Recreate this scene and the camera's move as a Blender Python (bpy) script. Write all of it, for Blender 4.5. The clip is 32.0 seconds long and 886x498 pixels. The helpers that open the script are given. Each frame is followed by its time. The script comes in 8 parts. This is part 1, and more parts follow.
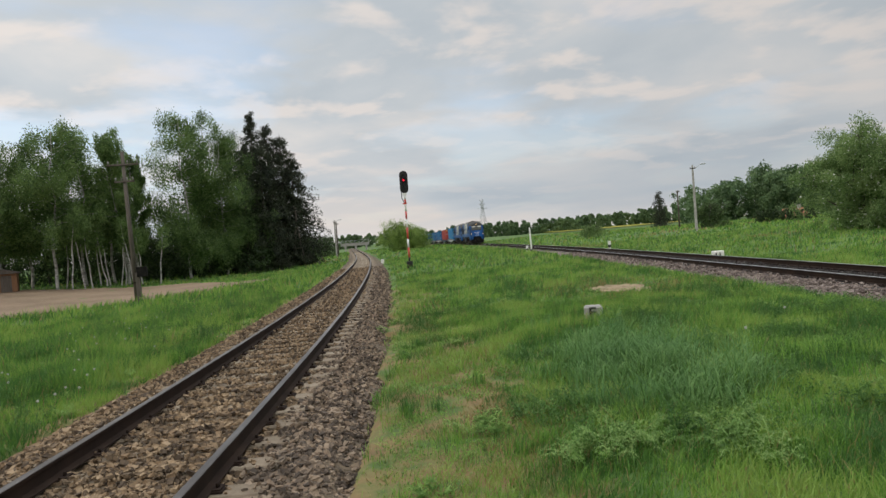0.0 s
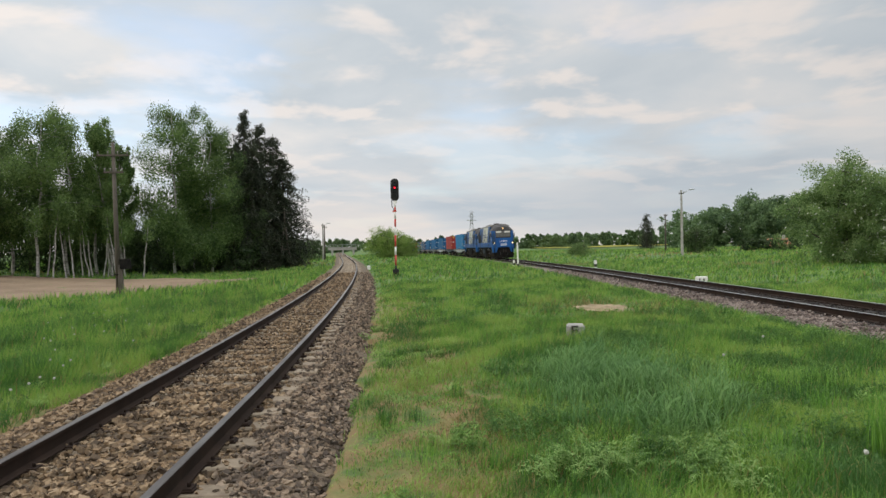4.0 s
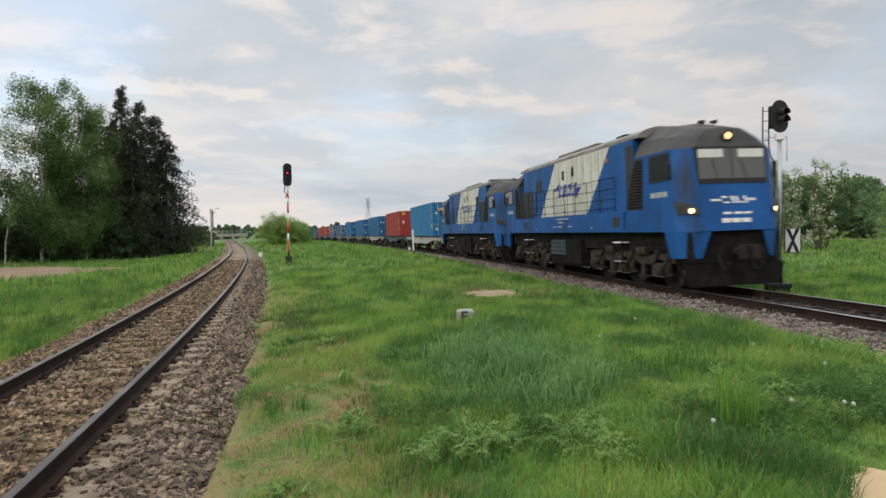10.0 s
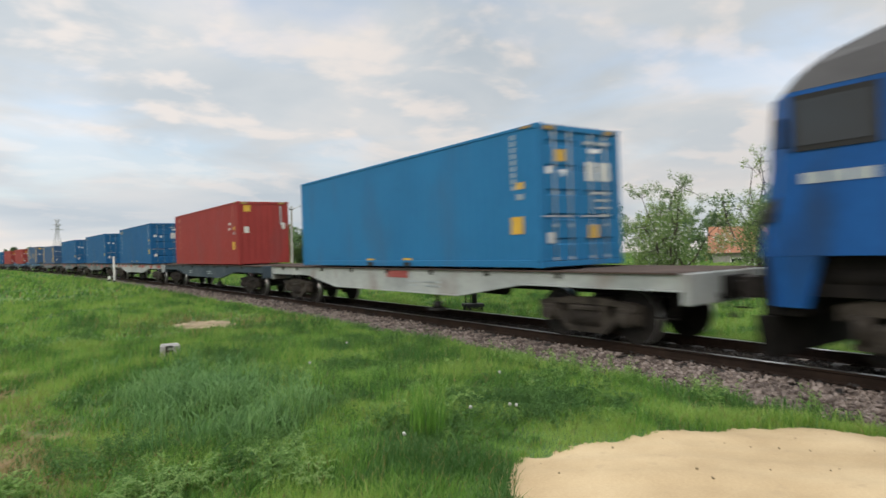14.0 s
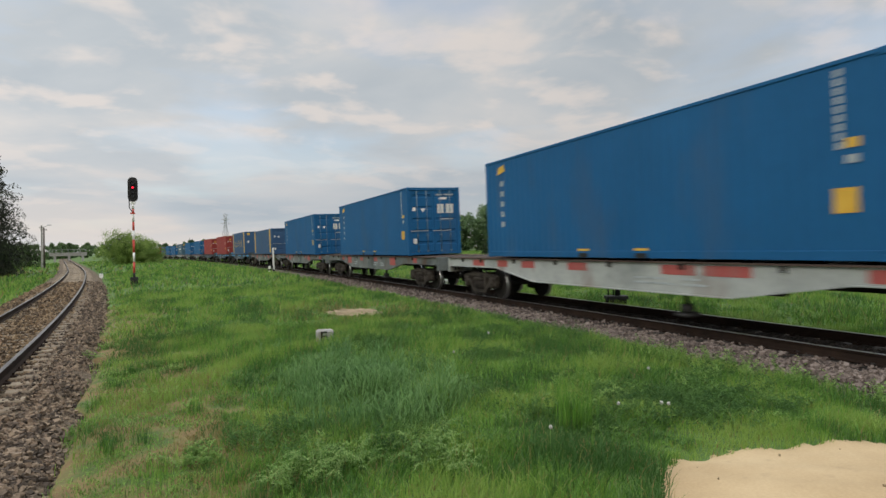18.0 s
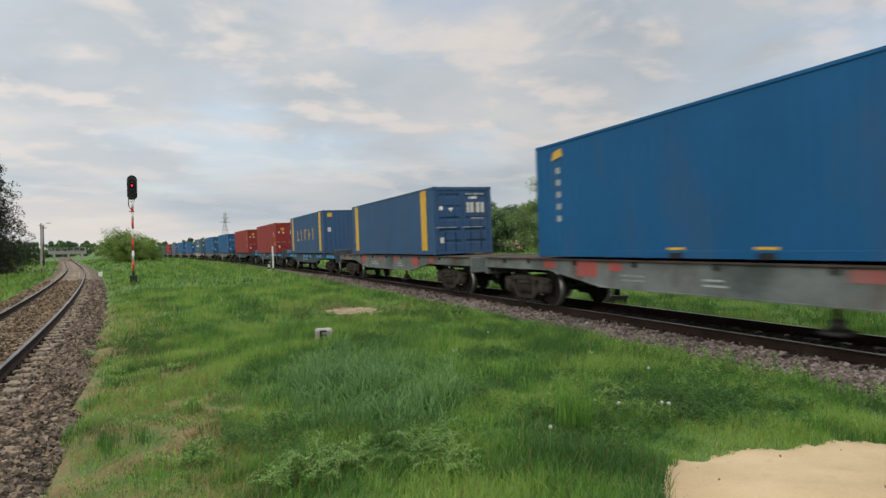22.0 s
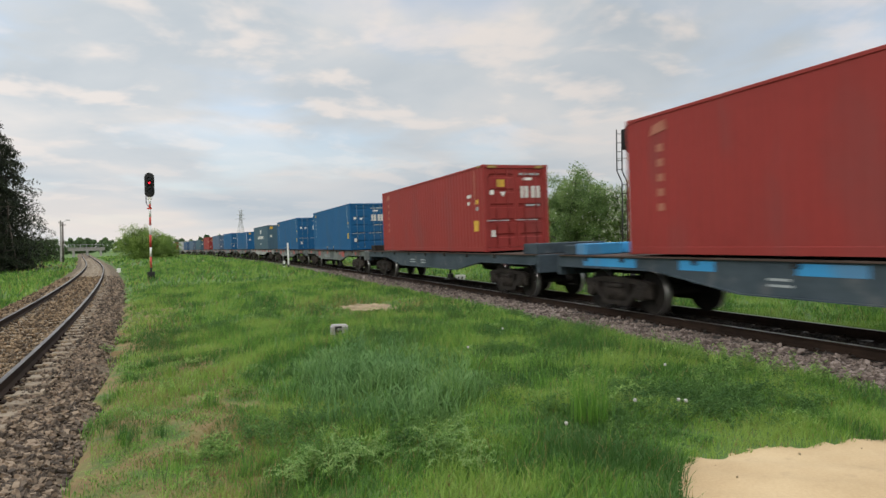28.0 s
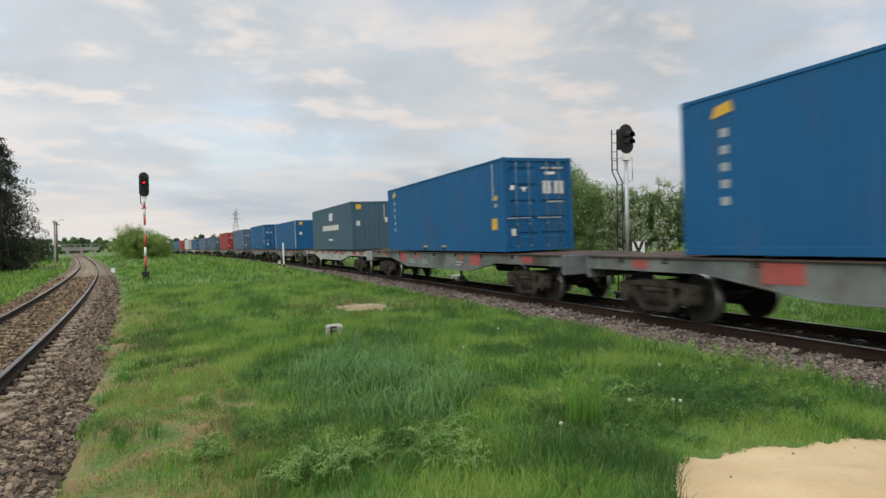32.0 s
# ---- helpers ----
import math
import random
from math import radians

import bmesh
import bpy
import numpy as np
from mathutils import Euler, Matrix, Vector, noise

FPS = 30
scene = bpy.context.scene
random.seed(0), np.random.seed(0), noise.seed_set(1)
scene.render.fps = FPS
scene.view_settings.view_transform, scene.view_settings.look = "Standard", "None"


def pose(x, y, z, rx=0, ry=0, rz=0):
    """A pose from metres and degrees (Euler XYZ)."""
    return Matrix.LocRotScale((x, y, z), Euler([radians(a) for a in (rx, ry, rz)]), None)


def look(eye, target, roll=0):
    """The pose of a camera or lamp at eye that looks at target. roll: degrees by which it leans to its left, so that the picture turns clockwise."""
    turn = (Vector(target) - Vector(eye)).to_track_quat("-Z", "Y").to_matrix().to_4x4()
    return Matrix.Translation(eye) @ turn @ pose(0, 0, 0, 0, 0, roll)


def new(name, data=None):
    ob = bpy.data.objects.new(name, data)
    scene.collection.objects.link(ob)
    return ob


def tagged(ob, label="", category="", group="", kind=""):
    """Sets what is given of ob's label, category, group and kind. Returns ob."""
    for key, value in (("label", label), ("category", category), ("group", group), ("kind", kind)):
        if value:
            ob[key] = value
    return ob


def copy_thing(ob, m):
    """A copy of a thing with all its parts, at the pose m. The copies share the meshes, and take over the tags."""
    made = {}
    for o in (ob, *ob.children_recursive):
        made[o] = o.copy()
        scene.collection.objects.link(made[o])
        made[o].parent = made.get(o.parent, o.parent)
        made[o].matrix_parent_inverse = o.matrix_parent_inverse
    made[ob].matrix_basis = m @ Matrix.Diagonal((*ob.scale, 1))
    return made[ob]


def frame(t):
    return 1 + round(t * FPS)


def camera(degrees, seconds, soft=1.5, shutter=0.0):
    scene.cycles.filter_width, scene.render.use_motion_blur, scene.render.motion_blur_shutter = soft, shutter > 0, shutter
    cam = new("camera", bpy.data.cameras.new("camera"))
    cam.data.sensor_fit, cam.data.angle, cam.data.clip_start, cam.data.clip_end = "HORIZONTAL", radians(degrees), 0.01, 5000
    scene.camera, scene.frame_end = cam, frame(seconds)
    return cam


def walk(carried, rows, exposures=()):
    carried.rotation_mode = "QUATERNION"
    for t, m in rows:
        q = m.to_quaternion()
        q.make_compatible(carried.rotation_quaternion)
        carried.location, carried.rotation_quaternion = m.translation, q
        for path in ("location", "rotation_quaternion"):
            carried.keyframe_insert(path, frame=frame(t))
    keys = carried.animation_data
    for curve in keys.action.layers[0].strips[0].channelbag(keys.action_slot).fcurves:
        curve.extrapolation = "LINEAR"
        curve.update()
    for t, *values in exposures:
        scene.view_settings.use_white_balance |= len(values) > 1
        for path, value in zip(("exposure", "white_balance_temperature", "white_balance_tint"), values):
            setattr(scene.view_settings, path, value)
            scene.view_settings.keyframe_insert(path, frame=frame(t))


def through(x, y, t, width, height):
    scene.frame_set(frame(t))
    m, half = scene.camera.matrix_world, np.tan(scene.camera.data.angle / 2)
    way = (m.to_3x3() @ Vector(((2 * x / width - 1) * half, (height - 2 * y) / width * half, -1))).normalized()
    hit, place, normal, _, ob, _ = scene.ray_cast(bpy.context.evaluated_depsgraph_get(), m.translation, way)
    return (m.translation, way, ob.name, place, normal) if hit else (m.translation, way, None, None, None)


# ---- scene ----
# ---- the camera and its path ----
cam = camera(70.47, 32.0, soft=1.5, shutter=0.55)
EYE = 1.62
PATH = [
    (0.0, pose(-0.165, 0.241, EYE -0.064, 88.99, 4.27, -0.09)),
    (0.5, pose(-0.156, 0.235, EYE -0.070, 88.91, 4.09, -0.19)),
    (1.0, pose(-0.160, 0.232, EYE -0.065, 88.98, 3.62, -0.22)),
    (1.5, pose(-0.163, 0.208, EYE -0.058, 88.94, 3.13, -0.28)),
    (2.0, pose(-0.169, 0.204, EYE -0.059, 88.96, 2.50, -0.36)),
    (2.5, pose(-0.169, 0.225, EYE -0.059, 89.03, 2.05, -0.35)),
    (3.0, pose(-0.167, 0.216, EYE -0.058, 89.10, 1.58, -0.45)),
    (3.5, pose(-0.163, 0.208, EYE -0.051, 89.44, 1.24, -0.77)),
    (5.5, pose(-0.142, 0.202, EYE -0.045, 90.69, 0.48, -3.20)),
    (6.0, pose(-0.134, 0.179, EYE -0.037, 90.79, 0.50, -3.94)),
    (6.5, pose(-0.136, 0.182, EYE -0.039, 90.89, 0.43, -4.68)),
    (7.0, pose(-0.134, 0.175, EYE -0.032, 90.88, 0.46, -5.16)),
    (7.5, pose(-0.125, 0.176, EYE -0.044, 90.83, 0.50, -6.51)),
    (8.0, pose(-0.117, 0.183, EYE -0.047, 90.81, 0.49, -8.13)),
    (8.5, pose(-0.111, 0.173, EYE -0.046, 90.38, 0.57, -8.59)),
    (9.0, pose(-0.102, 0.184, EYE -0.050, 89.83, 0.55, -8.90)),
    (9.5, pose(-0.093, 0.174, EYE -0.054, 89.10, 0.48, -9.37)),
    (10.0, pose(-0.077, 0.144, EYE -0.040, 88.51, 0.69, -10.63)),
    (10.5, pose(-0.052, 0.110, EYE -0.026, 88.43, 0.75, -13.12)),
    (11.0, pose(-0.014, 0.079, EYE -0.017, 88.64, 0.77, -17.61)),
    (11.5, pose(0.011, 0.051, EYE -0.011, 89.19, 0.54, -22.71)),
    (12.0, pose(0.022, 0.048, EYE -0.023, 89.01, 0.57, -24.73)),
    (12.5, pose(0.047, 0.004, EYE -0.013, 88.00, 0.83, -26.90)),
    (13.0, pose(0.067, -0.037, EYE -0.009, 88.71, 0.91, -34.14)),
    (13.5, pose(0.063, -0.059, EYE -0.006, 90.21, 1.63, -36.90)),
    (14.0, pose(0.054, -0.044, EYE -0.012, 90.54, 0.86, -35.41)),
    (14.5, pose(0.031, -0.011, EYE -0.000, 90.18, 0.90, -30.33)),
    (15.0, pose(0.018, 0.014, EYE +0.002, 90.33, 1.19, -26.77)),
    (15.5, pose(0.011, 0.014, EYE -0.006, 90.41, 1.23, -24.97)),
    (17.5, pose(0.000, 0.005, EYE -0.000, 89.78, 1.16, -22.90)),
    (18.0, pose(-0.003, -0.002, EYE -0.001, 89.88, 1.02, -22.93)),
    (18.5, pose(-0.001, -0.002, EYE -0.000, 89.90, 1.00, -22.67)),
    (19.0, pose(0.000, -0.000, EYE +0.000, 89.90, 1.00, -22.60)),
    (19.5, pose(-0.004, 0.000, EYE -0.000, 89.96, 0.91, -22.54)),
    (20.0, pose(-0.002, 0.005, EYE +0.004, 89.96, 0.93, -22.78)),
    (20.5, pose(0.002, 0.012, EYE +0.000, 89.95, 0.91, -22.86)),
    (21.0, pose(0.009, 0.019, EYE -0.004, 89.96, 0.90, -22.92)),
    (21.5, pose(0.011, 0.022, EYE -0.004, 89.81, 0.88, -22.98)),
    (22.0, pose(0.007, 0.026, EYE -0.004, 89.80, 0.87, -22.97)),
    (22.5, pose(0.014, 0.020, EYE -0.002, 89.81, 0.87, -23.03)),
    (23.0, pose(0.008, 0.019, EYE -0.004, 89.81, 0.86, -22.83)),
    (23.5, pose(0.001, 0.018, EYE -0.003, 89.85, 0.79, -22.67)),
    (24.0, pose(0.008, 0.023, EYE -0.003, 89.66, 0.86, -22.52)),
    (24.5, pose(0.013, 0.025, EYE -0.002, 89.61, 0.95, -22.51)),
    (26.5, pose(0.001, 0.026, EYE -0.001, 89.51, 0.85, -22.57)),
    (27.0, pose(0.000, 0.026, EYE +0.001, 89.48, 0.92, -22.31)),
    (27.5, pose(0.002, 0.032, EYE -0.001, 89.54, 0.93, -21.88)),
    (28.0, pose(-0.003, 0.030, EYE -0.007, 89.50, 0.91, -21.68)),
    (28.5, pose(0.001, 0.037, EYE -0.005, 89.33, 0.92, -21.72)),
    (29.0, pose(-0.001, 0.032, EYE -0.004, 89.40, 0.90, -21.80)),
    (29.5, pose(0.009, 0.031, EYE +0.001, 89.31, 0.98, -21.83)),
    (30.0, pose(0.008, 0.024, EYE +0.002, 89.38, 0.93, -21.93)),
    (30.5, pose(0.008, 0.030, EYE -0.003, 89.45, 0.85, -22.04)),
    (31.0, pose(0.008, 0.029, EYE -0.000, 89.42, 0.85, -22.08)),
    (31.5, pose(0.011, 0.035, EYE +0.000, 89.40, 0.95, -22.16)),
    (32.0, pose(0.004, 0.029, EYE -0.002, 89.47, 0.91, -22.08)),
]
walk(cam, PATH, [(0.0, -0.20, 6830, 10), (1.0, -0.13, 6830, 10), (2.0, -0.09, 6830, 10), (3.5, -0.04, 6830, 10), (6.0, 0.00, 6830, 10), (9.0, 0.00, 6830, 10), (10.5, 0.02, 6830, 10), (11.0, 0.06, 6830, 10), (12.0, 0.14, 6830, 10), (13.0, 0.14, 6830, 10), (14.0, 0.10, 6830, 10), (15.5, 0.00, 6830, 10), (18.0, -0.18, 6830, 10), (22.0, -0.14, 6830, 10), (24.5, -0.10, 6830, 10), (28.0, -0.01, 6830, 10), (32.0, -0.01, 6830, 10)])

# ---- sky, sun ----
def build_world():
    world = bpy.data.worlds.new("world")
    scene.world = world
    world.use_nodes = True
    nt = world.node_tree
    nt.nodes.clear()
    N, Lk = nt.nodes.new, nt.links.new
    out, bg = N("ShaderNodeOutputWorld"), N("ShaderNodeBackground")
    Lk(bg.outputs[0], out.inputs[0])
    sky = N("ShaderNodeTexSky")
    sky.sky_type, sky.sun_disc = "NISHITA", False
    sky.sun_elevation, sky.sun_rotation = radians(30), radians(124)
    sky.air_density, sky.dust_density, sky.ozone_density = 1.0, 1.2, 1.5
    scale = N("ShaderNodeVectorMath")
    scale.operation = "SCALE"
    Lk(sky.outputs[0], scale.inputs[0])
    scale.inputs["Scale"].default_value = 0.23
    # a broken layer of cloud: the direction is carried up to a flat layer
    tc, sep = N("ShaderNodeTexCoord"), N("ShaderNodeSeparateXYZ")
    Lk(tc.outputs["Generated"], sep.inputs[0])
    up = N("ShaderNodeMath")
    up.operation = "MAXIMUM"
    Lk(sep.outputs[2], up.inputs[0])
    up.inputs[1].default_value = 0.0
    lift = N("ShaderNodeMath")
    lift.operation = "ADD"
    Lk(up.outputs[0], lift.inputs[0])
    lift.inputs[1].default_value = 0.15
    flat = []
    for k in (0, 1):
        d = N("ShaderNodeMath")
        d.operation = "DIVIDE"
        Lk(sep.outputs[k], d.inputs[0])
        Lk(lift.outputs[0], d.inputs[1])
        flat.append(d)
    comb = N("ShaderNodeCombineXYZ")
    Lk(flat[0].outputs[0], comb.inputs[0])
    Lk(flat[1].outputs[0], comb.inputs[1])

    def noise_at(scale_, detail, rough, dist, off):
        mp = N("ShaderNodeMapping")
        mp.inputs["Location"].default_value = off
        Lk(comb.outputs[0], mp.inputs[0])
        t = N("ShaderNodeTexNoise")
        t.inputs["Scale"].default_value, t.inputs["Detail"].default_value = scale_, detail
        t.inputs["Roughness"].default_value, t.inputs["Distortion"].default_value = rough, dist
        Lk(mp.outputs[0], t.inputs["Vector"])
        return t

    def ramp(src, stops):
        r = N("ShaderNodeValToRGB")
        Lk(src.outputs[0], r.inputs[0])
        els = r.color_ramp.elements
        while len(els) < len(stops):
            els.new(0.5)
        for e, (p, c) in zip(els, stops):
            e.position, e.color = p, (*c, 1) if len(c) == 3 else c
        return r

    def mix(fac, a, b):
        m = N("ShaderNodeMix")
        m.data_type = "RGBA"
        if isinstance(fac, float):
            m.inputs[0].default_value = fac
        else:
            Lk(fac, m.inputs[0])
        for s, v in ((6, a), (7, b)):
            if isinstance(v, tuple):
                m.inputs[s].default_value = (*v, 1)
            else:
                Lk(v, m.inputs[s])
        return m.outputs[2]

    # a grey-blue sheet of uneven thickness with warm-lit edges to its rolls, and thin places that let the blue through
    here, ahead = noise_at(1.75, 5.0, 0.52, 0.25, (3.1, 1.7, 0)), noise_at(1.75, 5.0, 0.52, 0.25, (3.14, 1.56, 0))
    relief = N("ShaderNodeMath")
    relief.operation = "SUBTRACT"
    Lk(here.outputs[0], relief.inputs[0])
    Lk(ahead.outputs[0], relief.inputs[1])
    lit = N("ShaderNodeMapRange")
    lit.interpolation_type = "SMOOTHSTEP"
    lit.inputs["From Min"].default_value, lit.inputs["From Max"].default_value = -0.01, 0.13
    lit.inputs["To Max"].default_value = 0.72
    Lk(relief.outputs[0], lit.inputs["Value"])
    cover = ramp(noise_at(1.1, 5.0, 0.5, 0.3, (7.4, 2.6, 0)), [(0.35, (0.62, 0.62, 0.62)), (0.50, (1, 1, 1))])
    broad = ramp(noise_at(0.95, 6.0, 0.52, 0.3, (2.1, 8.8, 0)), [(0.34, (0.485, 0.555, 0.63)), (0.48, (0.575, 0.63, 0.69)), (0.63, (0.725, 0.725, 0.74))])
    tone = mix(lit.outputs[0], broad.outputs[0], (0.83, 0.775, 0.755))
    clouds = mix(cover.outputs[0], scale.outputs[0], tone)
    # the veil low over the horizon: a warm streak under a blue-grey bank
    veil = ramp(sep, [(0.0, (0, 0, 0)), (1.0, (1, 1, 1))])
    Lk(up.outputs[0], veil.inputs[0])
    els = veil.color_ramp.elements
    els[0].position, els[0].color = 0.02, (0.92, 0.92, 0.92, 1)
    els[1].position, els[1].color = 0.20, (0.0, 0.0, 0.0, 1)
    streak = noise_at(0.55, 3.0, 0.5, 0.2, (1.3, 9.2, 0))
    low = ramp(streak, [(0.38, (0.455, 0.53, 0.615)), (0.50, (0.545, 0.60, 0.665)), (0.62, (0.70, 0.675, 0.675))])
    rim = N("ShaderNodeMapRange")
    rim.interpolation_type = "SMOOTHSTEP"
    rim.inputs["From Min"].default_value, rim.inputs["From Max"].default_value = 0.055, 0.0
    rim.inputs["To Max"].default_value = 0.5
    Lk(up.outputs[0], rim.inputs["Value"])
    final = mix(rim.outputs[0], mix(veil.outputs[0], clouds, low.outputs[0]), (0.84, 0.78, 0.75))
    # overcast: the cloud overhead is thinner and brighter than that near the horizon
    dome = N("ShaderNodeMapRange")
    dome.interpolation_type = "SMOOTHSTEP"
    dome.inputs["From Min"].default_value, dome.inputs["From Max"].default_value = 0.40, 0.95
    dome.inputs["To Min"].default_value, dome.inputs["To Max"].default_value = 1.0, 3.3
    Lk(up.outputs[0], dome.inputs["Value"])
    over = N("ShaderNodeVectorMath")
    over.operation = "SCALE"
    Lk(final, over.inputs[0])
    # brighter on the side of the low sun, greyer away from it
    side, both = N("ShaderNodeMapRange"), N("ShaderNodeMath")
    side.inputs["From Min"].default_value, side.inputs["From Max"].default_value = -0.5, 0.65
    side.inputs["To Min"].default_value, side.inputs["To Max"].default_value = 1.18, 0.93
    Lk(sep.outputs[0], side.inputs["Value"])
    both.operation = "MULTIPLY"
    Lk(dome.outputs[0], both.inputs[0])
    Lk(side.outputs[0], both.inputs[1])
    Lk(both.outputs[0], over.inputs["Scale"])
    Lk(over.outputs[0], bg.inputs[0])
    bg.inputs[1].default_value = 1.0


build_world()
sun = new("sun", bpy.data.lights.new("sun", "SUN"))
sun.data.energy, sun.data.angle, sun.data.color = 1.25, radians(25), (1.0, 0.93, 0.84)
sun.matrix_world = look((0, 0, 0), (0.75, 0.50, -0.52))

# ---- materials ----
def mat(name, colours, scale=8.0, rough=0.7, metal=0.0, bump=0.0, bump_scale=40.0, coords="Object", stretch=(1, 1, 1), island=0.0, dirt=None, each=0.0, spec=0.5, emit=None, gain=1.0):
    """A painted or natural surface: two scales of noise between the given colours, fine relief, and an uneven gloss."""
    m = bpy.data.materials.new(name)
    m.use_nodes = True
    nt = m.node_tree
    N, Lk = nt.nodes.new, nt.links.new
    b = nt.nodes["Principled BSDF"]
    b.inputs["Roughness"].default_value, b.inputs["Metallic"].default_value = rough, metal
    b.inputs["Specular IOR Level"].default_value = spec
    tc, mp = N("ShaderNodeTexCoord"), N("ShaderNodeMapping")
    Lk(tc.outputs[coords], mp.inputs[0])
    mp.inputs["Scale"].default_value = stretch
    big, fine = N("ShaderNodeTexNoise"), N("ShaderNodeTexNoise")
    big.inputs["Scale"].default_value, big.inputs["Detail"].default_value = scale, 5.0
    fine.inputs["Scale"].default_value, fine.inputs["Detail"].default_value = bump_scale, 3.0
    Lk(mp.outputs[0], big.inputs["Vector"])
    Lk(mp.outputs[0], fine.inputs["Vector"])
    add = N("ShaderNodeMath")
    add.operation = "MULTIPLY_ADD"
    Lk(fine.outputs[0], add.inputs[0])
    add.inputs[1].default_value = 0.35
    if gain != 1.0:
        gn = N("ShaderNodeMapRange")
        gn.clamp = False
        gn.inputs["To Min"].default_value, gn.inputs["To Max"].default_value = 0.5 - 0.5 * gain, 0.5 + 0.5 * gain
        Lk(big.outputs[0], gn.inputs["Value"])
        Lk(gn.outputs[0], add.inputs[2])
    else:
        Lk(big.outputs[0], add.inputs[2])
    shift = N("ShaderNodeMath")
    shift.operation = "SUBTRACT"
    Lk(add.outputs[0], shift.inputs[0])
    shift.inputs[1].default_value = 0.175
    fac = shift
    if island or each:
        g = N("ShaderNodeNewGeometry") if island else N("ShaderNodeObjectInfo")
        ma = N("ShaderNodeMath")
        ma.operation = "MULTIPLY_ADD"
        Lk(g.outputs["Random Per Island" if island else "Random"], ma.inputs[0])
        ma.inputs[1].default_value = island or each
        Lk(shift.outputs[0], ma.inputs[2])
        mb = N("ShaderNodeMath")
        mb.operation = "SUBTRACT"
        Lk(ma.outputs[0], mb.inputs[0])
        mb.inputs[1].default_value = (island or each) / 2
        fac = mb
    r = N("ShaderNodeValToRGB")
    Lk(fac.outputs[0], r.inputs[0])
    els = r.color_ramp.elements
    while len(els) < len(colours):
        els.new(0.5)
    for i, (e, c) in enumerate(zip(els, colours)):
        e.position, e.color = 0.28 + 0.44 * i / max(1, len(colours) - 1), (*c, 1)
    col = r.outputs[0]
    if dirt:
        dn, dr, mx = N("ShaderNodeTexNoise"), N("ShaderNodeValToRGB"), N("ShaderNodeMix")
        dn.inputs["Scale"].default_value, dn.inputs["Detail"].default_value = dirt[1], 6.0
        dmp = N("ShaderNodeMapping")
        dmp.inputs["Scale"].default_value = dirt[3] if len(dirt) > 3 else (1, 1, 0.35)
        Lk(tc.outputs[coords], dmp.inputs[0])
        Lk(dmp.outputs[0], dn.inputs["Vector"])
        Lk(dn.outputs[0], dr.inputs[0])
        dr.color_ramp.elements[0].position, dr.color_ramp.elements[1].position = dirt[2], min(1.0, dirt[2] + 0.22)
        mx.data_type = "RGBA"
        Lk(dr.outputs[0], mx.inputs[0])
        Lk(col, mx.inputs[6])
        mx.inputs[7].default_value = (*dirt[0], 1)
        col = mx.outputs[2]
    Lk(col, b.inputs["Base Color"])
    if bump:
        bp = N("ShaderNodeBump")
        bp.inputs["Strength"].default_value, bp.inputs["Distance"].default_value = min(1.0, bump * 20), bump
        Lk(fine.outputs[0], bp.inputs["Height"])
        Lk(bp.outputs[0], b.inputs["Normal"])
    if emit:
        b.inputs["Emission Color"].default_value = (*emit[0], 1)
        b.inputs["Emission Strength"].default_value = emit[1]
    return m


def leaf_mat(name, colours, through=0.35, island=0.7, scale=0.6, gain=1.6):
    """Leaves and blades: each takes its own tone, and some light comes through."""
    m = mat(name, colours, scale=scale, rough=0.6, island=island, bump_scale=3.0, spec=0.35, gain=gain)
    nt = m.node_tree
    b = nt.nodes["Principled BSDF"]
    t, mx = nt.nodes.new("ShaderNodeBsdfTranslucent"), nt.nodes.new("ShaderNodeMixShader")
    nt.links.new(b.inputs["Base Color"].links[0].from_socket, t.inputs[0])
    mx.inputs[0].default_value = through
    nt.links.new(b.outputs[0], mx.inputs[1])
    nt.links.new(t.outputs[0], mx.inputs[2])
    nt.links.new(mx.outputs[0], nt.nodes["Material Output"].inputs[0])
    return m


def glass_mat(name, colour, rough=0.05):
    m = mat(name, [colour, colour], rough=rough, spec=0.35)
    return m


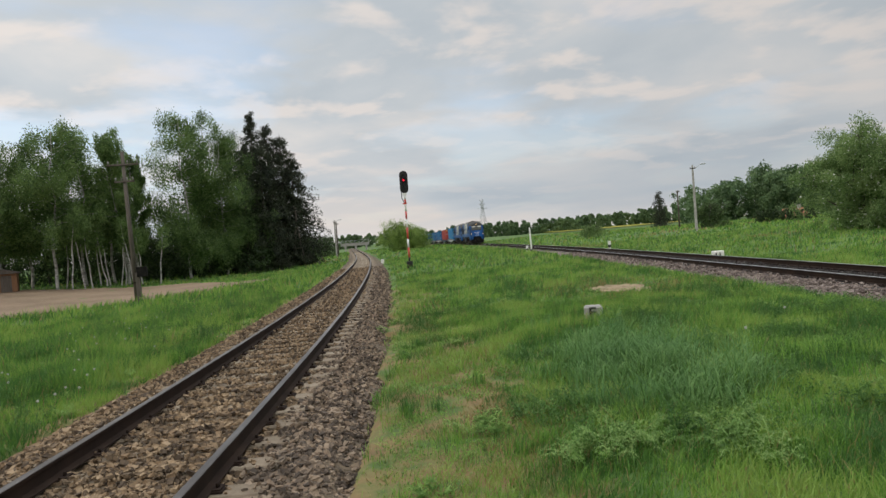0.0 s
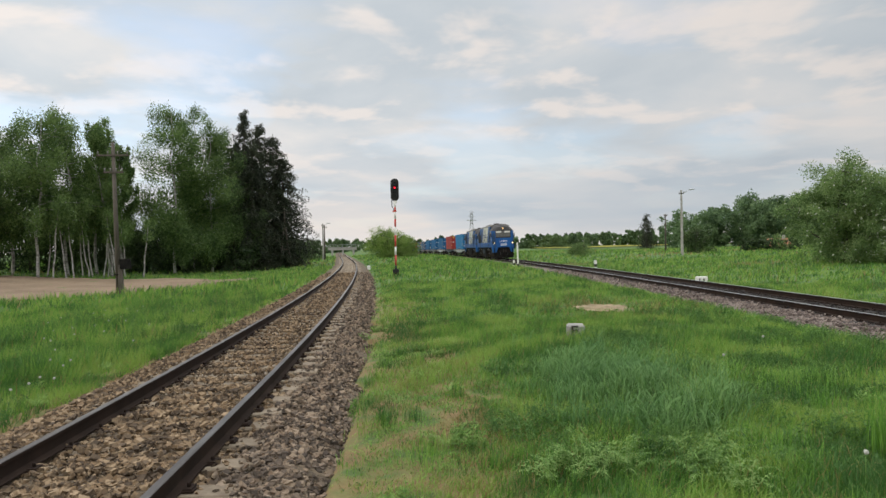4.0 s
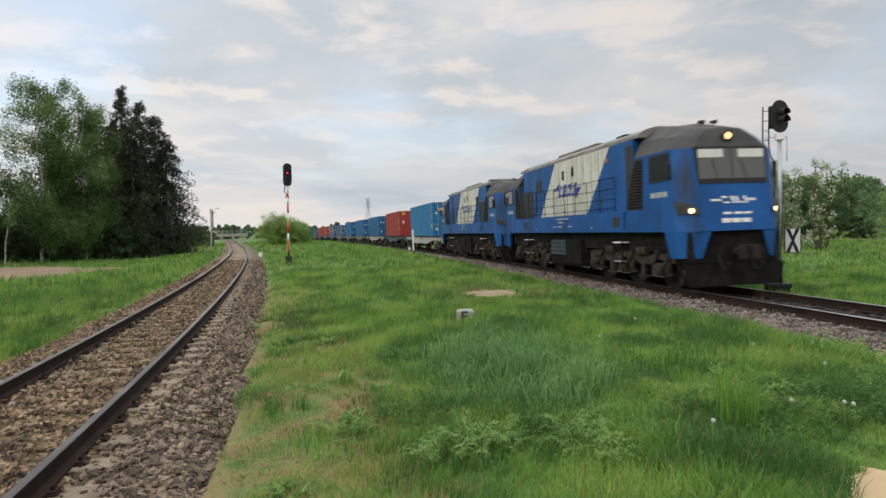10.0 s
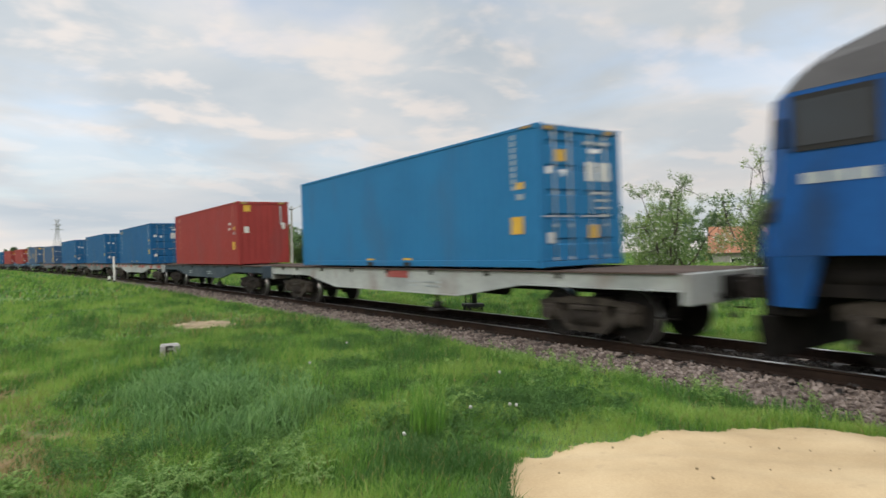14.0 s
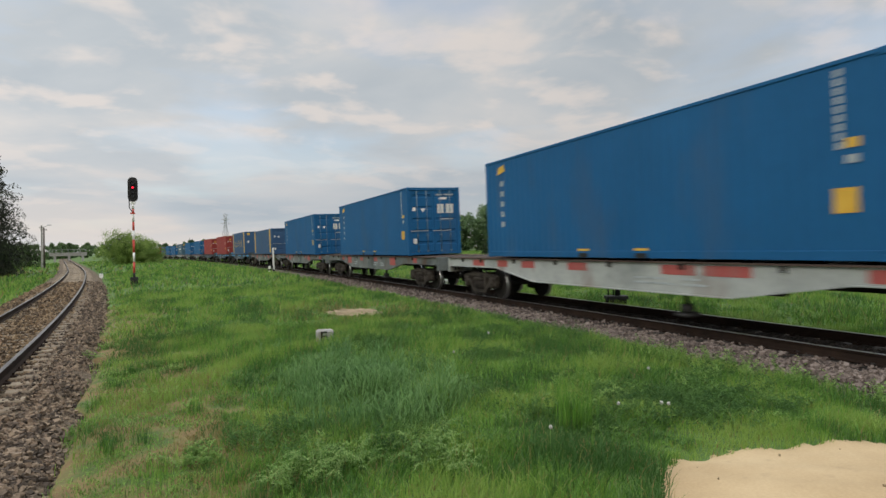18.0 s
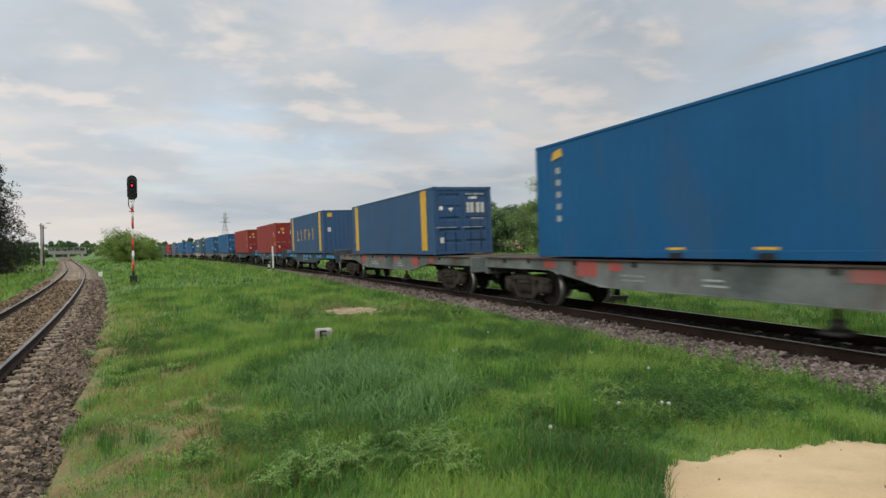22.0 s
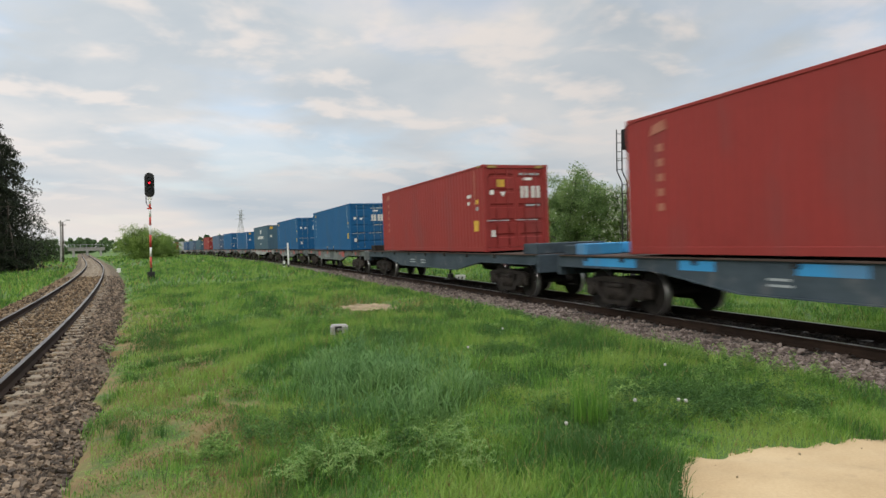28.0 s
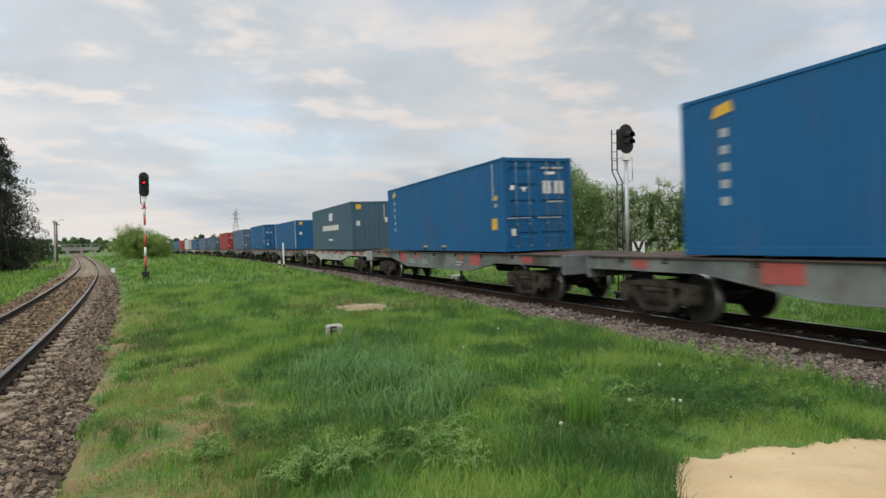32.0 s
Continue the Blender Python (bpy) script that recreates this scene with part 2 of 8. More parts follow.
TURF_MOSS = (0.058, 0.098, 0.020)
GRIME = (0.05, 0.045, 0.04)
RUST = (0.16, 0.075, 0.04)
M = {
    "soil": mat("soil_under_grass", [(0.042, 0.085, 0.017), (0.065, 0.13, 0.024), (0.095, 0.165, 0.034)], 0.5, 0.95, bump=0.03, bump_scale=14, dirt=((0.12, 0.135, 0.045), 0.9, 0.62, (1, 1, 1))),
    "turf": mat("worn_turf_earth", [(0.120, 0.082, 0.033), (0.195, 0.13, 0.054), (0.30, 0.205, 0.092)], 2.2, 0.95, bump=0.02, bump_scale=18, dirt=(TURF_MOSS, 2.2, 0.42, (1, 1, 1))),
    "field": mat("ploughed_soil", [(0.125, 0.085, 0.05), (0.175, 0.122, 0.075), (0.22, 0.155, 0.10)], 0.25, 0.95, bump=0.05, bump_scale=5),
    "crop": mat("yellow_crop", [(0.16, 0.18, 0.02), (0.40, 0.36, 0.02)], 0.05, 0.9, bump=0.02, bump_scale=2),
    "sand": mat("pale_sand", [(0.35, 0.25, 0.135), (0.42, 0.31, 0.175), (0.48, 0.365, 0.215)], 1.3, 0.95, bump=0.012, bump_scale=45, dirt=((0.30, 0.22, 0.13), 5.0, 0.63, (1, 1, 1))),
    "earth": mat("dry_earth", [(0.15, 0.11, 0.06), (0.24, 0.18, 0.105), (0.32, 0.245, 0.15)], 2.0, 0.95, bump=0.02, bump_scale=22, dirt=((0.10, 0.12, 0.04), 3.0, 0.52, (1, 1, 1))),
    "ballast": mat("ballast_bed", [(0.059, 0.043, 0.026), (0.106, 0.078, 0.048), (0.159, 0.118, 0.074)], 9.0, 0.95, bump=0.05, bump_scale=19),
    "ballast_r": mat("ballast_bed_reddish", [(0.085, 0.066, 0.055), (0.145, 0.114, 0.096), (0.22, 0.178, 0.15)], 9.0, 0.95, bump=0.05, bump_scale=19),
    "stone": mat("ballast_stone", [(0.051, 0.033, 0.018), (0.095, 0.064, 0.035), (0.136, 0.093, 0.053), (0.180, 0.115, 0.060), (0.265, 0.190, 0.113)], 3.0, 0.9, bump=0.004, bump_scale=60, island=0.62),
    "stone_grey": mat("ballast_stone_grey", [(0.042, 0.030, 0.020), (0.081, 0.058, 0.040), (0.114, 0.086, 0.060), (0.159, 0.108, 0.069), (0.223, 0.168, 0.116)], 3.0, 0.9, bump=0.004, bump_scale=60, island=0.62),
    "stone_oily": mat("near_black_ballast", [(0.012, 0.010, 0.009), (0.026, 0.022, 0.019), (0.05, 0.042, 0.036)], 3.0, 0.8, bump=0.004, bump_scale=60, island=0.6),
    "tie": mat("creosoted_timber", [(0.012, 0.010, 0.008), (0.026, 0.021, 0.017)], 3.0, 0.85, bump=0.004, bump_scale=30, stretch=(0.5, 4, 4), each=0.3),
    "stone_r": mat("ballast_stone_reddish", [(0.07, 0.053, 0.045), (0.12, 0.092, 0.078), (0.165, 0.13, 0.111), (0.24, 0.195, 0.168)], 3.0, 0.9, bump=0.004, bump_scale=60, island=0.5),
    "stone_one": mat("ballast_stone_single", [(0.042, 0.030, 0.020), (0.081, 0.058, 0.040), (0.114, 0.086, 0.060), (0.159, 0.108, 0.069), (0.223, 0.168, 0.116)], 3.0, 0.9, bump=0.004, bump_scale=60, each=0.75),
    "rail": mat("rusty_rail_side", [(0.016, 0.0105, 0.008), (0.032, 0.020, 0.014)], 3.0, 0.9, 0.0, bump=0.002, bump_scale=60, spec=0.15),
    "rail_top": mat("worn_rail_head", [(0.30, 0.30, 0.305), (0.44, 0.44, 0.45)], 2.0, 0.30, 0.9, stretch=(6, 0.5, 6)),
    "rail_dull": mat("dull_brown_rail_head", [(0.085, 0.074, 0.068), (0.14, 0.128, 0.12), (0.21, 0.20, 0.19)], 2.0, 0.38, 0.85, stretch=(6, 0.5, 6)),
    "tread": mat("bright_wheel_tread", [(0.42, 0.42, 0.42), (0.58, 0.58, 0.58)], 6.0, 0.32, 0.9),
    "bogie_cast": mat("dusty_cast_bogie", [(0.016, 0.013, 0.0105), (0.034, 0.028, 0.022), (0.062, 0.052, 0.042)], 5.0, 0.9, 0.05, bump=0.004, bump_scale=35, spec=0.3, dirt=((0.11, 0.095, 0.078), 6.0, 0.62, (1, 1, 1))),
    "sleeper": mat("concrete_sleeper", [(0.13, 0.10, 0.068), (0.205, 0.163, 0.112), (0.285, 0.235, 0.168)], 4.0, 0.92, bump=0.004, bump_scale=50, each=0.3, dirt=((0.13, 0.09, 0.06), 6.0, 0.55, (1, 1, 1))),
    "concrete": mat("weathered_concrete", [(0.20, 0.195, 0.18), (0.29, 0.28, 0.26), (0.36, 0.35, 0.33)], 5.0, 0.9, bump=0.003, bump_scale=70, dirt=((0.16, 0.15, 0.13), 3.0, 0.60)),
    "white": mat("worn_white_paint", [(0.62, 0.61, 0.58), (0.76, 0.75, 0.72)], 6.0, 0.6, dirt=((0.35, 0.33, 0.29), 5.0, 0.62)),
    "red": mat("signal_red_paint", [(0.42, 0.04, 0.03), (0.55, 0.07, 0.05)], 6.0, 0.55),
    "black": mat("black_paint", [(0.005, 0.005, 0.005), (0.011, 0.0105, 0.010)], 6.0, 0.7),
    "grey_metal": mat("galvanised_steel", [(0.34, 0.35, 0.36), (0.46, 0.47, 0.48)], 7.0, 0.5, 0.5),
    "iron": mat("dark_underframe_iron", [(0.004, 0.0036, 0.0033), (0.0085, 0.0076, 0.007), (0.018, 0.0155, 0.0135)], 3.0, 0.9, 0.0, bump=0.004, bump_scale=30, spec=0.15, dirt=((0.035, 0.028, 0.022), 4.0, 0.62)),
    "iron_dusty": mat("dusty_bogie_iron", [(0.011, 0.0092, 0.008), (0.022, 0.0185, 0.016), (0.038, 0.032, 0.027)], 4.0, 0.9, 0.0, bump=0.004, bump_scale=30, spec=0.2),
    "cab_roof": mat("dark_sooty_cab_roof", [(0.017, 0.016, 0.0155), (0.028, 0.0265, 0.0255), (0.044, 0.041, 0.039)], 1.2, 0.7),
    "wheel": mat("worn_wheel_steel", [(0.010, 0.0088, 0.008), (0.022, 0.019, 0.017)], 5.0, 0.8, 0.0, spec=0.25),
    "lamp_red": mat("lit_red_lens", [(0.5, 0.02, 0.03)] * 2, emit=((1.0, 0.02, 0.05), 2.0)),
    "faded": mat("faded_pale_lettering", [(0.20, 0.25, 0.32), (0.42, 0.45, 0.48)], 9.0, 0.6),
    "lens": mat("dark_lens", [(0.02, 0.02, 0.022)] * 2, rough=0.12),
    "lamp_on": mat("lit_headlamp", [(0.9, 0.8, 0.6)] * 2, emit=((1.0, 0.66, 0.32), 4.0)),
    "lamp_warm": mat("lit_warm_headlamp", [(0.9, 0.6, 0.3)] * 2, emit=((1.0, 0.58, 0.22), 1.8)),
    "wood": mat("weathered_pole_wood", [(0.055, 0.045, 0.036), (0.11, 0.092, 0.075)], 3.0, 0.9, bump=0.006, bump_scale=25, stretch=(6, 6, 0.5)),
    "bark": mat("dark_bark", [(0.035, 0.028, 0.022), (0.075, 0.062, 0.05)], 4.0, 0.95, bump=0.01, bump_scale=18, stretch=(3, 3, 0.8)),
    "birch": mat("white_birch_bark", [(0.07, 0.063, 0.056), (0.30, 0.285, 0.26), (0.42, 0.405, 0.375)], 2.2, 0.85, bump=0.006, bump_scale=20, stretch=(1.2, 1.2, 2.6)),
    "loco_blue": mat("locomotive_blue_paint", [(0.005, 0.055, 0.19), (0.007, 0.073, 0.245), (0.009, 0.088, 0.285)], 0.9, 0.5, bump_scale=9, dirt=((0.016, 0.034, 0.066), 1.3, 0.53, (1, 1, 0.3)), spec=0.22),
    "loco_white": mat("locomotive_cream_paint", [(0.42, 0.42, 0.36), (0.55, 0.55, 0.48), (0.62, 0.62, 0.56)], 1.0, 0.5, bump_scale=9, dirt=((0.17, 0.155, 0.125), 2.4, 0.50, (1, 2.4, 0.13))),
    "loco_roof": mat("sooty_grey_roof", [(0.12, 0.115, 0.102), (0.18, 0.172, 0.155), (0.25, 0.24, 0.215)], 1.2, 0.75, dirt=(GRIME, 1.5, 0.50)),
    "logo_blue": mat("logo_blue_paint", [(0.012, 0.03, 0.22), (0.018, 0.045, 0.30)], 4.0, 0.45),
    "louvre": mat("dark_louvre", [(0.012, 0.012, 0.012), (0.03, 0.03, 0.03)], 5.0, 0.7),
    "glass": glass_mat("dark_window_glass", (0.03, 0.033, 0.036)),
    # the pale grey base stands in for sky reflected in the panes
    "screen": glass_mat("reflection_grey_windscreen_glass", (0.10, 0.10, 0.095), 0.08),
    "blind": mat("pale_sun_blind", [(0.50, 0.49, 0.45), (0.60, 0.59, 0.55)], 3.0, 0.7),
    "yellow": mat("yellow_paint", [(0.52, 0.30, 0.03), (0.64, 0.39, 0.05)], 3.0, 0.6, dirt=((0.28, 0.17, 0.05), 2.5, 0.63)),
    "yellow_worn": mat("worn_yellow_paint", [(0.20, 0.12, 0.04), (0.34, 0.22, 0.06)], 7.0, 0.7, gain=2.0),
    "wagon_grey": mat("worn_grey_wagon_paint", [(0.065, 0.078, 0.076), (0.115, 0.132, 0.128), (0.17, 0.188, 0.18)], 0.8, 0.75, bump_scale=9, spec=0.25, gain=1.5, dirt=((0.085, 0.055, 0.04), 1.3, 0.54, (1, 1, 0.8))),
    "wagon_dark": mat("dark_slate_wagon_paint", [(0.022, 0.034, 0.043), (0.038, 0.055, 0.068), (0.058, 0.078, 0.092)], 0.8, 0.75, bump_scale=9, spec=0.25, dirt=((0.13, 0.135, 0.135), 1.4, 0.60, (1, 1, 1.4))),
    "wagon_pale": mat("pale_grey_wagon_paint", [(0.20, 0.22, 0.21), (0.30, 0.32, 0.305), (0.38, 0.40, 0.38)], 0.8, 0.75, bump_scale=9, dirt=((0.16, 0.11, 0.085), 1.1, 0.58, (1, 1, 0.6))),
    "wagon_blue": mat("bright_blue_wagon_paint", [(0.02, 0.20, 0.42), (0.03, 0.26, 0.52)], 0.8, 0.6, dirt=((0.12, 0.14, 0.16), 0.9, 0.55)),
    "wagon_red": mat("faded_red_wagon_paint", [(0.26, 0.05, 0.045), (0.36, 0.08, 0.07)], 0.8, 0.7, dirt=((0.2, 0.16, 0.14), 1.2, 0.57)),
    "rust_mark": mat("faded_marking", [(0.30, 0.10, 0.06), (0.38, 0.15, 0.10)], 4.0, 0.7),
    "bar_pale": mat("dusty_blue_lock_bar", [(0.06, 0.13, 0.20), (0.12, 0.19, 0.25)], 4.0, 0.6),
    "mark": mat("dull_marking", [(0.26, 0.30, 0.31), (0.36, 0.39, 0.39)], 4.0, 0.7),
    "deck": mat("rusty_deck", [(0.045, 0.032, 0.026), (0.09, 0.063, 0.052)], 1.5, 0.95, bump=0.003, spec=0.15),
    "roof_tile": mat("orange_roof", [(0.20, 0.085, 0.045), (0.29, 0.13, 0.07)], 0.8, 0.9),
    "plank": mat("brown_hut_boards", [(0.13, 0.06, 0.03), (0.22, 0.11, 0.05)], 1.2, 0.85, stretch=(4, 4, 0.4)),
    "grass": leaf_mat("meadow_grass", [(0.050, 0.130, 0.026), (0.080, 0.198, 0.032), (0.120, 0.262, 0.038), (0.168, 0.312, 0.048), (0.24, 0.36, 0.075)], 0.42, 0.40, 0.75, 2.7),
    "grass_blue": leaf_mat("bluish_tall_grass", [(0.062, 0.155, 0.040), (0.10, 0.22, 0.058), (0.155, 0.285, 0.085)], 0.45, 0.5),
    "grass_lime": leaf_mat("bright_lime_grass", [(0.09, 0.23, 0.03), (0.145, 0.31, 0.04), (0.21, 0.37, 0.07)], 0.45, 0.6),
    "grass_dry": leaf_mat("dry_straw_grass", [(0.22, 0.155, 0.065), (0.32, 0.235, 0.105), (0.18, 0.21, 0.05)], 0.3, 0.7),
    "weed": leaf_mat("leafy_weeds", [(0.115, 0.225, 0.05), (0.185, 0.32, 0.075), (0.27, 0.41, 0.12)], 0.4, 0.5, 2.0),
    "frond": leaf_mat("feathery_weeds", [(0.10, 0.20, 0.045), (0.165, 0.29, 0.07), (0.25, 0.38, 0.12)], 0.4, 0.5, 2.0),
    "clover": leaf_mat("low_dark_herbs", [(0.045, 0.115, 0.028), (0.075, 0.17, 0.038), (0.115, 0.23, 0.055)], 0.3, 0.7, 1.5),
    "puff": mat("dandelion_down", [(0.30, 0.31, 0.27), (0.42, 0.42, 0.38)], 20, 0.95),
    "leaf_birch": leaf_mat("birch_leaves", [(0.06, 0.112, 0.033), (0.112, 0.188, 0.052), (0.172, 0.26, 0.08)], 0.45, 0.6),
    "leaf_dark": leaf_mat("dark_leaves", [(0.032, 0.062, 0.019), (0.058, 0.104, 0.030), (0.09, 0.14, 0.044)], 0.4, 0.6),
    # shade under the grove put into the leaf colour; also the hedge's dark green
    "leaf_shade": leaf_mat("hedge_and_shaded_undergrowth_leaves", [(0.016, 0.034, 0.011), (0.03, 0.056, 0.017), (0.05, 0.082, 0.026)], 0.25, 0.6),
    "needle": leaf_mat("spruce_needles", [(0.017, 0.024, 0.014), (0.030, 0.040, 0.021), (0.048, 0.060, 0.030)], 0.28, 0.6),
    "leaf_bush": leaf_mat("hawthorn_leaves", [(0.10, 0.172, 0.056), (0.168, 0.262, 0.085), (0.25, 0.345, 0.135)], 0.55, 0.6),
    "leaf_light": leaf_mat("fresh_willow_leaves", [(0.125, 0.21, 0.045), (0.195, 0.30, 0.065), (0.27, 0.37, 0.10)], 0.55, 0.6),
    "blossom": leaf_mat("white_blossom", [(0.50, 0.50, 0.44), (0.68, 0.68, 0.62)], 0.3, 0.5),
    "leaf_far": leaf_mat("distant_leaves", [(0.066, 0.12, 0.054), (0.112, 0.185, 0.078), (0.158, 0.24, 0.105)], 0.45, 0.7, 0.1),
}


def container_paint(name, c):
    a = tuple(v * 0.90 for v in c)
    b = tuple(v * 1.08 for v in c)
    return mat(name, [a, c, b], 0.55, 0.62, bump_scale=6, dirt=(tuple(0.70 * v + 0.024 for v in c), 1.1, 0.55, (1, 1, 0.3)), spec=0.18)


PAINT = {
    "teal": container_paint("teal_blue_container_paint", (0.018, 0.142, 0.30)),
    "blue": container_paint("blue_container_paint", (0.0085, 0.088, 0.215)),
    "red": container_paint("brick_red_container_paint", (0.248, 0.036, 0.032)),
    "navy": container_paint("faded_navy_container_paint", (0.036, 0.085, 0.17)),
    "grey": container_paint("grey_green_container_paint", (0.05, 0.098, 0.135)),
    "slate": container_paint("slate_blue_container_paint", (0.075, 0.12, 0.19)),
    "pale": container_paint("dirty_white_container_paint", (0.45, 0.46, 0.45)),
}

# ---- building helpers ----
def mesh_of(name, verts, faces, mats, smooth=False, index=None):
    me = bpy.data.meshes.new(name)
    me.from_pydata([tuple(v) for v in verts], [], [tuple(f) for f in faces])
    for m in mats if isinstance(mats, (list, tuple)) else [mats]:
        me.materials.append(m)
    if index is not None:
        me.polygons.foreach_set("material_index", np.asarray(index, dtype=np.int32))
    if smooth:
        me.polygons.foreach_set("use_smooth", np.ones(len(me.polygons), dtype=bool))
    me.update()
    return me


def part(name, bm, material, parent=None, label=""):
    """Links a bmesh, or a finished mesh, as one mesh object under a thing or a part."""
    if isinstance(bm, bmesh.types.BMesh):
        me = bpy.data.meshes.new(name)
        bm.to_mesh(me)
        bm.free()
        me.materials.append(material)
    else:
        me = bm
    ob = new(name, me)
    if parent is not None:
        ob.parent = parent
    if label:
        ob["label"] = label
    return ob


def thing(name, label, category, group="", at=None):
    ob = new(name)
    ob.empty_display_size = 0.3
    if at is not None:
        ob.matrix_world = at
    return tagged(ob, label, category, group)


def box(bm, x0, x1, y0, y1, z0, z1, m=None, bevel=0.0):
    """An axis-aligned block, with its edges cut back where bevel is given."""
    r = bmesh.ops.create_cube(bm, size=1.0, matrix=Matrix.Translation(((x0 + x1) / 2, (y0 + y1) / 2, (z0 + z1) / 2)) @ Matrix.Diagonal((x1 - x0, y1 - y0, z1 - z0, 1)))
    vs = r["verts"]
    if bevel:
        es = list({e for v in vs for e in v.link_edges})
        rb = bmesh.ops.bevel(bm, geom=es, offset=bevel, segments=1, affect="EDGES")
        vs = list({v for f in rb["faces"] for v in f.verts} | {v for v in vs if v.is_valid})
    if m is not None:
        bmesh.ops.transform(bm, matrix=m, verts=vs)
    return bm


def blk(x0, x1, y0, y1, z0, z1, bevel=0.0, m=None):
    return box(bmesh.new(), x0, x1, y0, y1, z0, z1, m, bevel)


def rod(bm, a, b, r0, r1=None, n=8, caps=True):
    """A round bar from a to b."""
    a, b = Vector(a), Vector(b)
    r1 = r0 if r1 is None else r1
    q = (b - a).to_track_quat("Z", "Y").to_matrix()
    rings = []
    for p, r in ((a, r0), (b, r1)):
        rings.append([bm.verts.new(p + q @ Vector((r * math.cos(2 * math.pi * i / n), r * math.sin(2 * math.pi * i / n), 0))) for i in range(n)])
    for i in range(n):
        f = bm.faces.new((rings[0][i], rings[0][(i + 1) % n], rings[1][(i + 1) % n], rings[1][i]))
        f.smooth = True
    if caps:
        bm.faces.new(rings[0][::-1])
        bm.faces.new(rings[1])
    return bm


def pipe(a, b, r0, r1=None, n=8):
    return rod(bmesh.new(), a, b, r0, r1, n)


def prism(bm, outline, axis, lo, hi):
    """An outline of two coordinates pulled along the third axis: 'x', 'y' or 'z'."""
    def at(p, w):
        return {"x": (w, p[0], p[1]), "y": (p[0], w, p[1]), "z": (p[0], p[1], w)}[axis]
    a = [bm.verts.new(at(p, lo)) for p in outline]
    b = [bm.verts.new(at(p, hi)) for p in outline]
    n = len(a)
    for i in range(n):
        bm.faces.new((a[i], a[(i + 1) % n], b[(i + 1) % n], b[i]))
    bm.faces.new(a[::-1])
    bm.faces.new(b)
    bmesh.ops.recalc_face_normals(bm, faces=bm.faces)
    return bm


def slab(outline, axis, lo, hi):
    return prism(bmesh.new(), outline, axis, lo, hi)


def loft(rings, closed=True, ends=True):
    bm = bmesh.new()
    vs = [[bm.verts.new(p) for p in ring] for ring in rings]
    n = len(vs[0])
    for a, b in zip(vs, vs[1:]):
        for i in range(n if closed else n - 1):
            bm.faces.new((a[i], a[(i + 1) % n], b[(i + 1) % n], b[i]))
    if ends:
        bm.faces.new(vs[0][::-1])
        bm.faces.new(vs[-1])
    bmesh.ops.recalc_face_normals(bm, faces=bm.faces)
    return bm


# ---- the lines of the two tracks ----
class Line:
    """A track's centre line by its curvature; s runs away from the camera from the point abreast of it."""

    def __init__(self, x0, turn, nodes, bends, level, sag, lo, hi):
        self.s = np.arange(lo, hi + 0.5, 0.5)
        k = np.interp(self.s, nodes, bends)
        ph = np.concatenate([[0], np.cumsum((k[1:] + k[:-1]) * 0.25)])
        i0 = int(np.argmin(abs(self.s)))
        self.ph = ph - ph[i0] + turn
        dx, dy = -np.sin(self.ph), np.cos(self.ph)
        X = np.concatenate([[0], np.cumsum((dx[1:] + dx[:-1]) * 0.25)])
        Y = np.concatenate([[0], np.cumsum((dy[1:] + dy[:-1]) * 0.25)])
        self.x, self.y = X - X[i0] + x0, Y - Y[i0]
        self.z = level - sag * np.clip(self.s, 0, 250) ** 2

    def at(self, s, off=0.0, up=0.0):
        """The point at s, off metres to the right of one who looks away along the line."""
        x, y, z, ph = (np.interp(s, self.s, v) for v in (self.x, self.y, self.z, self.ph))
        return np.stack([x + off * np.cos(ph), y + off * np.sin(ph), z + up], -1)

    def turn(self, s):
        return float(np.interp(s, self.s, self.ph))

    def x_at(self, y):
        return np.interp(y, self.y, self.x)

    def z_at(self, y):
        return np.interp(y, self.y, self.z)


MAIN = Line(9.90, -0.0199, [-60, 10, 50, 90, 140, 200, 280, 600], [0.000405, 0.000405, 0.000996, 0.000701, 0.000467, 0.0001, 0.0, 0.0], 0.0, 0.9e-5, -60, 520)
SIDE = Line(-2.743, 0.0303, [-60, 0, 25, 50, 75, 110, 200, 400], [0.0, 0.00298, 0.00137, 0.00069, 0.00095, 0.0, 0.0, 0.0], -0.12, 0.0, -40, 330)
CANT = 0.0231


def smooth(u):
    u = np.clip(u, 0, 1)
    return u * u * (3 - 2 * u)


def wave(x, y, f, seed):
    """A cheap smooth unevenness between -1 and 1."""
    a = np.sin(x * f + seed) * np.cos(y * f * 1.13 + 1.7 * seed) + 0.5 * np.sin(x * f * 2.3 - y * f * 1.9 + seed * 3.1) + 0.35 * np.cos(x * f * 4.1 + y * f * 3.7 - seed)
    return a / 1.85


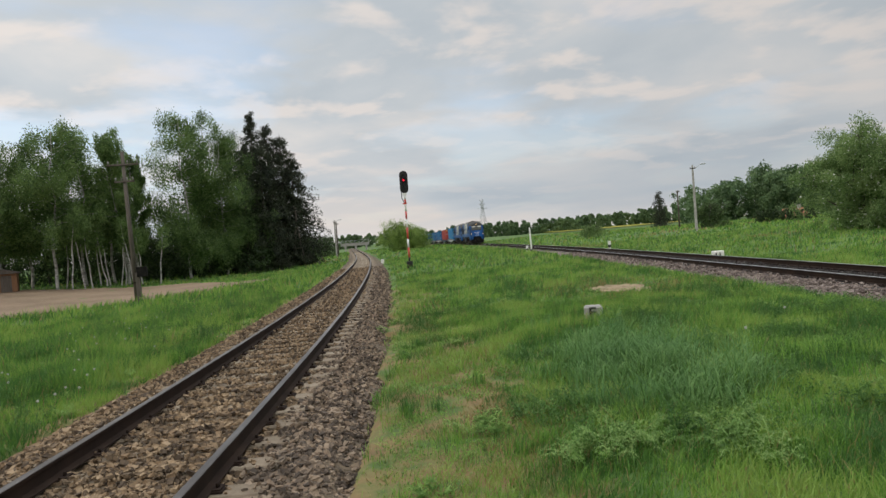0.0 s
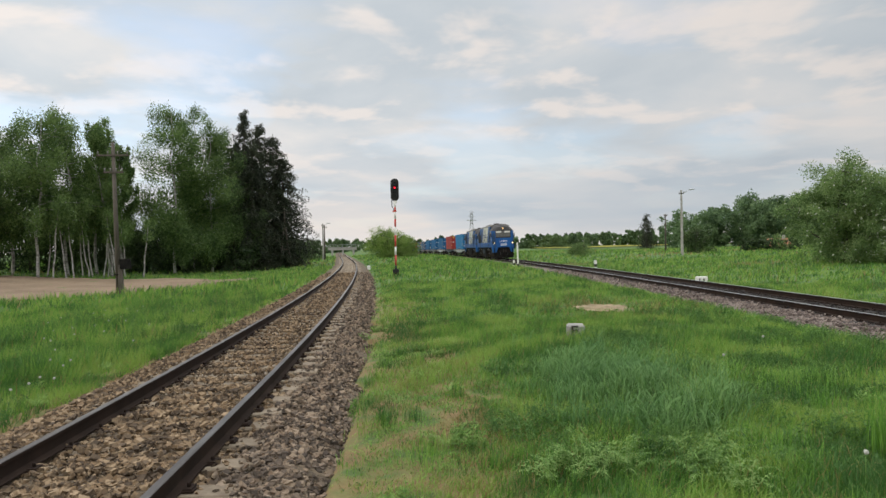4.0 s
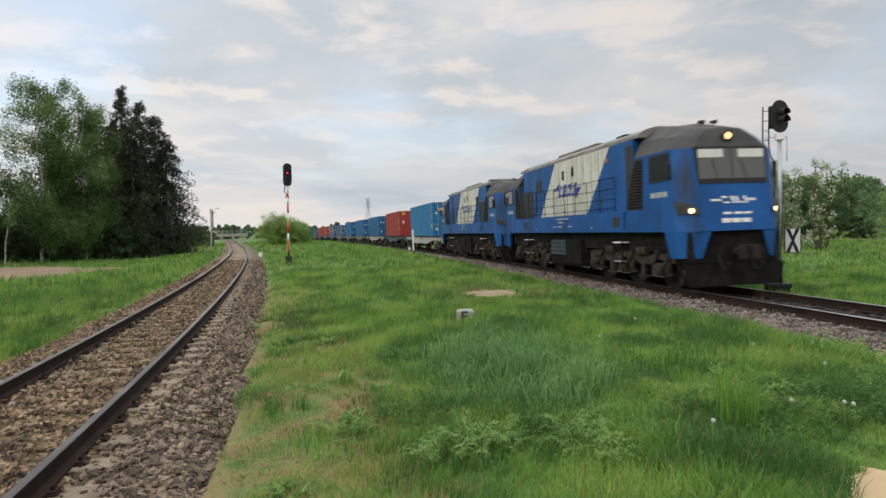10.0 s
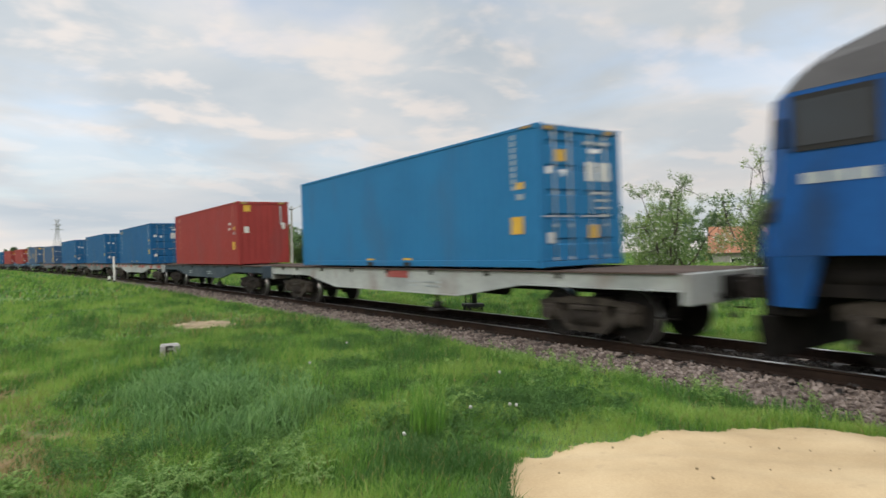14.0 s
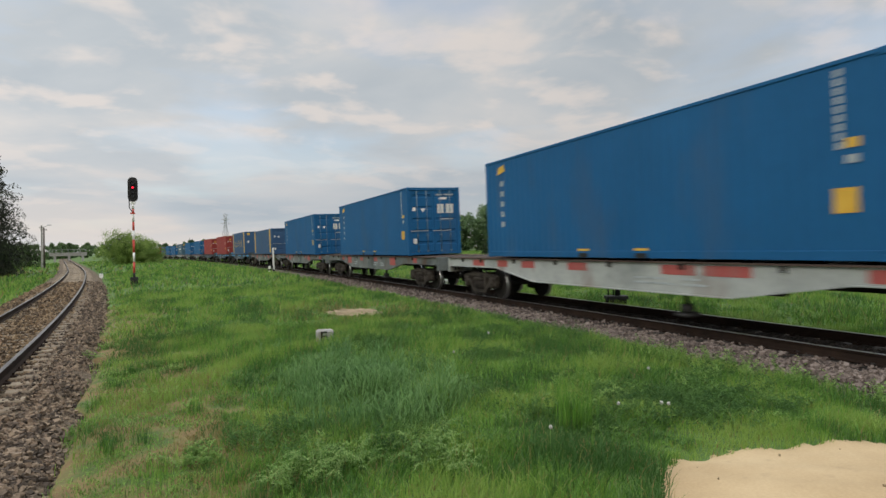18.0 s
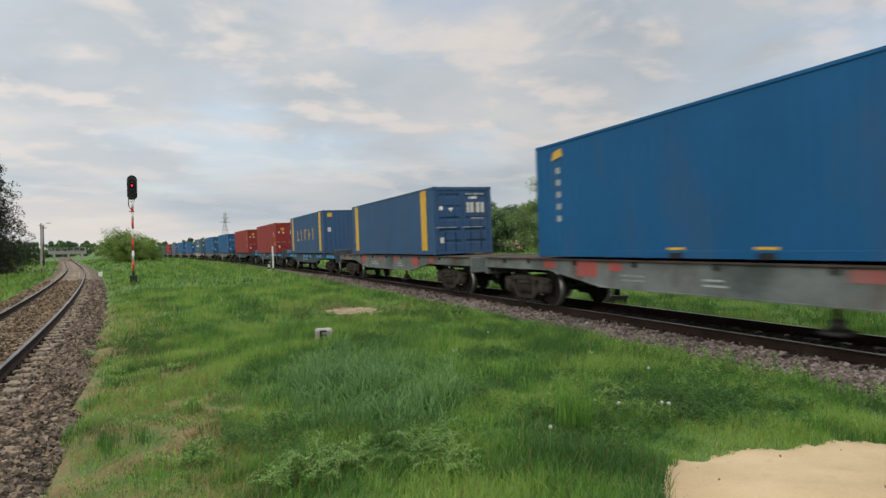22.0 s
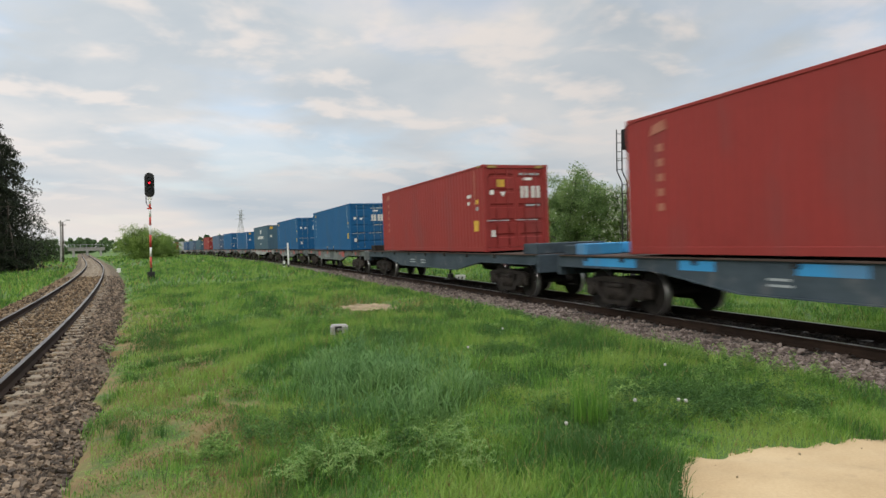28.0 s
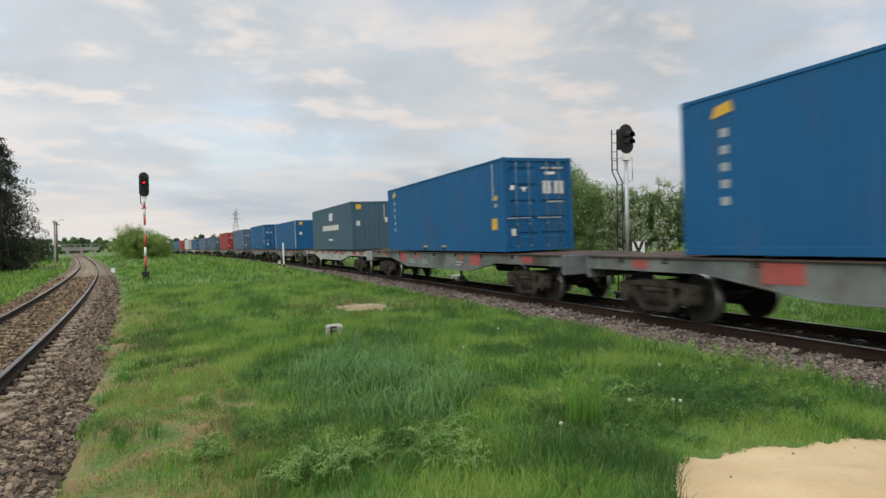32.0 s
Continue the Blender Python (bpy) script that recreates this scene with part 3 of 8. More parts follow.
def ground_z(x, y):
    x, y = np.asarray(x, float), np.asarray(y, float)
    xl, xr, zl, zr = SIDE.x_at(y), MAIN.x_at(y), SIDE.z_at(y), MAIN.z_at(y)
    a, b = xl + 2.1, xr - 1.75
    u = np.clip((x - a) / np.maximum(b - a, 0.5), 0, 1)
    mid = zl * (1 - u) + zr * u - 0.23 - 0.05 * (1 - u) + 0.12 * np.sin(np.pi * u) + 0.22 * smooth((y - 20) / 25) * np.sin(np.pi * u)
    mid = mid - 0.16 * smooth((x - b + 1.7) / 1.5)
    dl = xl - 2.3 - x
    left = zl - 0.36 - 0.42 * smooth(dl / 10) + 0.55 * smooth((dl - 16) / 16)
    dr = x - (xr + 1.9)
    right = zr - 0.30 + (0.10 - zr) * smooth(dr / 10) + 0.45 * smooth((dr - 6) / 16) + 0.8 * smooth((dr - 35) / 90)
    z = np.where(dl > 0, left, np.where(dr > 0, right, mid))
    for xc, zc in ((xl, zl), (xr, zr)):
        d = abs(x - xc)
        z = np.where((d < 1.9) & (y < 330), np.minimum(z, zc - 0.50), z)
    bumps = 0.045 * wave(x, y, 0.9, 1.0) + 0.025 * wave(x, y, 2.7, 2.0)
    near_bed = np.minimum(smooth((abs(x - xl) - 1.9) / 1.2), smooth((abs(x - xr) - 1.7) / 1.2))
    return z + bumps * near_bed


def steps(parts):
    out = []
    for lo, hi, d in parts:
        out.append(np.arange(lo, hi, d))
    return np.unique(np.round(np.concatenate(out), 3))


def sheet(xs, ys, height, inside=None):
    X, Y = np.meshgrid(xs, ys)
    Z = height(X, Y)
    nx, ny = len(xs), len(ys)
    V = np.stack([X.ravel(), Y.ravel(), Z.ravel()], 1)
    i, j = np.meshgrid(np.arange(nx - 1), np.arange(ny - 1))
    a = (j * nx + i).ravel()
    F = np.stack([a, a + 1, a + nx + 1, a + nx], 1)
    if inside is not None:
        c = V[F].mean(1)
        F = F[inside(c[:, 0], c[:, 1])]
        used = np.unique(F)
        back = np.full(len(V), -1)
        back[used] = np.arange(len(used))
        V, F = V[used], back[F]
    return V, F


def quick_mesh(name, V, F, mats, smooth_=False, index=None):
    """A large mesh straight from arrays; F holds faces of one size."""
    me = bpy.data.meshes.new(name)
    k = F.shape[1]
    me.vertices.add(len(V))
    me.vertices.foreach_set("co", np.ascontiguousarray(V, dtype=np.float32).ravel())
    me.loops.add(F.size)
    me.loops.foreach_set("vertex_index", np.ascontiguousarray(F, dtype=np.int32).ravel())
    me.polygons.add(len(F))
    me.polygons.foreach_set("loop_start", np.arange(0, F.size, k, dtype=np.int32))
    for m in mats if isinstance(mats, (list, tuple)) else [mats]:
        me.materials.append(m)
    if index is not None:
        me.polygons.foreach_set("material_index", np.asarray(index, dtype=np.int32))
    if smooth_:
        me.polygons.foreach_set("use_smooth", np.ones(len(F), dtype=bool))
    me.update(calc_edges=True)
    me.validate()
    if not smooth_:
        me.shade_flat()
    return me

# ---- ground ----
def structure(name, me, label=""):
    return tagged(new(name, me), label, kind="structure")


xs = steps([(-2400, -400, 100), (-400, -100, 20), (-100, -40, 4), (-40, -14, 1), (-14, 14, 0.25), (14, 40, 1), (40, 100, 4), (100, 400, 20), (400, 2401, 100)])
ys = steps([(-400, -60, 40), (-60, -10, 5), (-10, 0, 1), (0, 30, 0.25), (30, 60, 0.8), (60, 140, 3), (140, 400, 10), (400, 3001, 100)])
GV, GF = sheet(xs, ys, ground_z)
mid_ = GV[GF].mean(1)
near_ = ((mid_[:, 1] > -30) & (mid_[:, 1] < 26) & (mid_[:, 0] > -8) & (mid_[:, 0] - SIDE.x_at(mid_[:, 1]) < 3.7 + 0.5 * wave(mid_[:, 0], mid_[:, 1], 1.6, 2.0))).astype(int)
structure("ground", quick_mesh("ground", GV, GF, [M["soil"], M["turf"]], True, near_), "rough meadow ground under tall spring grass")


def in_field(x, y):
    edge = -21.6 + 0.60 * (y - 33) + 0.35 * wave(x, y, 0.9, 4.0)
    return (x < np.minimum(edge, -12.6)) & (y > 8) & (y < np.minimum(57.5, 50.0 - 0.82 * (x + 13.8)) + 0.5 * wave(x, y, 0.4, 2.0)) & (x > -90)


fx, fy = np.arange(-90, -8, 0.5), np.arange(6, 62, 0.5)
structure("ploughed_field", quick_mesh("ploughed_field", *sheet(fx, fy, lambda x, y: ground_z(x, y) + 0.03 + 0.03 * np.sin(y * 7), in_field), M["field"], True), "bare brown ploughed field beside the railway")


SAND_AT, SAND_HALF = (4.91, 1.61), (2.42, 2.13)


def in_sand_frame(x, y):
    """Across and along the trodden patch, which lies aslant."""
    dx, dy = x - SAND_AT[0], y - SAND_AT[1]
    return (0.898 * dx - 0.440 * dy) / SAND_HALF[0], (0.440 * dx + 0.898 * dy) / SAND_HALF[1]


def in_sand(x, y):
    u, v = in_sand_frame(x, y)
    return abs(u) ** 4 + abs(v) ** 4 + 0.10 * wave(x, y, 2.6, 3.0) + 0.08 * wave(x, y, 8.0, 1.0) + 0.05 * wave(x, y, 17.0, 2.0) < 1.0


def sand_z(x, y):
    u, v = in_sand_frame(x, y)
    return ground_z(x, y) + 0.03 * smooth(1.1 - u ** 4 - v ** 4) + 0.004 + 0.007 * wave(x, y, 6.0, 5.0)


structure("sand_patch", quick_mesh("sand_patch", *sheet(np.arange(1.6, 8.2, 0.05), np.arange(-1.9, 4.7, 0.05), sand_z, in_sand), M["sand"], True), "bare patch of pale trodden sand in the grass")


def in_dirt(x, y):
    u, v = (x - 4.6) / 0.85, (y - 17.4) / 1.15
    return u * u + v * v + 0.55 * wave(x, y, 3.1, 5.0) + 0.25 * wave(x, y, 8.0, 1.0) < 0.85


structure("dirt_patch", quick_mesh("dirt_patch", *sheet(np.arange(3, 6.4, 0.06), np.arange(15.4, 20, 0.06), lambda x, y: ground_z(x, y) + 0.012 + 0.05 * smooth((wave(x, y, 1.7, 2.0) + 0.4)) + 0.022 * wave(x, y, 11.0, 3.0), in_dirt), M["earth"], True), "small heap of dry sandy earth in the grass")



def in_soil(x, y):
    """Bare spots where the grass at the siding's edge is worn away."""
    worn = np.exp(-(((x + 0.25) / 0.62) ** 2 + ((y - 6.7) / 1.7) ** 2)) + 0.5 * np.exp(-(((x - 0.2) / 0.5) ** 2 + ((y - 9.6) / 1.6) ** 2))
    d = x - SIDE.x_at(y)
    strip = (d > 1.75) * np.exp(-(np.maximum(d - 2.15, 0) / 0.22) ** 2) * 0.62
    worn = np.maximum(worn, strip)
    return worn * (0.75 + 0.9 * wave(x, y, 3.6, 6.0) + 0.3 * wave(x, y, 9.0, 2.0)) > 0.74


def in_crop(x, y):
    return (y > 225 + 0.15 * x) & (y < 300) & (x > 45) & (x < 200)


structure("crop_field", quick_mesh("crop_field", *sheet(np.arange(45, 205, 8.0), np.arange(220, 310, 8.0), lambda x, y: ground_z(x, y) + 0.35, in_crop), M["crop"], True), "distant field of yellow flowering crop")


# ---- track ----
def bed(line, lo, hi, name, material, half_top, half_foot, foot, middle=None):
    s = np.concatenate([np.arange(lo, 60, 0.5), np.arange(60, hi, 2.0)])
    offs = [-half_foot, -half_top, -0.95, -0.6, 0, 0.6, 0.95, half_top, half_foot]
    ups = [-foot, -0.23, -0.215, -0.225, -0.235, -0.225, -0.215, -0.23, -foot]
    V = np.concatenate([line.at(s, o, u)[:, None, :] for o, u in zip(offs, ups)], 1)
    jitter = np.random.RandomState(3).normal(0, 0.012, V.shape)
    jitter[:, [0, -1], 0] += 0.10 * np.random.RandomState(4).normal(0, 1, (len(s), 2))
    V = V + jitter
    n, k = V.shape[:2]
    i, j = np.meshgrid(np.arange(k - 1), np.arange(n - 1))
    a = (j * k + i).ravel()
    strip = ((i.ravel() >= 2) & (i.ravel() <= 5)).astype(int) if middle else None
    return structure(name, quick_mesh(name, V.reshape(-1, 3), np.stack([a, a + 1, a + k + 1, a + k], 1), [material, middle] if middle else material, False, strip), "bed of crushed stone ballast")


bed(SIDE, -25, 330, "ballast_bed_siding", M["ballast"], 1.62, 2.25, 0.52)
# the strip between the main line's rails is near black
bed(MAIN, -45, 520, "ballast_bed_main", M["ballast_r"], 1.5, 2.4, 0.45, M["stone_oily"])

PROFILE = [(-0.075, -0.172), (0.075, -0.172), (0.075, -0.160), (0.012, -0.140), (0.009, -0.048), (0.034, -0.034), (0.0355, -0.006), (0.028, 0.0), (-0.028, 0.0), (-0.0355, -0.006), (-0.034, -0.034), (-0.009, -0.048), (-0.012, -0.140), (-0.075, -0.160)]


def rail(line, off, lo, hi, parent, cant=0.0):
    s = np.concatenate([np.arange(lo, 80, 1.0), np.arange(80, hi, 3.0)])
    V = np.concatenate([line.at(s, off + px, pz - cant * (-off))[:, None, :] for px, pz in PROFILE], 1)
    n, k = V.shape[:2]
    i, j = np.meshgrid(np.arange(k), np.arange(n - 1))
    a, b = (j * k + i).ravel(), (j * k + (i + 1) % k).ravel()
    idx = np.where((i.ravel() >= 6) & (i.ravel() <= 8), 1, 0)
    return part("rail", quick_mesh("rail", V.reshape(-1, 3), np.stack([a, b, b + k, a + k], 1), [M["rail"], M["rail_dull" if line is SIDE else "rail_top"]], False, idx), None, parent, "rusty steel rail with a dull brown head" if line is SIDE else "dark rusty steel rail with a worn bright head")


def sleeper_mesh(material):
    rings = []
    for x, h, w in ((-1.25, 0.20, 0.13), (-0.95, 0.205, 0.135), (-0.55, 0.20, 0.13), (-0.30, 0.165, 0.115), (0.30, 0.165, 0.115), (0.55, 0.20, 0.13), (0.95, 0.205, 0.135), (1.25, 0.20, 0.13)):
        rings.append([(x, -w - 0.02, -0.2), (x, w + 0.02, -0.2), (x, w, h - 0.215), (x, w - 0.02, h - 0.2), (x, -w + 0.02, h - 0.2), (x, -w, h - 0.215)])
    bm = loft(rings)
    me = bpy.data.meshes.new("sleeper")
    bm.to_mesh(me)
    bm.free()
    me.materials.append(material)
    return me


SLEEPER, TIE = sleeper_mesh(M["sleeper"]), sleeper_mesh(M["tie"])
fb = blk(-0.165, 0.165, -0.07, 0.07, 0.0, 0.018, 0.004)
for sx in (-1, 1):
    box(fb, sx * 0.115 - 0.035, sx * 0.115 + 0.035, -0.06, 0.06, 0.016, 0.03)
    rod(fb, (sx * 0.11, 0, 0.028), (sx * 0.11, 0, 0.065), 0.016, 0.016, 6)
FASTENING = bpy.data.meshes.new("fastening")
fb.to_mesh(FASTENING)
fb.free()
FASTENING.materials.append(M["rail"])


def track(name, label, line, lo, hi, cant, near):
    ob = thing(name, label, "railway track")
    rail(line, -0.7535, lo, hi, ob, cant)
    rail(line, 0.7535, lo, hi, ob, cant)
    rnd = random.Random(5)
    count, s = 0, lo + 0.3
    while s < 150 and count < 290:
        p = line.at(s, 0.0, -0.186)
        sl = part("sleeper", SLEEPER if line is SIDE else TIE, None, ob)
        sl.matrix_world = Matrix.Translation(p) @ pose(0, 0, 0, 0, -math.degrees(cant), math.degrees(line.turn(s)) + rnd.uniform(-0.5, 0.5))
        if near[0] < s < near[1]:
            for o in (-0.7535, 0.7535):
                part("fastening", FASTENING, None, sl).location = (o, 0, 0.008)
        s += 0.60 + rnd.uniform(-0.012, 0.012)
        count += 1
    return ob


SIDE_TRACK = track("siding_track", "single curved siding track with rusty rails on concrete sleepers", SIDE, -6, 320, 0.0, (2, 16))
MAIN_TRACK = track("main_track", "main line track with bright-topped rails on dark timber sleepers", MAIN, -16, 500, CANT, (3, 24))

# ---- the train ----
WAGON, BOX, LOCO = 19.74, 12.192, 17.55
FLOOR = 1.34


def front_of_first_box(t):
    """Where on the main line the front of the first container stands, in metres from the point abreast of the camera."""
    return -44.90 - 10.669 * (t - 19.0) + 0.0187 * (t - 19.0) ** 2


def vehicle_pose(s, half, up=0.0):
    a, b = MAIN.at(s - half), MAIN.at(s + half)
    d = b - a
    ph = math.atan2(-d[0], d[1])
    c = (a + b) / 2
    return Matrix.Translation(c) @ pose(0, 0, 0, 0, math.degrees(CANT), math.degrees(ph) + 180) @ Matrix.Translation((0, 0, up))


def wheelset(parent, y, r, gauge=0.75):
    """An axle with two flanged wheels, its centre as origin."""
    bm = bmesh.new()
    rod(bm, (-1.02, 0, 0), (1.02, 0, 0), 0.085, 0.085, 8)
    for sx in (-1, 1):
        x = sx * gauge
        n0 = len(bm.faces)
        rod(bm, (x - 0.065, 0, 0), (x + 0.065, 0, 0), r, r, 24)
        bm.faces.ensure_lookup_table()
        for f in bm.faces[n0:n0 + 24]:
            f.material_index = 1
        rod(bm, (x - sx * 0.095, 0, 0), (x - sx * 0.06, 0, 0), r + 0.028, r + 0.028, 24)
        rod(bm, (x + sx * 0.066, 0, 0), (x + sx * 0.072, 0, 0), r * 0.80, r * 0.78, 20)
        rod(bm, (x + sx * 0.070, 0, 0), (x + sx * 0.115, 0, 0), r * 0.30, r * 0.26, 12)
        for k in range(3):
            a = 2 * math.pi * k / 3
            c = Vector((x + sx * 0.075, 0.52 * r * math.cos(a), 0.52 * r * math.sin(a)))
            rod(bm, c, c + Vector((sx * 0.012, 0, 0)), r * 0.10, r * 0.09, 8)
    ob = part("wheelset", bm, M["wheel"], parent, "worn dark steel wheels on one axle")
    ob.data.materials.append(M["tread"])
    ob.location = (0, y, r)
    return ob


def wagon_bogie(wagon, y, cast):
    """A three-piece cast bogie: side frames with open windows, spring nests, and a bolster between them."""
    b = part("bogie", blk(-0.92, 0.92, -0.26, 0.26, 0.55, 0.80, 0.04), cast, wagon, "dusty cast two-axle bogie")
    b.location = (0, y, 0)
    for sx in (-1, 1):
        x = sx * 1.03
        lo_, hi_ = x - 0.075, x + 0.075
        bm = slab([(-1.21, 0.60), (-1.21, 0.70), (-1.02, 0.755), (-0.60, 0.775), (-0.45, 0.815), (0.45, 0.815), (0.60, 0.775), (1.02, 0.755), (1.21, 0.70), (1.21, 0.60), (0.62, 0.685), (-0.62, 0.685)], "x", lo_, hi_)
        prism(bm, [(-0.98, 0.62), (-0.44, 0.17), (0.44, 0.17), (0.98, 0.62), (0.80, 0.66), (0.37, 0.29), (-0.37, 0.29), (-0.80, 0.66)], "x", lo_ + 0.004, hi_ - 0.004)
        for d in (-1, 1):
            box(bm, lo_ + 0.01, hi_ - 0.01, min(d * 0.36, d * 0.47), max(d * 0.36, d * 0.47), 0.27, 0.70)
            box(bm, lo_ + 0.008, hi_ - 0.008, min(d * 1.10, d * 1.205), max(d * 1.10, d * 1.205), 0.36, 0.64, None, 0.02)
            box(bm, lo_ + 0.008, hi_ - 0.008, min(d * 0.66, d * 0.745), max(d * 0.66, d * 0.745), 0.40, 0.66, None, 0.02)
        part("side_frame", bm, cast, b, "open cast bogie side frame")
        part("bolster_end", blk(x - 0.13, x + 0.13, -0.33, 0.33, 0.575, 0.665, 0.02), cast, b)
        for q in (-0.22, 0.0, 0.22):
            part("spring", pipe((x + 0.02 * sx, q, 0.285), (x + 0.02 * sx, q, 0.575), 0.092, 0.092, 10), M["iron_dusty"], b)
        for ay in (-0.925, 0.925):
            bm = pipe((x - 0.10 * sx, ay, 0.475), (x + 0.13 * sx, ay, 0.475), 0.155, 0.145, 14)
            rod(bm, (x + 0.13 * sx, ay, 0.475), (x + 0.15 * sx, ay, 0.475), 0.10, 0.09, 12)
            box(bm, x - 0.10, x + 0.10, ay - 0.17, ay + 0.17, 0.585, 0.65, None, 0.015)
            part("axle_box", bm, cast, b)
    for ay in (-0.925, 0.925):
        d = 1 if ay > 0 else -1
        bm = blk(-0.85, 0.85, ay - d * 0.60 - 0.04, ay - d * 0.60 + 0.04, 0.36, 0.46, 0.01)
        for sx in (-1, 1):
            box(bm, sx * 0.75 - 0.05, sx * 0.75 + 0.05, min(ay - d * 0.585, ay - d * 0.50), max(ay - d * 0.585, ay - d * 0.50), 0.30, 0.56)
        part("brake_beam", bm, M["iron"], b)
    ws = [wheelset(b, ay, 0.475) for ay in (-0.925, 0.925)]
    return b, ws


def brake_hose(parent, x, y, d, z=0.95):
    """A rubber air hose that hangs in a loop off the end of a vehicle."""
    bm = bmesh.new()
    pts = [(x, y + d * 0.42 * f, z - 0.38 * math.sin(math.pi * f * 0.86)) for f in np.linspace(0, 1, 8)]
    for p, q in zip(pts, pts[1:]):
        rod(bm, p, q, 0.024, 0.024, 6)
    part("brake_hose", bm, M["black"], parent)


def knuckle(parent, y0, y1):
    """A centre coupler: a shank and a clawed head."""
    d = 1 if y1 > y0 else -1
    bm = blk(-0.09, 0.09, min(y0, y1 - d * 0.30), max(y0, y1 - d * 0.30), 0.95, 1.12, 0.02)
    prism(bm, [(-0.10, y1 - d * 0.30), (-0.24, y1 - d * 0.20), (-0.26, y1 - d * 0.02), (-0.12, y1 - d * 0.06), (-0.05, y1 - d * 0.16), (0.06, y1 - d * 0.14), (0.12, y1), (0.24, y1 - d * 0.03), (0.20, y1 - d * 0.24), (0.10, y1 - d * 0.30)], "z", 0.87, 1.20)
    part("coupler", bm, M["iron_dusty"], parent, "clawed steel centre coupler")


WAGON_LOOK = {
    "grey": ("grey", "container flat wagon with a worn grey frame and red patches"),
    "red": ("red", "container flat wagon with a faded red and grey frame"),
    "pale": ("pale", "container flat wagon with a pale grey-blue frame"),
    "dark": ("dark", "container flat wagon with a dark slate frame"),
    "slate": ("slate", "container flat wagon with a dark slate frame and low end boxes"),
    "blue": ("blue", "container flat wagon with bright blue and grey patches on its frame"),
}


def flat_wagon(look_, seed):
    rnd = random.Random(seed)
    w = thing("flat_wagon", WAGON_LOOK[look_][1], "freight wagon", "wagons of the container train")
    base = M[{"grey": "wagon_grey", "red": "wagon_pale", "pale": "wagon_pale", "blue": "wagon_dark", "dark": "wagon_dark", "slate": "wagon_dark"}[look_]]
    accent = M["wagon_blue"] if look_ == "blue" else M["wagon_red"]
    out = [(-9.22, 1.02), (-5.5, 1.02), (-3.3, 0.70), (3.3, 0.70), (5.5, 1.02), (9.22, 1.02), (9.22, 1.27), (-9.22, 1.27)]
    for sx in (-1, 1):
        part("side_sill", slab(out, "x", sx * 1.22 - 0.02, sx * 1.22 + 0.02), base, w)
        x = sx * 1.17
        part("top_flange", blk(min(x, x + sx * 0.12), max(x, x + sx * 0.12), -9.22, 9.22, 1.272, 1.30), M["deck"], w)
        low = [(-9.2, 1.0), (-5.52, 1.0), (-3.32, 0.675), (3.32, 0.675), (5.52, 1.0), (9.2, 1.0), (9.2, 1.018), (5.5, 1.018), (3.3, 0.698), (-3.3, 0.698), (-5.5, 1.018), (-9.2, 1.018)]
        part("bottom_flange", slab(low, "x", sx * 1.22 - 0.07, sx * 1.22 + 0.07), base, w)
        y = -8.2
        n = {"grey": 4, "red": 8, "blue": 6, "dark": 0, "slate": 0, "pale": 1}[look_]
        for k in range(n):
            y = -8.8 + 17.4 * (k + rnd.uniform(0.2, 0.8)) / n
            ln = rnd.uniform(0.35, 0.6) if look_ == "grey" else rnd.uniform(0.5, 1.1) if look_ == "red" else rnd.uniform(0.7, 2.2)
            part("paint_patch", blk(min(sx * 1.241, sx * 1.246), max(sx * 1.241, sx * 1.246), y, y + ln, 1.05, 1.24), accent, w)
        if look_ == "grey":
            for y in (-4.3, 3.5):
                part("paint_patch", blk(min(sx * 1.241, sx * 1.247), max(sx * 1.241, sx * 1.247), y, y + 0.8, 0.90, 1.25), accent, w)
        for k in range(3):
            y = rnd.uniform(-3.1, 2.4)
            for q in range(2):
                part("stencil_bar", blk(min(sx * 1.241, sx * 1.246), max(sx * 1.241, sx * 1.246), y, y + rnd.uniform(0.4, 0.7), 0.95 - 0.10 * q, 0.99 - 0.10 * q), M["mark"], w)
    part("centre_sill", blk(-0.28, 0.28, -9.22, 9.22, 0.82, 1.22), M["iron"], w)
    for y in np.linspace(-8.2, 8.2, 11):
        part("cross_member", blk(-1.195, 1.195, y - 0.07, y + 0.07, 1.06, 1.265), M["iron"], w)
    for d in (-1, 1):
        part("end_beam", blk(-1.24, 1.24, min(d * 9.23, d * 9.36), max(d * 9.23, d * 9.36), 0.78, 1.29, 0.015), base, w)
        part("end_deck", blk(-1.15, 1.15, min(d * 6.35, d * 9.2), max(d * 6.35, d * 9.2), 1.272, 1.30), M["deck"], w)
        knuckle(w, d * 9.362, d * 9.865)
        box_ = blk(-0.34, 0.34, min(d * 9.361, d * 9.45), max(d * 9.361, d * 9.45), 0.84, 1.22, 0.02)
        part("coupler_pocket", box_, M["iron"], w)
        brake_hose(w, d * 0.42, d * 9.362, d)
        for sx in (-1, 1):
            bm = pipe((sx * 1.12, d * 9.05, 0.55), (sx * 1.12, d * 9.05, 1.02), 0.016, 0.016, 6)
            rod(bm, (sx * 1.12, d * 9.05, 0.55), (sx * 1.12, d * 8.7, 0.55), 0.016, 0.016, 6)
            rod(bm, (sx * 1.12, d * 8.7, 0.55), (sx * 1.12, d * 8.7, 1.02), 0.016, 0.016, 6)
            part("step", bm, M["iron"], w)
    part("brake_cylinder", pipe((-0.6, 2.0, 0.72), (-0.6, 2.9, 0.72), 0.17, 0.17, 12), M["iron"], w)
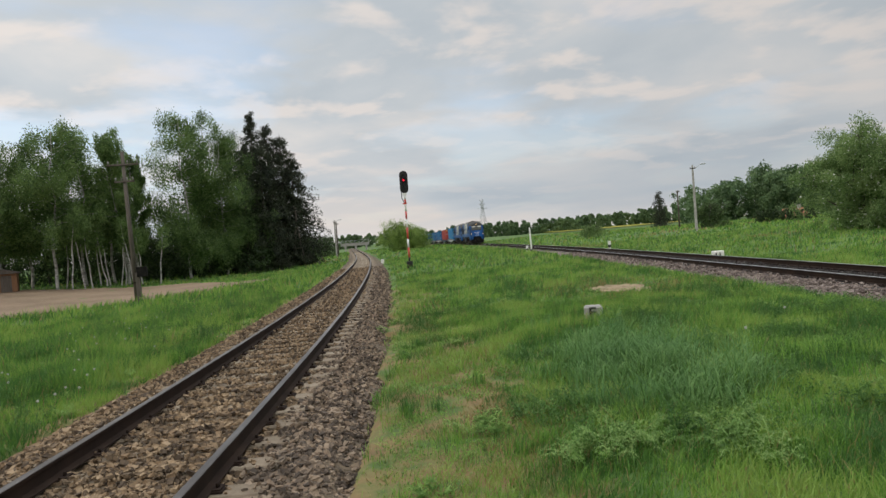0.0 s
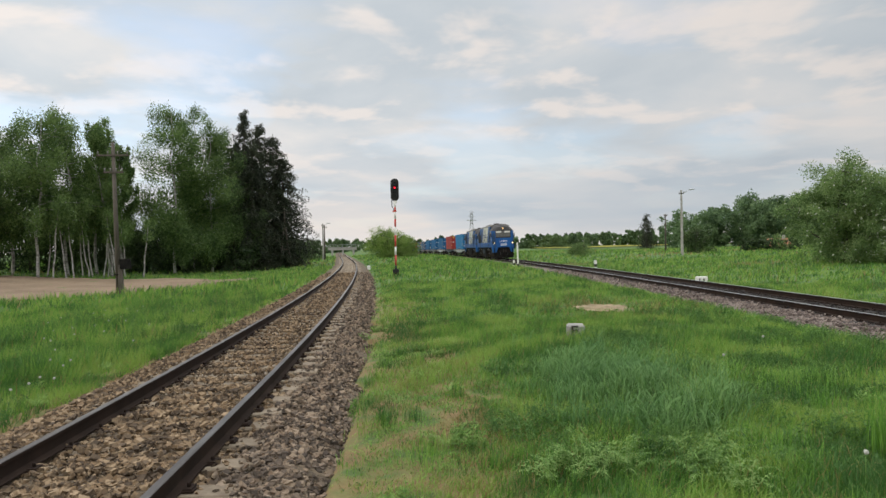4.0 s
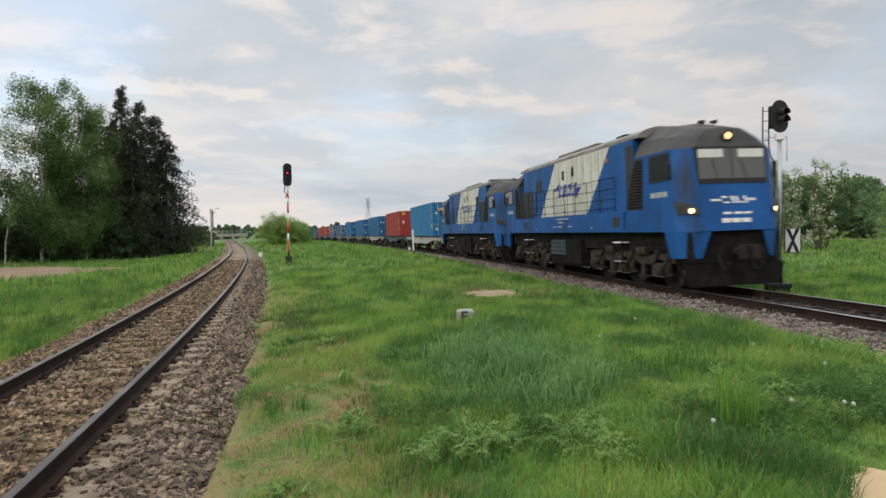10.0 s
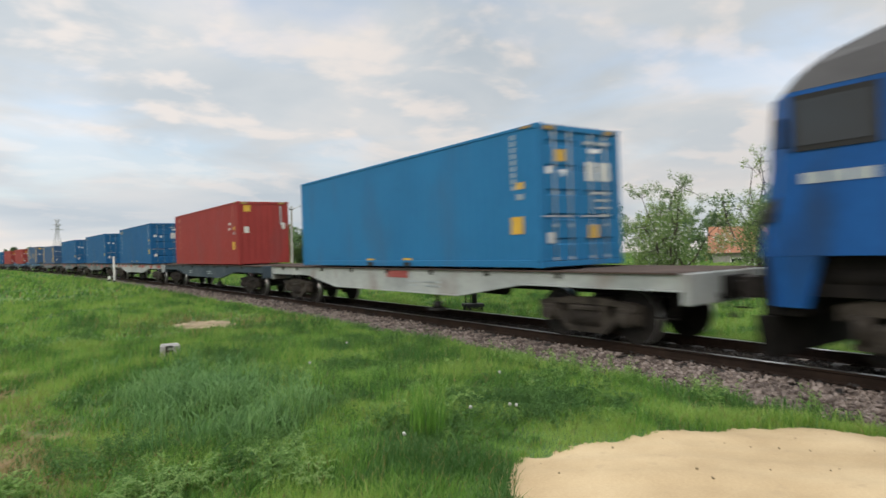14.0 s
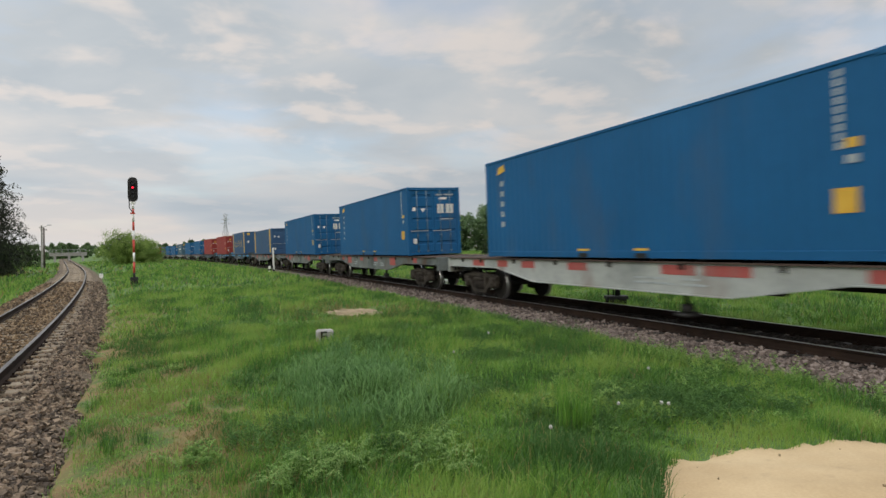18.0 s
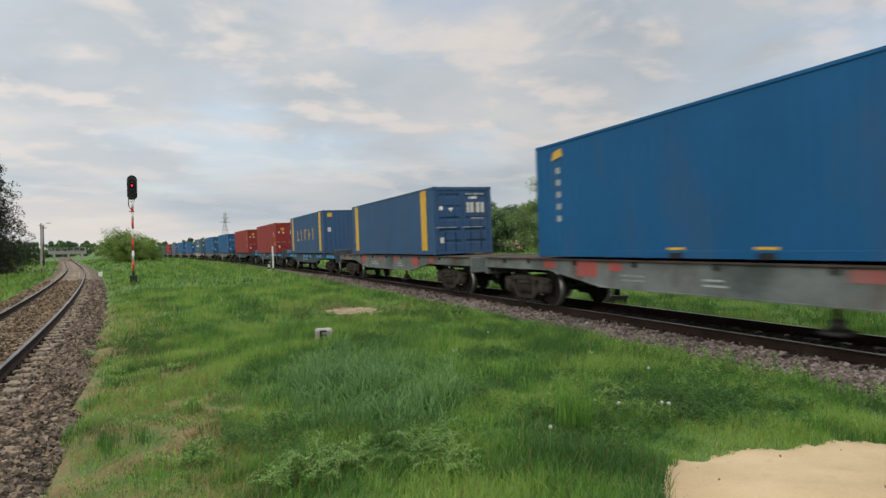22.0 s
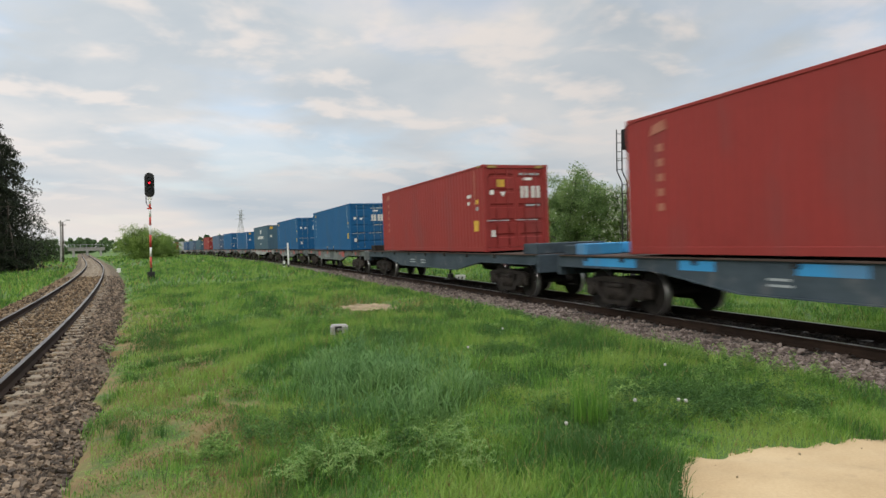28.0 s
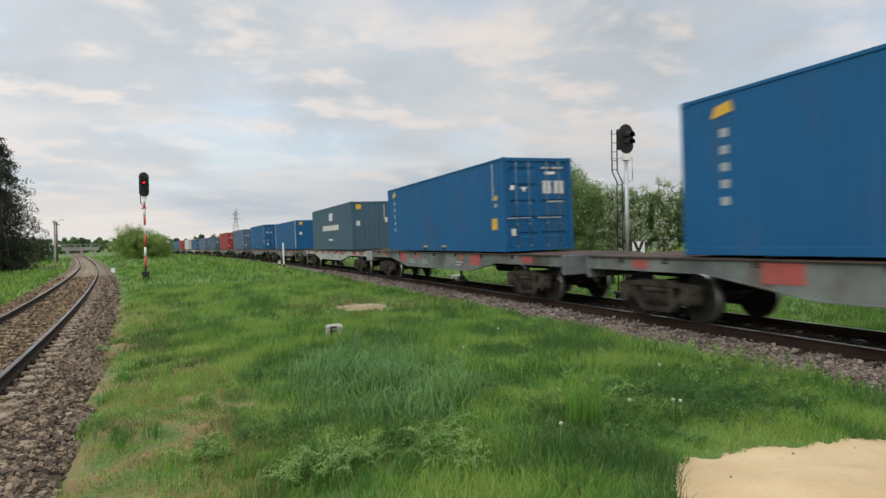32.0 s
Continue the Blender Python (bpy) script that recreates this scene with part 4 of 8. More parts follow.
    for sx in (1,):
        bm = pipe((sx * 0.95, 2.0, 0.24), (sx * 0.95, 2.0, 0.30), 0.26, 0.24, 12)
        rod(bm, (sx * 0.95, 2.0, 0.30), (sx * 0.95, 2.0, 0.46), 0.14, 0.12, 10)
        rod(bm, (sx * 0.95, 2.0, 0.46), (sx * 0.95, 2.0, 1.1), 0.05, 0.05, 8)
        part("brake_valve", bm, M["black"], w)
    for sx in (-1, 1):
        for y in (-8.0, -6.6, -4.4, -2.2, 0.0, 2.2, 4.4, 6.6):
            part("lashing_bracket", blk(min(sx * 1.242, sx * 1.285), max(sx * 1.242, sx * 1.285), y - 0.06, y + 0.06, 1.16, 1.271, 0.012), M["iron_dusty"], w)
    if look_ == "slate":
        for d in (-1, 1):
            part("end_box", blk(-1.15, 1.15, min(d * 8.35, d * 9.15), max(d * 8.35, d * 9.15), 1.302, 1.60, 0.015), base if d > 0 else M["iron_dusty"], w)
    if look_ == "blue":
        for d in (-1, 1):
            for sx in (-1, 1):
                part("end_box", blk(min(sx * 0.15, sx * 1.18), max(sx * 0.15, sx * 1.18), min(d * 8.1, d * 8.55), max(d * 8.1, d * 8.55), 1.302, 1.58, 0.015), M["wagon_blue"] if d < 0 else base, w)
                part("end_box", blk(min(sx * 0.15, sx * 1.18), max(sx * 0.15, sx * 1.18), min(d * 8.56, d * 9.1), max(d * 8.56, d * 9.1), 1.302, 1.55, 0.015), base, w)
    axles = []
    for y in (-7.1, 7.1):
        b, ws = wagon_bogie(w, y, M["iron_dusty" if look_ in ("dark", "slate", "blue") else "bogie_cast"])
        axles += ws
    return w, axles


def corrugated(x, y0, y1, z0, z1, pitch, depth, out, material, along="y"):
    """A pressed steel wall; out is the side, +1 or -1, to which its ribs stand."""
    n = int((y1 - y0) / pitch)
    p = (y1 - y0) / n
    pts = []
    for k in range(n):
        b = y0 + k * p
        pts += [(b, 0), (b + 0.25 * p, 0), (b + 0.5 * p, -depth), (b + 0.75 * p, -depth)]
    pts.append((y1, 0))
    V, F = [], []
    for i, (q, d) in enumerate(pts):
        for z in (z0, z1):
            V.append((x + out * d, q, z) if along == "y" else (q, x + out * d, z))
        if i:
            a = 2 * i
            F.append((a - 2, a, a + 1, a - 1))
    return mesh_of("wall", V, F, material)


def container(paint, high, door, seed, deco=""):
    """A 40 ft box: its base centre is the origin, and the front end is at +y."""
    H = 2.896 if high else 2.591
    words = {"teal": "teal-blue", "blue": "blue", "red": "brick-red", "navy": "faded navy-blue", "grey": "grey-green", "slate": "slate-blue", "pale": "dirty white"}[paint]
    extra = {"stripes": " with two yellow stripes", "name": " with yellow stripes", "script": " with white lettering", "line": " with pale stripes", "": ""}[deco]
    c = thing("shipping_container", f"{words} steel container{extra} on a flat wagon", "container", "containers of the train")
    m = PAINT[paint]
    rnd = random.Random(seed)
    hw, hl = 1.219, BOX / 2
    for sx in (-1, 1):
        part("side_wall", corrugated(sx * (hw - 0.012), -hl + 0.15, hl - 0.15, 0.16, H - 0.07, 0.278, 0.013, sx, m), None, c)
        part("bottom_rail", blk(min(sx * hw, sx * (hw - 0.06)), max(sx * hw, sx * (hw - 0.06)), -hl + 0.17, hl - 0.17, 0.015, 0.165, 0.006), m, c)
        part("top_rail", blk(min(sx * hw, sx * (hw - 0.06)), max(sx * hw, sx * (hw - 0.06)), -hl + 0.17, hl - 0.17, H - 0.075, H - 0.01, 0.006), m, c)
        for sy in (-1, 1):
            part("corner_post", blk(min(sx * hw, sx * (hw - 0.15)), max(sx * hw, sx * (hw - 0.15)), min(sy * hl, sy * (hl - 0.155)), max(sy * hl, sy * (hl - 0.155)), 0.118, H - 0.118, 0.012), m, c)
            for z in (0.0, H - 0.118):
                part("corner_casting", blk(min(sx * (hw + 0.003), sx * (hw - 0.162)), max(sx * (hw + 0.003), sx * (hw - 0.162)), min(sy * (hl + 0.003), sy * (hl - 0.178)), max(sy * (hl + 0.003), sy * (hl - 0.178)), z, z + 0.118, 0.012), m, c)
    r = part("roof", corrugated(H - 0.02, -hl + 0.1, hl - 0.1, -hw + 0.05, hw - 0.05, 0.28, 0.02, 1, m), None, c)
    me = r.data
    co = np.empty(len(me.vertices) * 3, dtype=np.float32)
    me.vertices.foreach_get("co", co)
    co = co.reshape(-1, 3)[:, [2, 1, 0]]
    me.vertices.foreach_set("co", np.ascontiguousarray(co).ravel())
    part("floor", blk(-hw + 0.07, hw - 0.07, -hl + 0.1, hl - 0.1, 0.05, 0.14), M["deck"], c)
    part("rear_wall", corrugated(-hl + 0.012, -hw + 0.15, hw - 0.15, 0.12, H - 0.1, 0.27, 0.04, -1, m, "x"), None, c)
    for sy in (-1, 1):
        part("sill", blk(-hw + 0.17, hw - 0.17, min(sy * hl, sy * (hl - 0.1)), max(sy * hl, sy * (hl - 0.1)), 0.015, 0.13, 0.006), m, c)
        part("header", blk(-hw + 0.17, hw - 0.17, min(sy * hl, sy * (hl - 0.1)), max(sy * hl, sy * (hl - 0.1)), H - 0.125, H - 0.01, 0.006), m, c)
    if door:
        for sx in (-1, 1):
            x0, x1 = min(sx * 0.006, sx * (hw - 0.156)), max(sx * 0.006, sx * (hw - 0.156))
            z0, z1 = 0.14, H - 0.135
            pts = [(hl - 0.045, z0)]
            n = 5
            for k in range(n):
                a = z0 + (z1 - z0) * (k + 0.62) / (n + 0.25)
                pts += [(hl - 0.045, a), (hl - 0.080, a + 0.035), (hl - 0.080, a + 0.115), (hl - 0.045, a + 0.15)]
            pts.append((hl - 0.045, z1))
            pts += [(hl - 0.1, z1), (hl - 0.1, z0)]
            d = part("door", slab(pts, "x", x0 + 0.10, x1 - 0.10), m, c)
            for a, b in ((x0, x0 + 0.10), (x1 - 0.10, x1)):
                part("door_stile", blk(a, b, hl - 0.1, hl - 0.035, z0, z1, 0.006), m, d)
            for q in (0.30, 0.72):
                x = x0 + (x1 - x0) * q
                bm = pipe((x, hl - 0.012, 0.10), (x, hl - 0.012, H - 0.10), 0.017, 0.017, 6)
                for z in (0.18, 0.85, 1.5, H - 0.2):
                    box(bm, x - 0.04, x + 0.04, hl - 0.03, hl + 0.006, z - 0.03, z + 0.03)
                part("lock_bar", bm, M["mark"] if paint == "teal" else M["bar_pale"] if paint == "blue" else m, d)
                part("lock_handle", blk(x - 0.03, x + 0.36, hl - 0.004, hl + 0.016, 1.02, 1.05), M["grey_metal"], d)
            for z in np.linspace(0.35, H - 0.35, 4):
                part("hinge", blk(sx * (hw - 0.17) - 0.035, sx * (hw - 0.17) + 0.035, hl - 0.036, hl + 0.004, z - 0.06, z + 0.06), m, d)
            f0, f1 = hl - 0.034, hl - 0.030
            w_ = x1 - x0

            def tag(kind, q, z, ww, hh, mm):
                x = x0 + w_ * q
                part(kind, blk(x, x + ww, f0, f1, H * z, H * z + hh), M[mm], d)
            if sx > 0:
                x = x0 + w_ * 0.36
                part("sticker", slab([(x, H * 0.66 + 0.08), (x + 0.22, H * 0.66 + 0.08), (x + 0.11, H * 0.66 - 0.08)], "y", f0, f1), M["white"], d)
                tag("sticker", 0.78, 0.655, 0.14, 0.15, "white")
                tag("sticker", 0.76, 0.17, 0.16, 0.22, "blind")
                if paint in ("red", "teal"):
                    tag("warning_label", 0.40, 0.745, 0.28, 0.24, "yellow")
            else:
                tag("sticker", 0.14, 0.615, 0.34, 0.40, "blind")
                tag("sticker", 0.56, 0.615, 0.30, 0.40, "blind")
                tag("code_bar", 0.14, 0.88, 0.42, 0.07, "mark")
                tag("code_bar", 0.60, 0.88, 0.30, 0.07, "mark")
                tag("code_bar", 0.42, 0.82, 0.36, 0.09, "white")
                for k in range(4 if paint == "teal" else 1):
                    tag("code_bar", 0.16, 0.52 - 0.055 * k, 0.55 - 0.06 * k, 0.05, "mark")
                if paint == "teal":
                    tag("warning_label", 0.52, 0.20, 0.30, 0.28, "yellow")
    else:
        part("front_wall", corrugated(hl - 0.012, -hw + 0.15, hw - 0.15, 0.12, H - 0.1, 0.27, 0.018, 1, m, "x"), None, c)
        part("warning_label", blk(hw - 0.62, hw - 0.30, hl - 0.011, hl - 0.007, H * 0.84, H * 0.94), M["yellow"], c)
        part("sticker", blk(hw - 0.52, hw - 0.30, hl - 0.011, hl - 0.007, H * 0.50, H * 0.60), M["blind"], c)
        part("sticker", blk(-hw + 0.20, -hw + 0.34, hl - 0.011, hl - 0.007, H * 0.56, H * 0.66), M["blind"], c)
        part("code_bar", blk(-hw + 0.35, -hw + 0.42, hl - 0.011, hl - 0.007, H * 0.62, H * 0.93), M["mark"], c)
    if high and paint in ("red", "teal"):
        for sx in (-1, 1):
            part("height_mark", blk(min(sx * 0.72, sx * 1.04), max(sx * 0.72, sx * 1.04), hl + 0.001, hl + 0.004, H - 0.115, H - 0.03), M["yellow_worn"], c, "worn yellow height mark")
            part("height_mark", blk(min(sx * hw + sx * 0.001, sx * hw + sx * 0.004), max(sx * hw + sx * 0.001, sx * hw + sx * 0.004), hl - 0.50, hl - 0.19, H - 0.07, H - 0.02), M["yellow_worn"], c, "worn yellow height mark")
    # markings on the side walls
    for sx in (-1, 1):
        a, b = sx * (hw - 0.011), sx * (hw - 0.006)
        xa, xb = min(a, b), max(a, b)
        if deco in ("stripes", "name"):
            for y in (-hl + 0.62, hl - 1.40):
                part("yellow_stripe", blk(xa, xb, y, y + 0.62, 0.17, H - 0.08), M["yellow"], c)
        if deco == "line":
            for y in (-hl + 0.25, hl - 0.55):
                part("pale_stripe", blk(xa, xb, y, y + 0.2, 0.17, H - 0.08), M["blind"], c)
        if deco == "name":
            for k, wd in enumerate((0.75, 0.16, 0.75, 0.75, 0.16)):
                y = sx * (k * 1.45 - 3.1)
                bm = bmesh.new()
                box(bm, xa, xb, y - 0.10, y + 0.10, 0.95, 1.80)
                if wd > 0.2:
                    box(bm, xa, xb, min(y + sx * 0.1, y + sx * 0.5), max(y + sx * 0.1, y + sx * 0.5), *((0.95, 1.10), (0, 0), (1.65, 1.80), (1.30, 1.45))[k])
                part("name_shape", bm, M["yellow"], c)
        if deco == "script":
            for z0, z1, ys_ in ((1.30, 1.65, np.arange(2.6, -2.4, -0.42)), (1.95, 2.45, (0.9, 0.5, 0.2)), (0.62, 0.72, np.arange(0.8, -0.3, -0.25))):
                for y in ys_:
                    part("lettering_bar", blk(xa, xb, y - 0.30, y, z0, z1), M["white"], c)
        if deco == "":
            mk = M["yellow"]
            part("warning_label", blk(xa, xb, hl - 0.86, hl - 0.50, 0.70, 1.06), mk, c)
            part("small_label", blk(xa, xb, hl - 0.66, hl - 0.46, 1.62, 1.76), mk, c)
            for k in range(9):
                z = H * 0.95 - 0.13 * k
                part("code_bar", blk(xa, xb, hl - 0.80, hl - 0.70, z - 0.10, z), M["mark" if paint != "red" else "rust_mark"], c)
            part("code_bar", blk(xa, xb, hl - 0.66, hl - 0.48, 1.40, 1.52), M["mark"], c)
            if paint == "red":
                for k, ww in enumerate((0.34, 0.22)):
                    part("code_bar", blk(xa, xb, hl - 1.40, hl - 1.40 + ww, 1.86 - 0.24 * k, 1.97 - 0.24 * k), M["blind"], c)
            if paint in ("blue", "teal"):
                for y in (-1.2, 0.85):
                    part("fork_pocket", blk(sx * hw - 0.003 + 0.003 * sx, sx * hw + 0.003 + 0.003 * sx, y, y + 0.35, 0.02, 0.125), M["black"], c)
                    part("pocket_mark", blk(xa, xb, y - 0.05, y + 0.40, 0.175, 0.225), M["yellow"], c)
            if paint in ("blue", "red"):
                for k in range(5):
                    z = H - 0.80 - 0.30 * k
                    part("small_mark", blk(xa, xb, -hl + 0.95, -hl + 1.13, z, z + 0.15), M["mark" if paint == "blue" else "rust_mark"], c)
                part("corner_mark", slab([(-hl + 0.75, H - 0.45), (-hl + 1.25, H - 0.38), (-hl + 1.20, H - 0.18), (-hl + 0.85, H - 0.25)], "x", xa, xb), M["yellow"] if paint == "blue" else M["rust_mark"], c)
    return c


def loco_bogie(loco, y):
    b = part("bogie", blk(-0.9, 0.9, -1.7, 1.7, 0.55, 0.80, 0.03), M["iron"], loco, "dusty three-axle locomotive bogie")
    b.location = (0, y, 0)
    D = M["bogie_cast"]
    for sx in (-1, 1):
        x = sx * 1.05
        out = [(-2.75, 0.70), (-2.75, 0.90), (-2.45, 0.98), (-1.75, 0.98), (-1.45, 0.90), (-0.75, 0.90), (-0.45, 1.0), (0.45, 1.0), (0.75, 0.90), (1.45, 0.90), (1.75, 0.98), (2.45, 0.98), (2.75, 0.90), (2.75, 0.70), (2.45, 0.78), (1.75, 0.78), (1.45, 0.64), (0.75, 0.64), (0.45, 0.80), (-0.45, 0.80), (-0.75, 0.64), (-1.45, 0.64), (-1.75, 0.78), (-2.45, 0.78)]
        part("side_frame", slab(out, "x", x - 0.07, x + 0.07), D, b, "stepped cast side frame")
        for ay in (-2.1, 0.0, 2.1):
            bm = blk(x - 0.16 + 0.08 * sx, x + 0.16 + 0.08 * sx, ay - 0.19, ay + 0.19, 0.34, 0.70, 0.05)
            rod(bm, (x + 0.2 * sx, ay, 0.525), (x + 0.29 * sx, ay, 0.525), 0.165, 0.15, 14)
            rod(bm, (x + 0.29 * sx, ay, 0.525), (x + 0.31 * sx, ay, 0.525), 0.09, 0.08, 10)
            for dy in (-1, 1):
                box(bm, x - 0.06 + 0.06 * sx, x + 0.06 + 0.06 * sx, ay + dy * 0.19 - 0.01 if dy > 0 else ay - 0.50, ay + 0.50 if dy > 0 else ay - 0.18, 0.36, 0.44)
            part("axle_box", bm, D, b)
            for dy in (-0.36, 0.36):
                part("coil_spring", pipe((x + 0.08 * sx, ay + dy, 0.44), (x + 0.08 * sx, ay + dy, 0.80), 0.10, 0.10, 10), D, b)
            part("damper", pipe((x + 0.22 * sx, ay + 0.24, 0.50), (x + 0.16 * sx, ay + 0.52, 0.98), 0.05, 0.06, 8), D, b)
        for ay in (-1.05, 1.05):
            bm = blk(x - 0.05 + 0.06 * sx, x + 0.05 + 0.06 * sx, ay - 0.07, ay + 0.07, 0.24, 0.66, 0.02)
            rod(bm, (x + 0.05 * sx, ay - 0.28, 1.02), (x + 0.05 * sx, ay + 0.28, 1.02), 0.15, 0.15, 12)
            rod(bm, (x + 0.05 * sx, ay + 0.28, 1.02), (x + 0.05 * sx, ay + 0.48, 1.02), 0.04, 0.04, 8)
            box(bm, x - 0.02 + 0.05 * sx, x + 0.02 + 0.05 * sx, ay - 0.30, ay + 0.30, 0.26, 0.31)
            part("brake_gear", bm, D, b)
        part("lifting_link", blk(x + 0.06 * sx - 0.05, x + 0.06 * sx + 0.05, -0.16, 0.16, 0.98, 1.36, 0.03), D, b)
        part("sand_pipe", pipe((x, 2.75, 0.9), (x - 0.2 * sx, 2.80, 0.12), 0.025, 0.025, 6), D, b)
    return b, [wheelset(b, ay, 0.525) for ay in (-2.1, 0.0, 2.1)]


def cab(loco, d, lead):
    """One driver's cab; d is +1 at the front end and -1 at the rear."""
    Z0, Z1 = 1.56, 3.68
    body = loft([
        [(-1.44, d * 4.95, Z0), (1.44, d * 4.95, Z0), (1.44, d * 5.68, Z1), (-1.44, d * 5.68, Z1)],
        [(-1.44, d * 7.80, Z0), (1.44, d * 7.80, Z0), (1.43, d * 7.62, Z1), (-1.43, d * 7.62, Z1)],
        [(-1.14, d * 8.17, Z0), (1.14, d * 8.17, Z0), (1.10, d * 7.91, Z1), (-1.10, d * 7.91, Z1)],
        [(-0.98, d * 8.24, Z0), (0.98, d * 8.24, Z0), (0.94, d * 7.98, Z1), (-0.94, d * 7.98, Z1)]])
    cb = part("cab", body, M["loco_blue"], loco, "blue chamfered driver's cab")

    def arc(y, w, top, y2=None):
        pts = [(w, 0.0), (w * 0.80, 0.52), (w * 0.52, 0.90), (0.0, 1.0), (-w * 0.52, 0.90), (-w * 0.80, 0.52), (-w, 0.0)]
        return [(x, d * (y + (y2 or 0) * q), Z1 + 0.002 + (top - Z1) * q) for x, q in pts]
    part("cab_roof", loft([arc(5.68, 1.44, 4.60, -0.16), arc(6.7, 1.44, 4.50), arc(7.60, 1.43, 4.33, -0.30), arc(7.89, 1.11, 4.27, -0.28), arc(7.97, 0.95, 4.22, -0.26)]), M["cab_roof"], cb, "dark sooty faceted cab roof")

    def face(x, z, off):
        y = 8.24 + (7.98 - 8.24) * (z - Z0) / (Z1 - Z0)
        return (x, d * (y + off), z)

    def plate(x0, x1, z0, z1, off, th=0.012, cut=0.0):
        a = [face(x0 + cut, z0, off), face(x1 - cut, z0, off), face(x1, z1, off), face(x0, z1, off)]
        b = [face(x0 + cut, z0, off + th), face(x1 - cut, z0, off + th), face(x1, z1, off + th), face(x0, z1, off + th)]
        return loft([a, b])
    part("windscreen_frame", plate(-1.02, 1.02, 2.76, 3.70, 0.004, 0.012, 0.05), M["black"], cb)
    # both panes carry the reflected sky as a painted grey tone
    part("windscreen", plate(-0.93, -0.02, 2.88, 3.64, 0.018), M["screen"], cb, "grey windscreen pane with the sky's reflection put into its colour")
    part("windscreen", plate(0.02, 0.93, 2.88, 3.64, 0.018), M["screen"], cb, "grey windscreen pane with the sky's reflection put into its colour")
    part("sun_blind", plate(-0.91, -0.20, 3.42, 3.63, 0.031, 0.004), M["blind"], cb)
    part("sun_blind", plate(0.22, 0.91, 3.42, 3.63, 0.031, 0.004), M["blind"], cb)
    for sx in (-1, 1):
        part("wiper", loft([[face(sx * 0.4 + a, 2.86 + b, 0.034) for a, b in ((0, 0), (0.02, 0), (0.16, 0.5), (0.14, 0.5))], [face(sx * 0.4 + a, 2.86 + b, 0.044) for a, b in ((0, 0), (0.02, 0), (0.16, 0.5), (0.14, 0.5))]]), M["black"], cb)
        # the lamp housing wraps from the face round the cut corner
        def corner(u, z, off):
            # u from 0 at the face to 1 at the side
            k = (z - Z0) / (Z1 - Z0)
            a = Vector((sx * (1.14 - 0.04 * k), d * (8.17 - 0.26 * k), z))
            b = Vector((sx * (1.44 - 0.01 * k), d * (7.80 - 0.18 * k), z))
            n = Vector((sx * 0.77, d * 0.63, 0.1))
            return a + (b - a) * u + n * off
        hous = loft([[corner(u, z, 0.002) for u, z in ((-0.30, 1.98), (0.80, 2.02), (1.0, 2.34), (0.3, 2.28), (-0.30, 2.13))], [corner(u, z, 0.03) for u, z in ((-0.30, 1.98), (0.80, 2.02), (1.0, 2.34), (0.3, 2.28), (-0.30, 2.13))]])
        hl = part("headlight", hous, M["louvre"], cb, "headlamp in a dark slanted housing")
        for u, mt in ((0.05, "lamp_on"), (0.60, "lens")):
            p = corner(u, 2.08 + 0.06 * (u > 0.1), 0.032)
            part("lens", pipe(p, p + Vector((sx * 0.012, d * 0.016, 0)), 0.062, 0.062, 14), M[mt if lead and d > 0 else "lens"], hl)
        part("side_window_frame", blk(min(sx * 1.432, sx * 1.452), max(sx * 1.432, sx * 1.452), min(d * 6.52, d * 7.56), max(d * 6.52, d * 7.56), 2.90, 3.62), M["black"], cb)
        part("side_window", blk(min(sx * 1.453, sx * 1.460), max(sx * 1.453, sx * 1.460), min(d * 6.59, d * 7.49), max(d * 6.59, d * 7.49), 2.97, 3.55), M["glass"], cb)
        part("mirror", blk(sx * 1.52 - 0.06, sx * 1.52 + 0.06, d * 7.66 - 0.03, d * 7.66 + 0.03, 2.95, 3.35, 0.02), M["black"], cb)
        lv = part("louvre_panel", slab([(d * 5.12, 2.20), (d * 6.14, 2.20), (d * 6.17, 3.64), (d * 5.72, 3.64)], "x", min(sx * 1.441, sx * 1.446), max(sx * 1.441, sx * 1.446)), M["louvre"], cb)
        for z in np.arange(2.24, 3.56, 0.085):
            y0 = 5.16 + 0.58 * (z - 2.2) / 1.4
            part("slat", blk(min(sx * 1.447, sx * 1.462), max(sx * 1.447, sx * 1.462), min(d * y0, d * 6.12), max(d * y0, d * 6.12), z, z + 0.05), M["iron"], lv)
        for k in range(3):
            y0 = 6.58 + 0.30 * k
            part("number_bar", blk(min(sx * 1.441, sx * 1.445), max(sx * 1.441, sx * 1.445), min(d * y0, d * (y0 + 0.26)), max(d * y0, d * (y0 + 0.26)), 2.48, 2.62), M["mark"], cb)
        # dark plate on the cab's back wall: soot, and the recess shadow painted in
        back = [(d * (4.938 + 0.73 * (z - Z0) / (Z1 - Z0)), z) for z in (2.20, 3.67)]
        part("cab_back", slab(back + [(y + d * 0.008, z) for y, z in back[::-1]], "x", min(sx * 1.284, sx * 1.438), max(sx * 1.284, sx * 1.438)), M["louvre"], cb)
        part("corner_skirt", loft([[(sx * 0.95, d * 8.18, 0.88), (sx * 1.13, d * 8.10, 0.88), (sx * 1.40, d * 7.80, 0.88), (sx * 1.40, d * 7.46, 0.88), (sx * 1.30, d * 7.46, 0.88)], [(sx * 0.72, d * 8.24, Z0 - 0.003), (sx * 1.14, d * 8.17, Z0 - 0.003), (sx * 1.44, d * 7.80, Z0 - 0.003), (sx * 1.44, d * 7.26, Z0 - 0.003), (sx * 1.30, d * 7.26, Z0 - 0.003)]]), M["loco_blue"], cb)
    p = Vector((0, d * 7.84, 3.98))
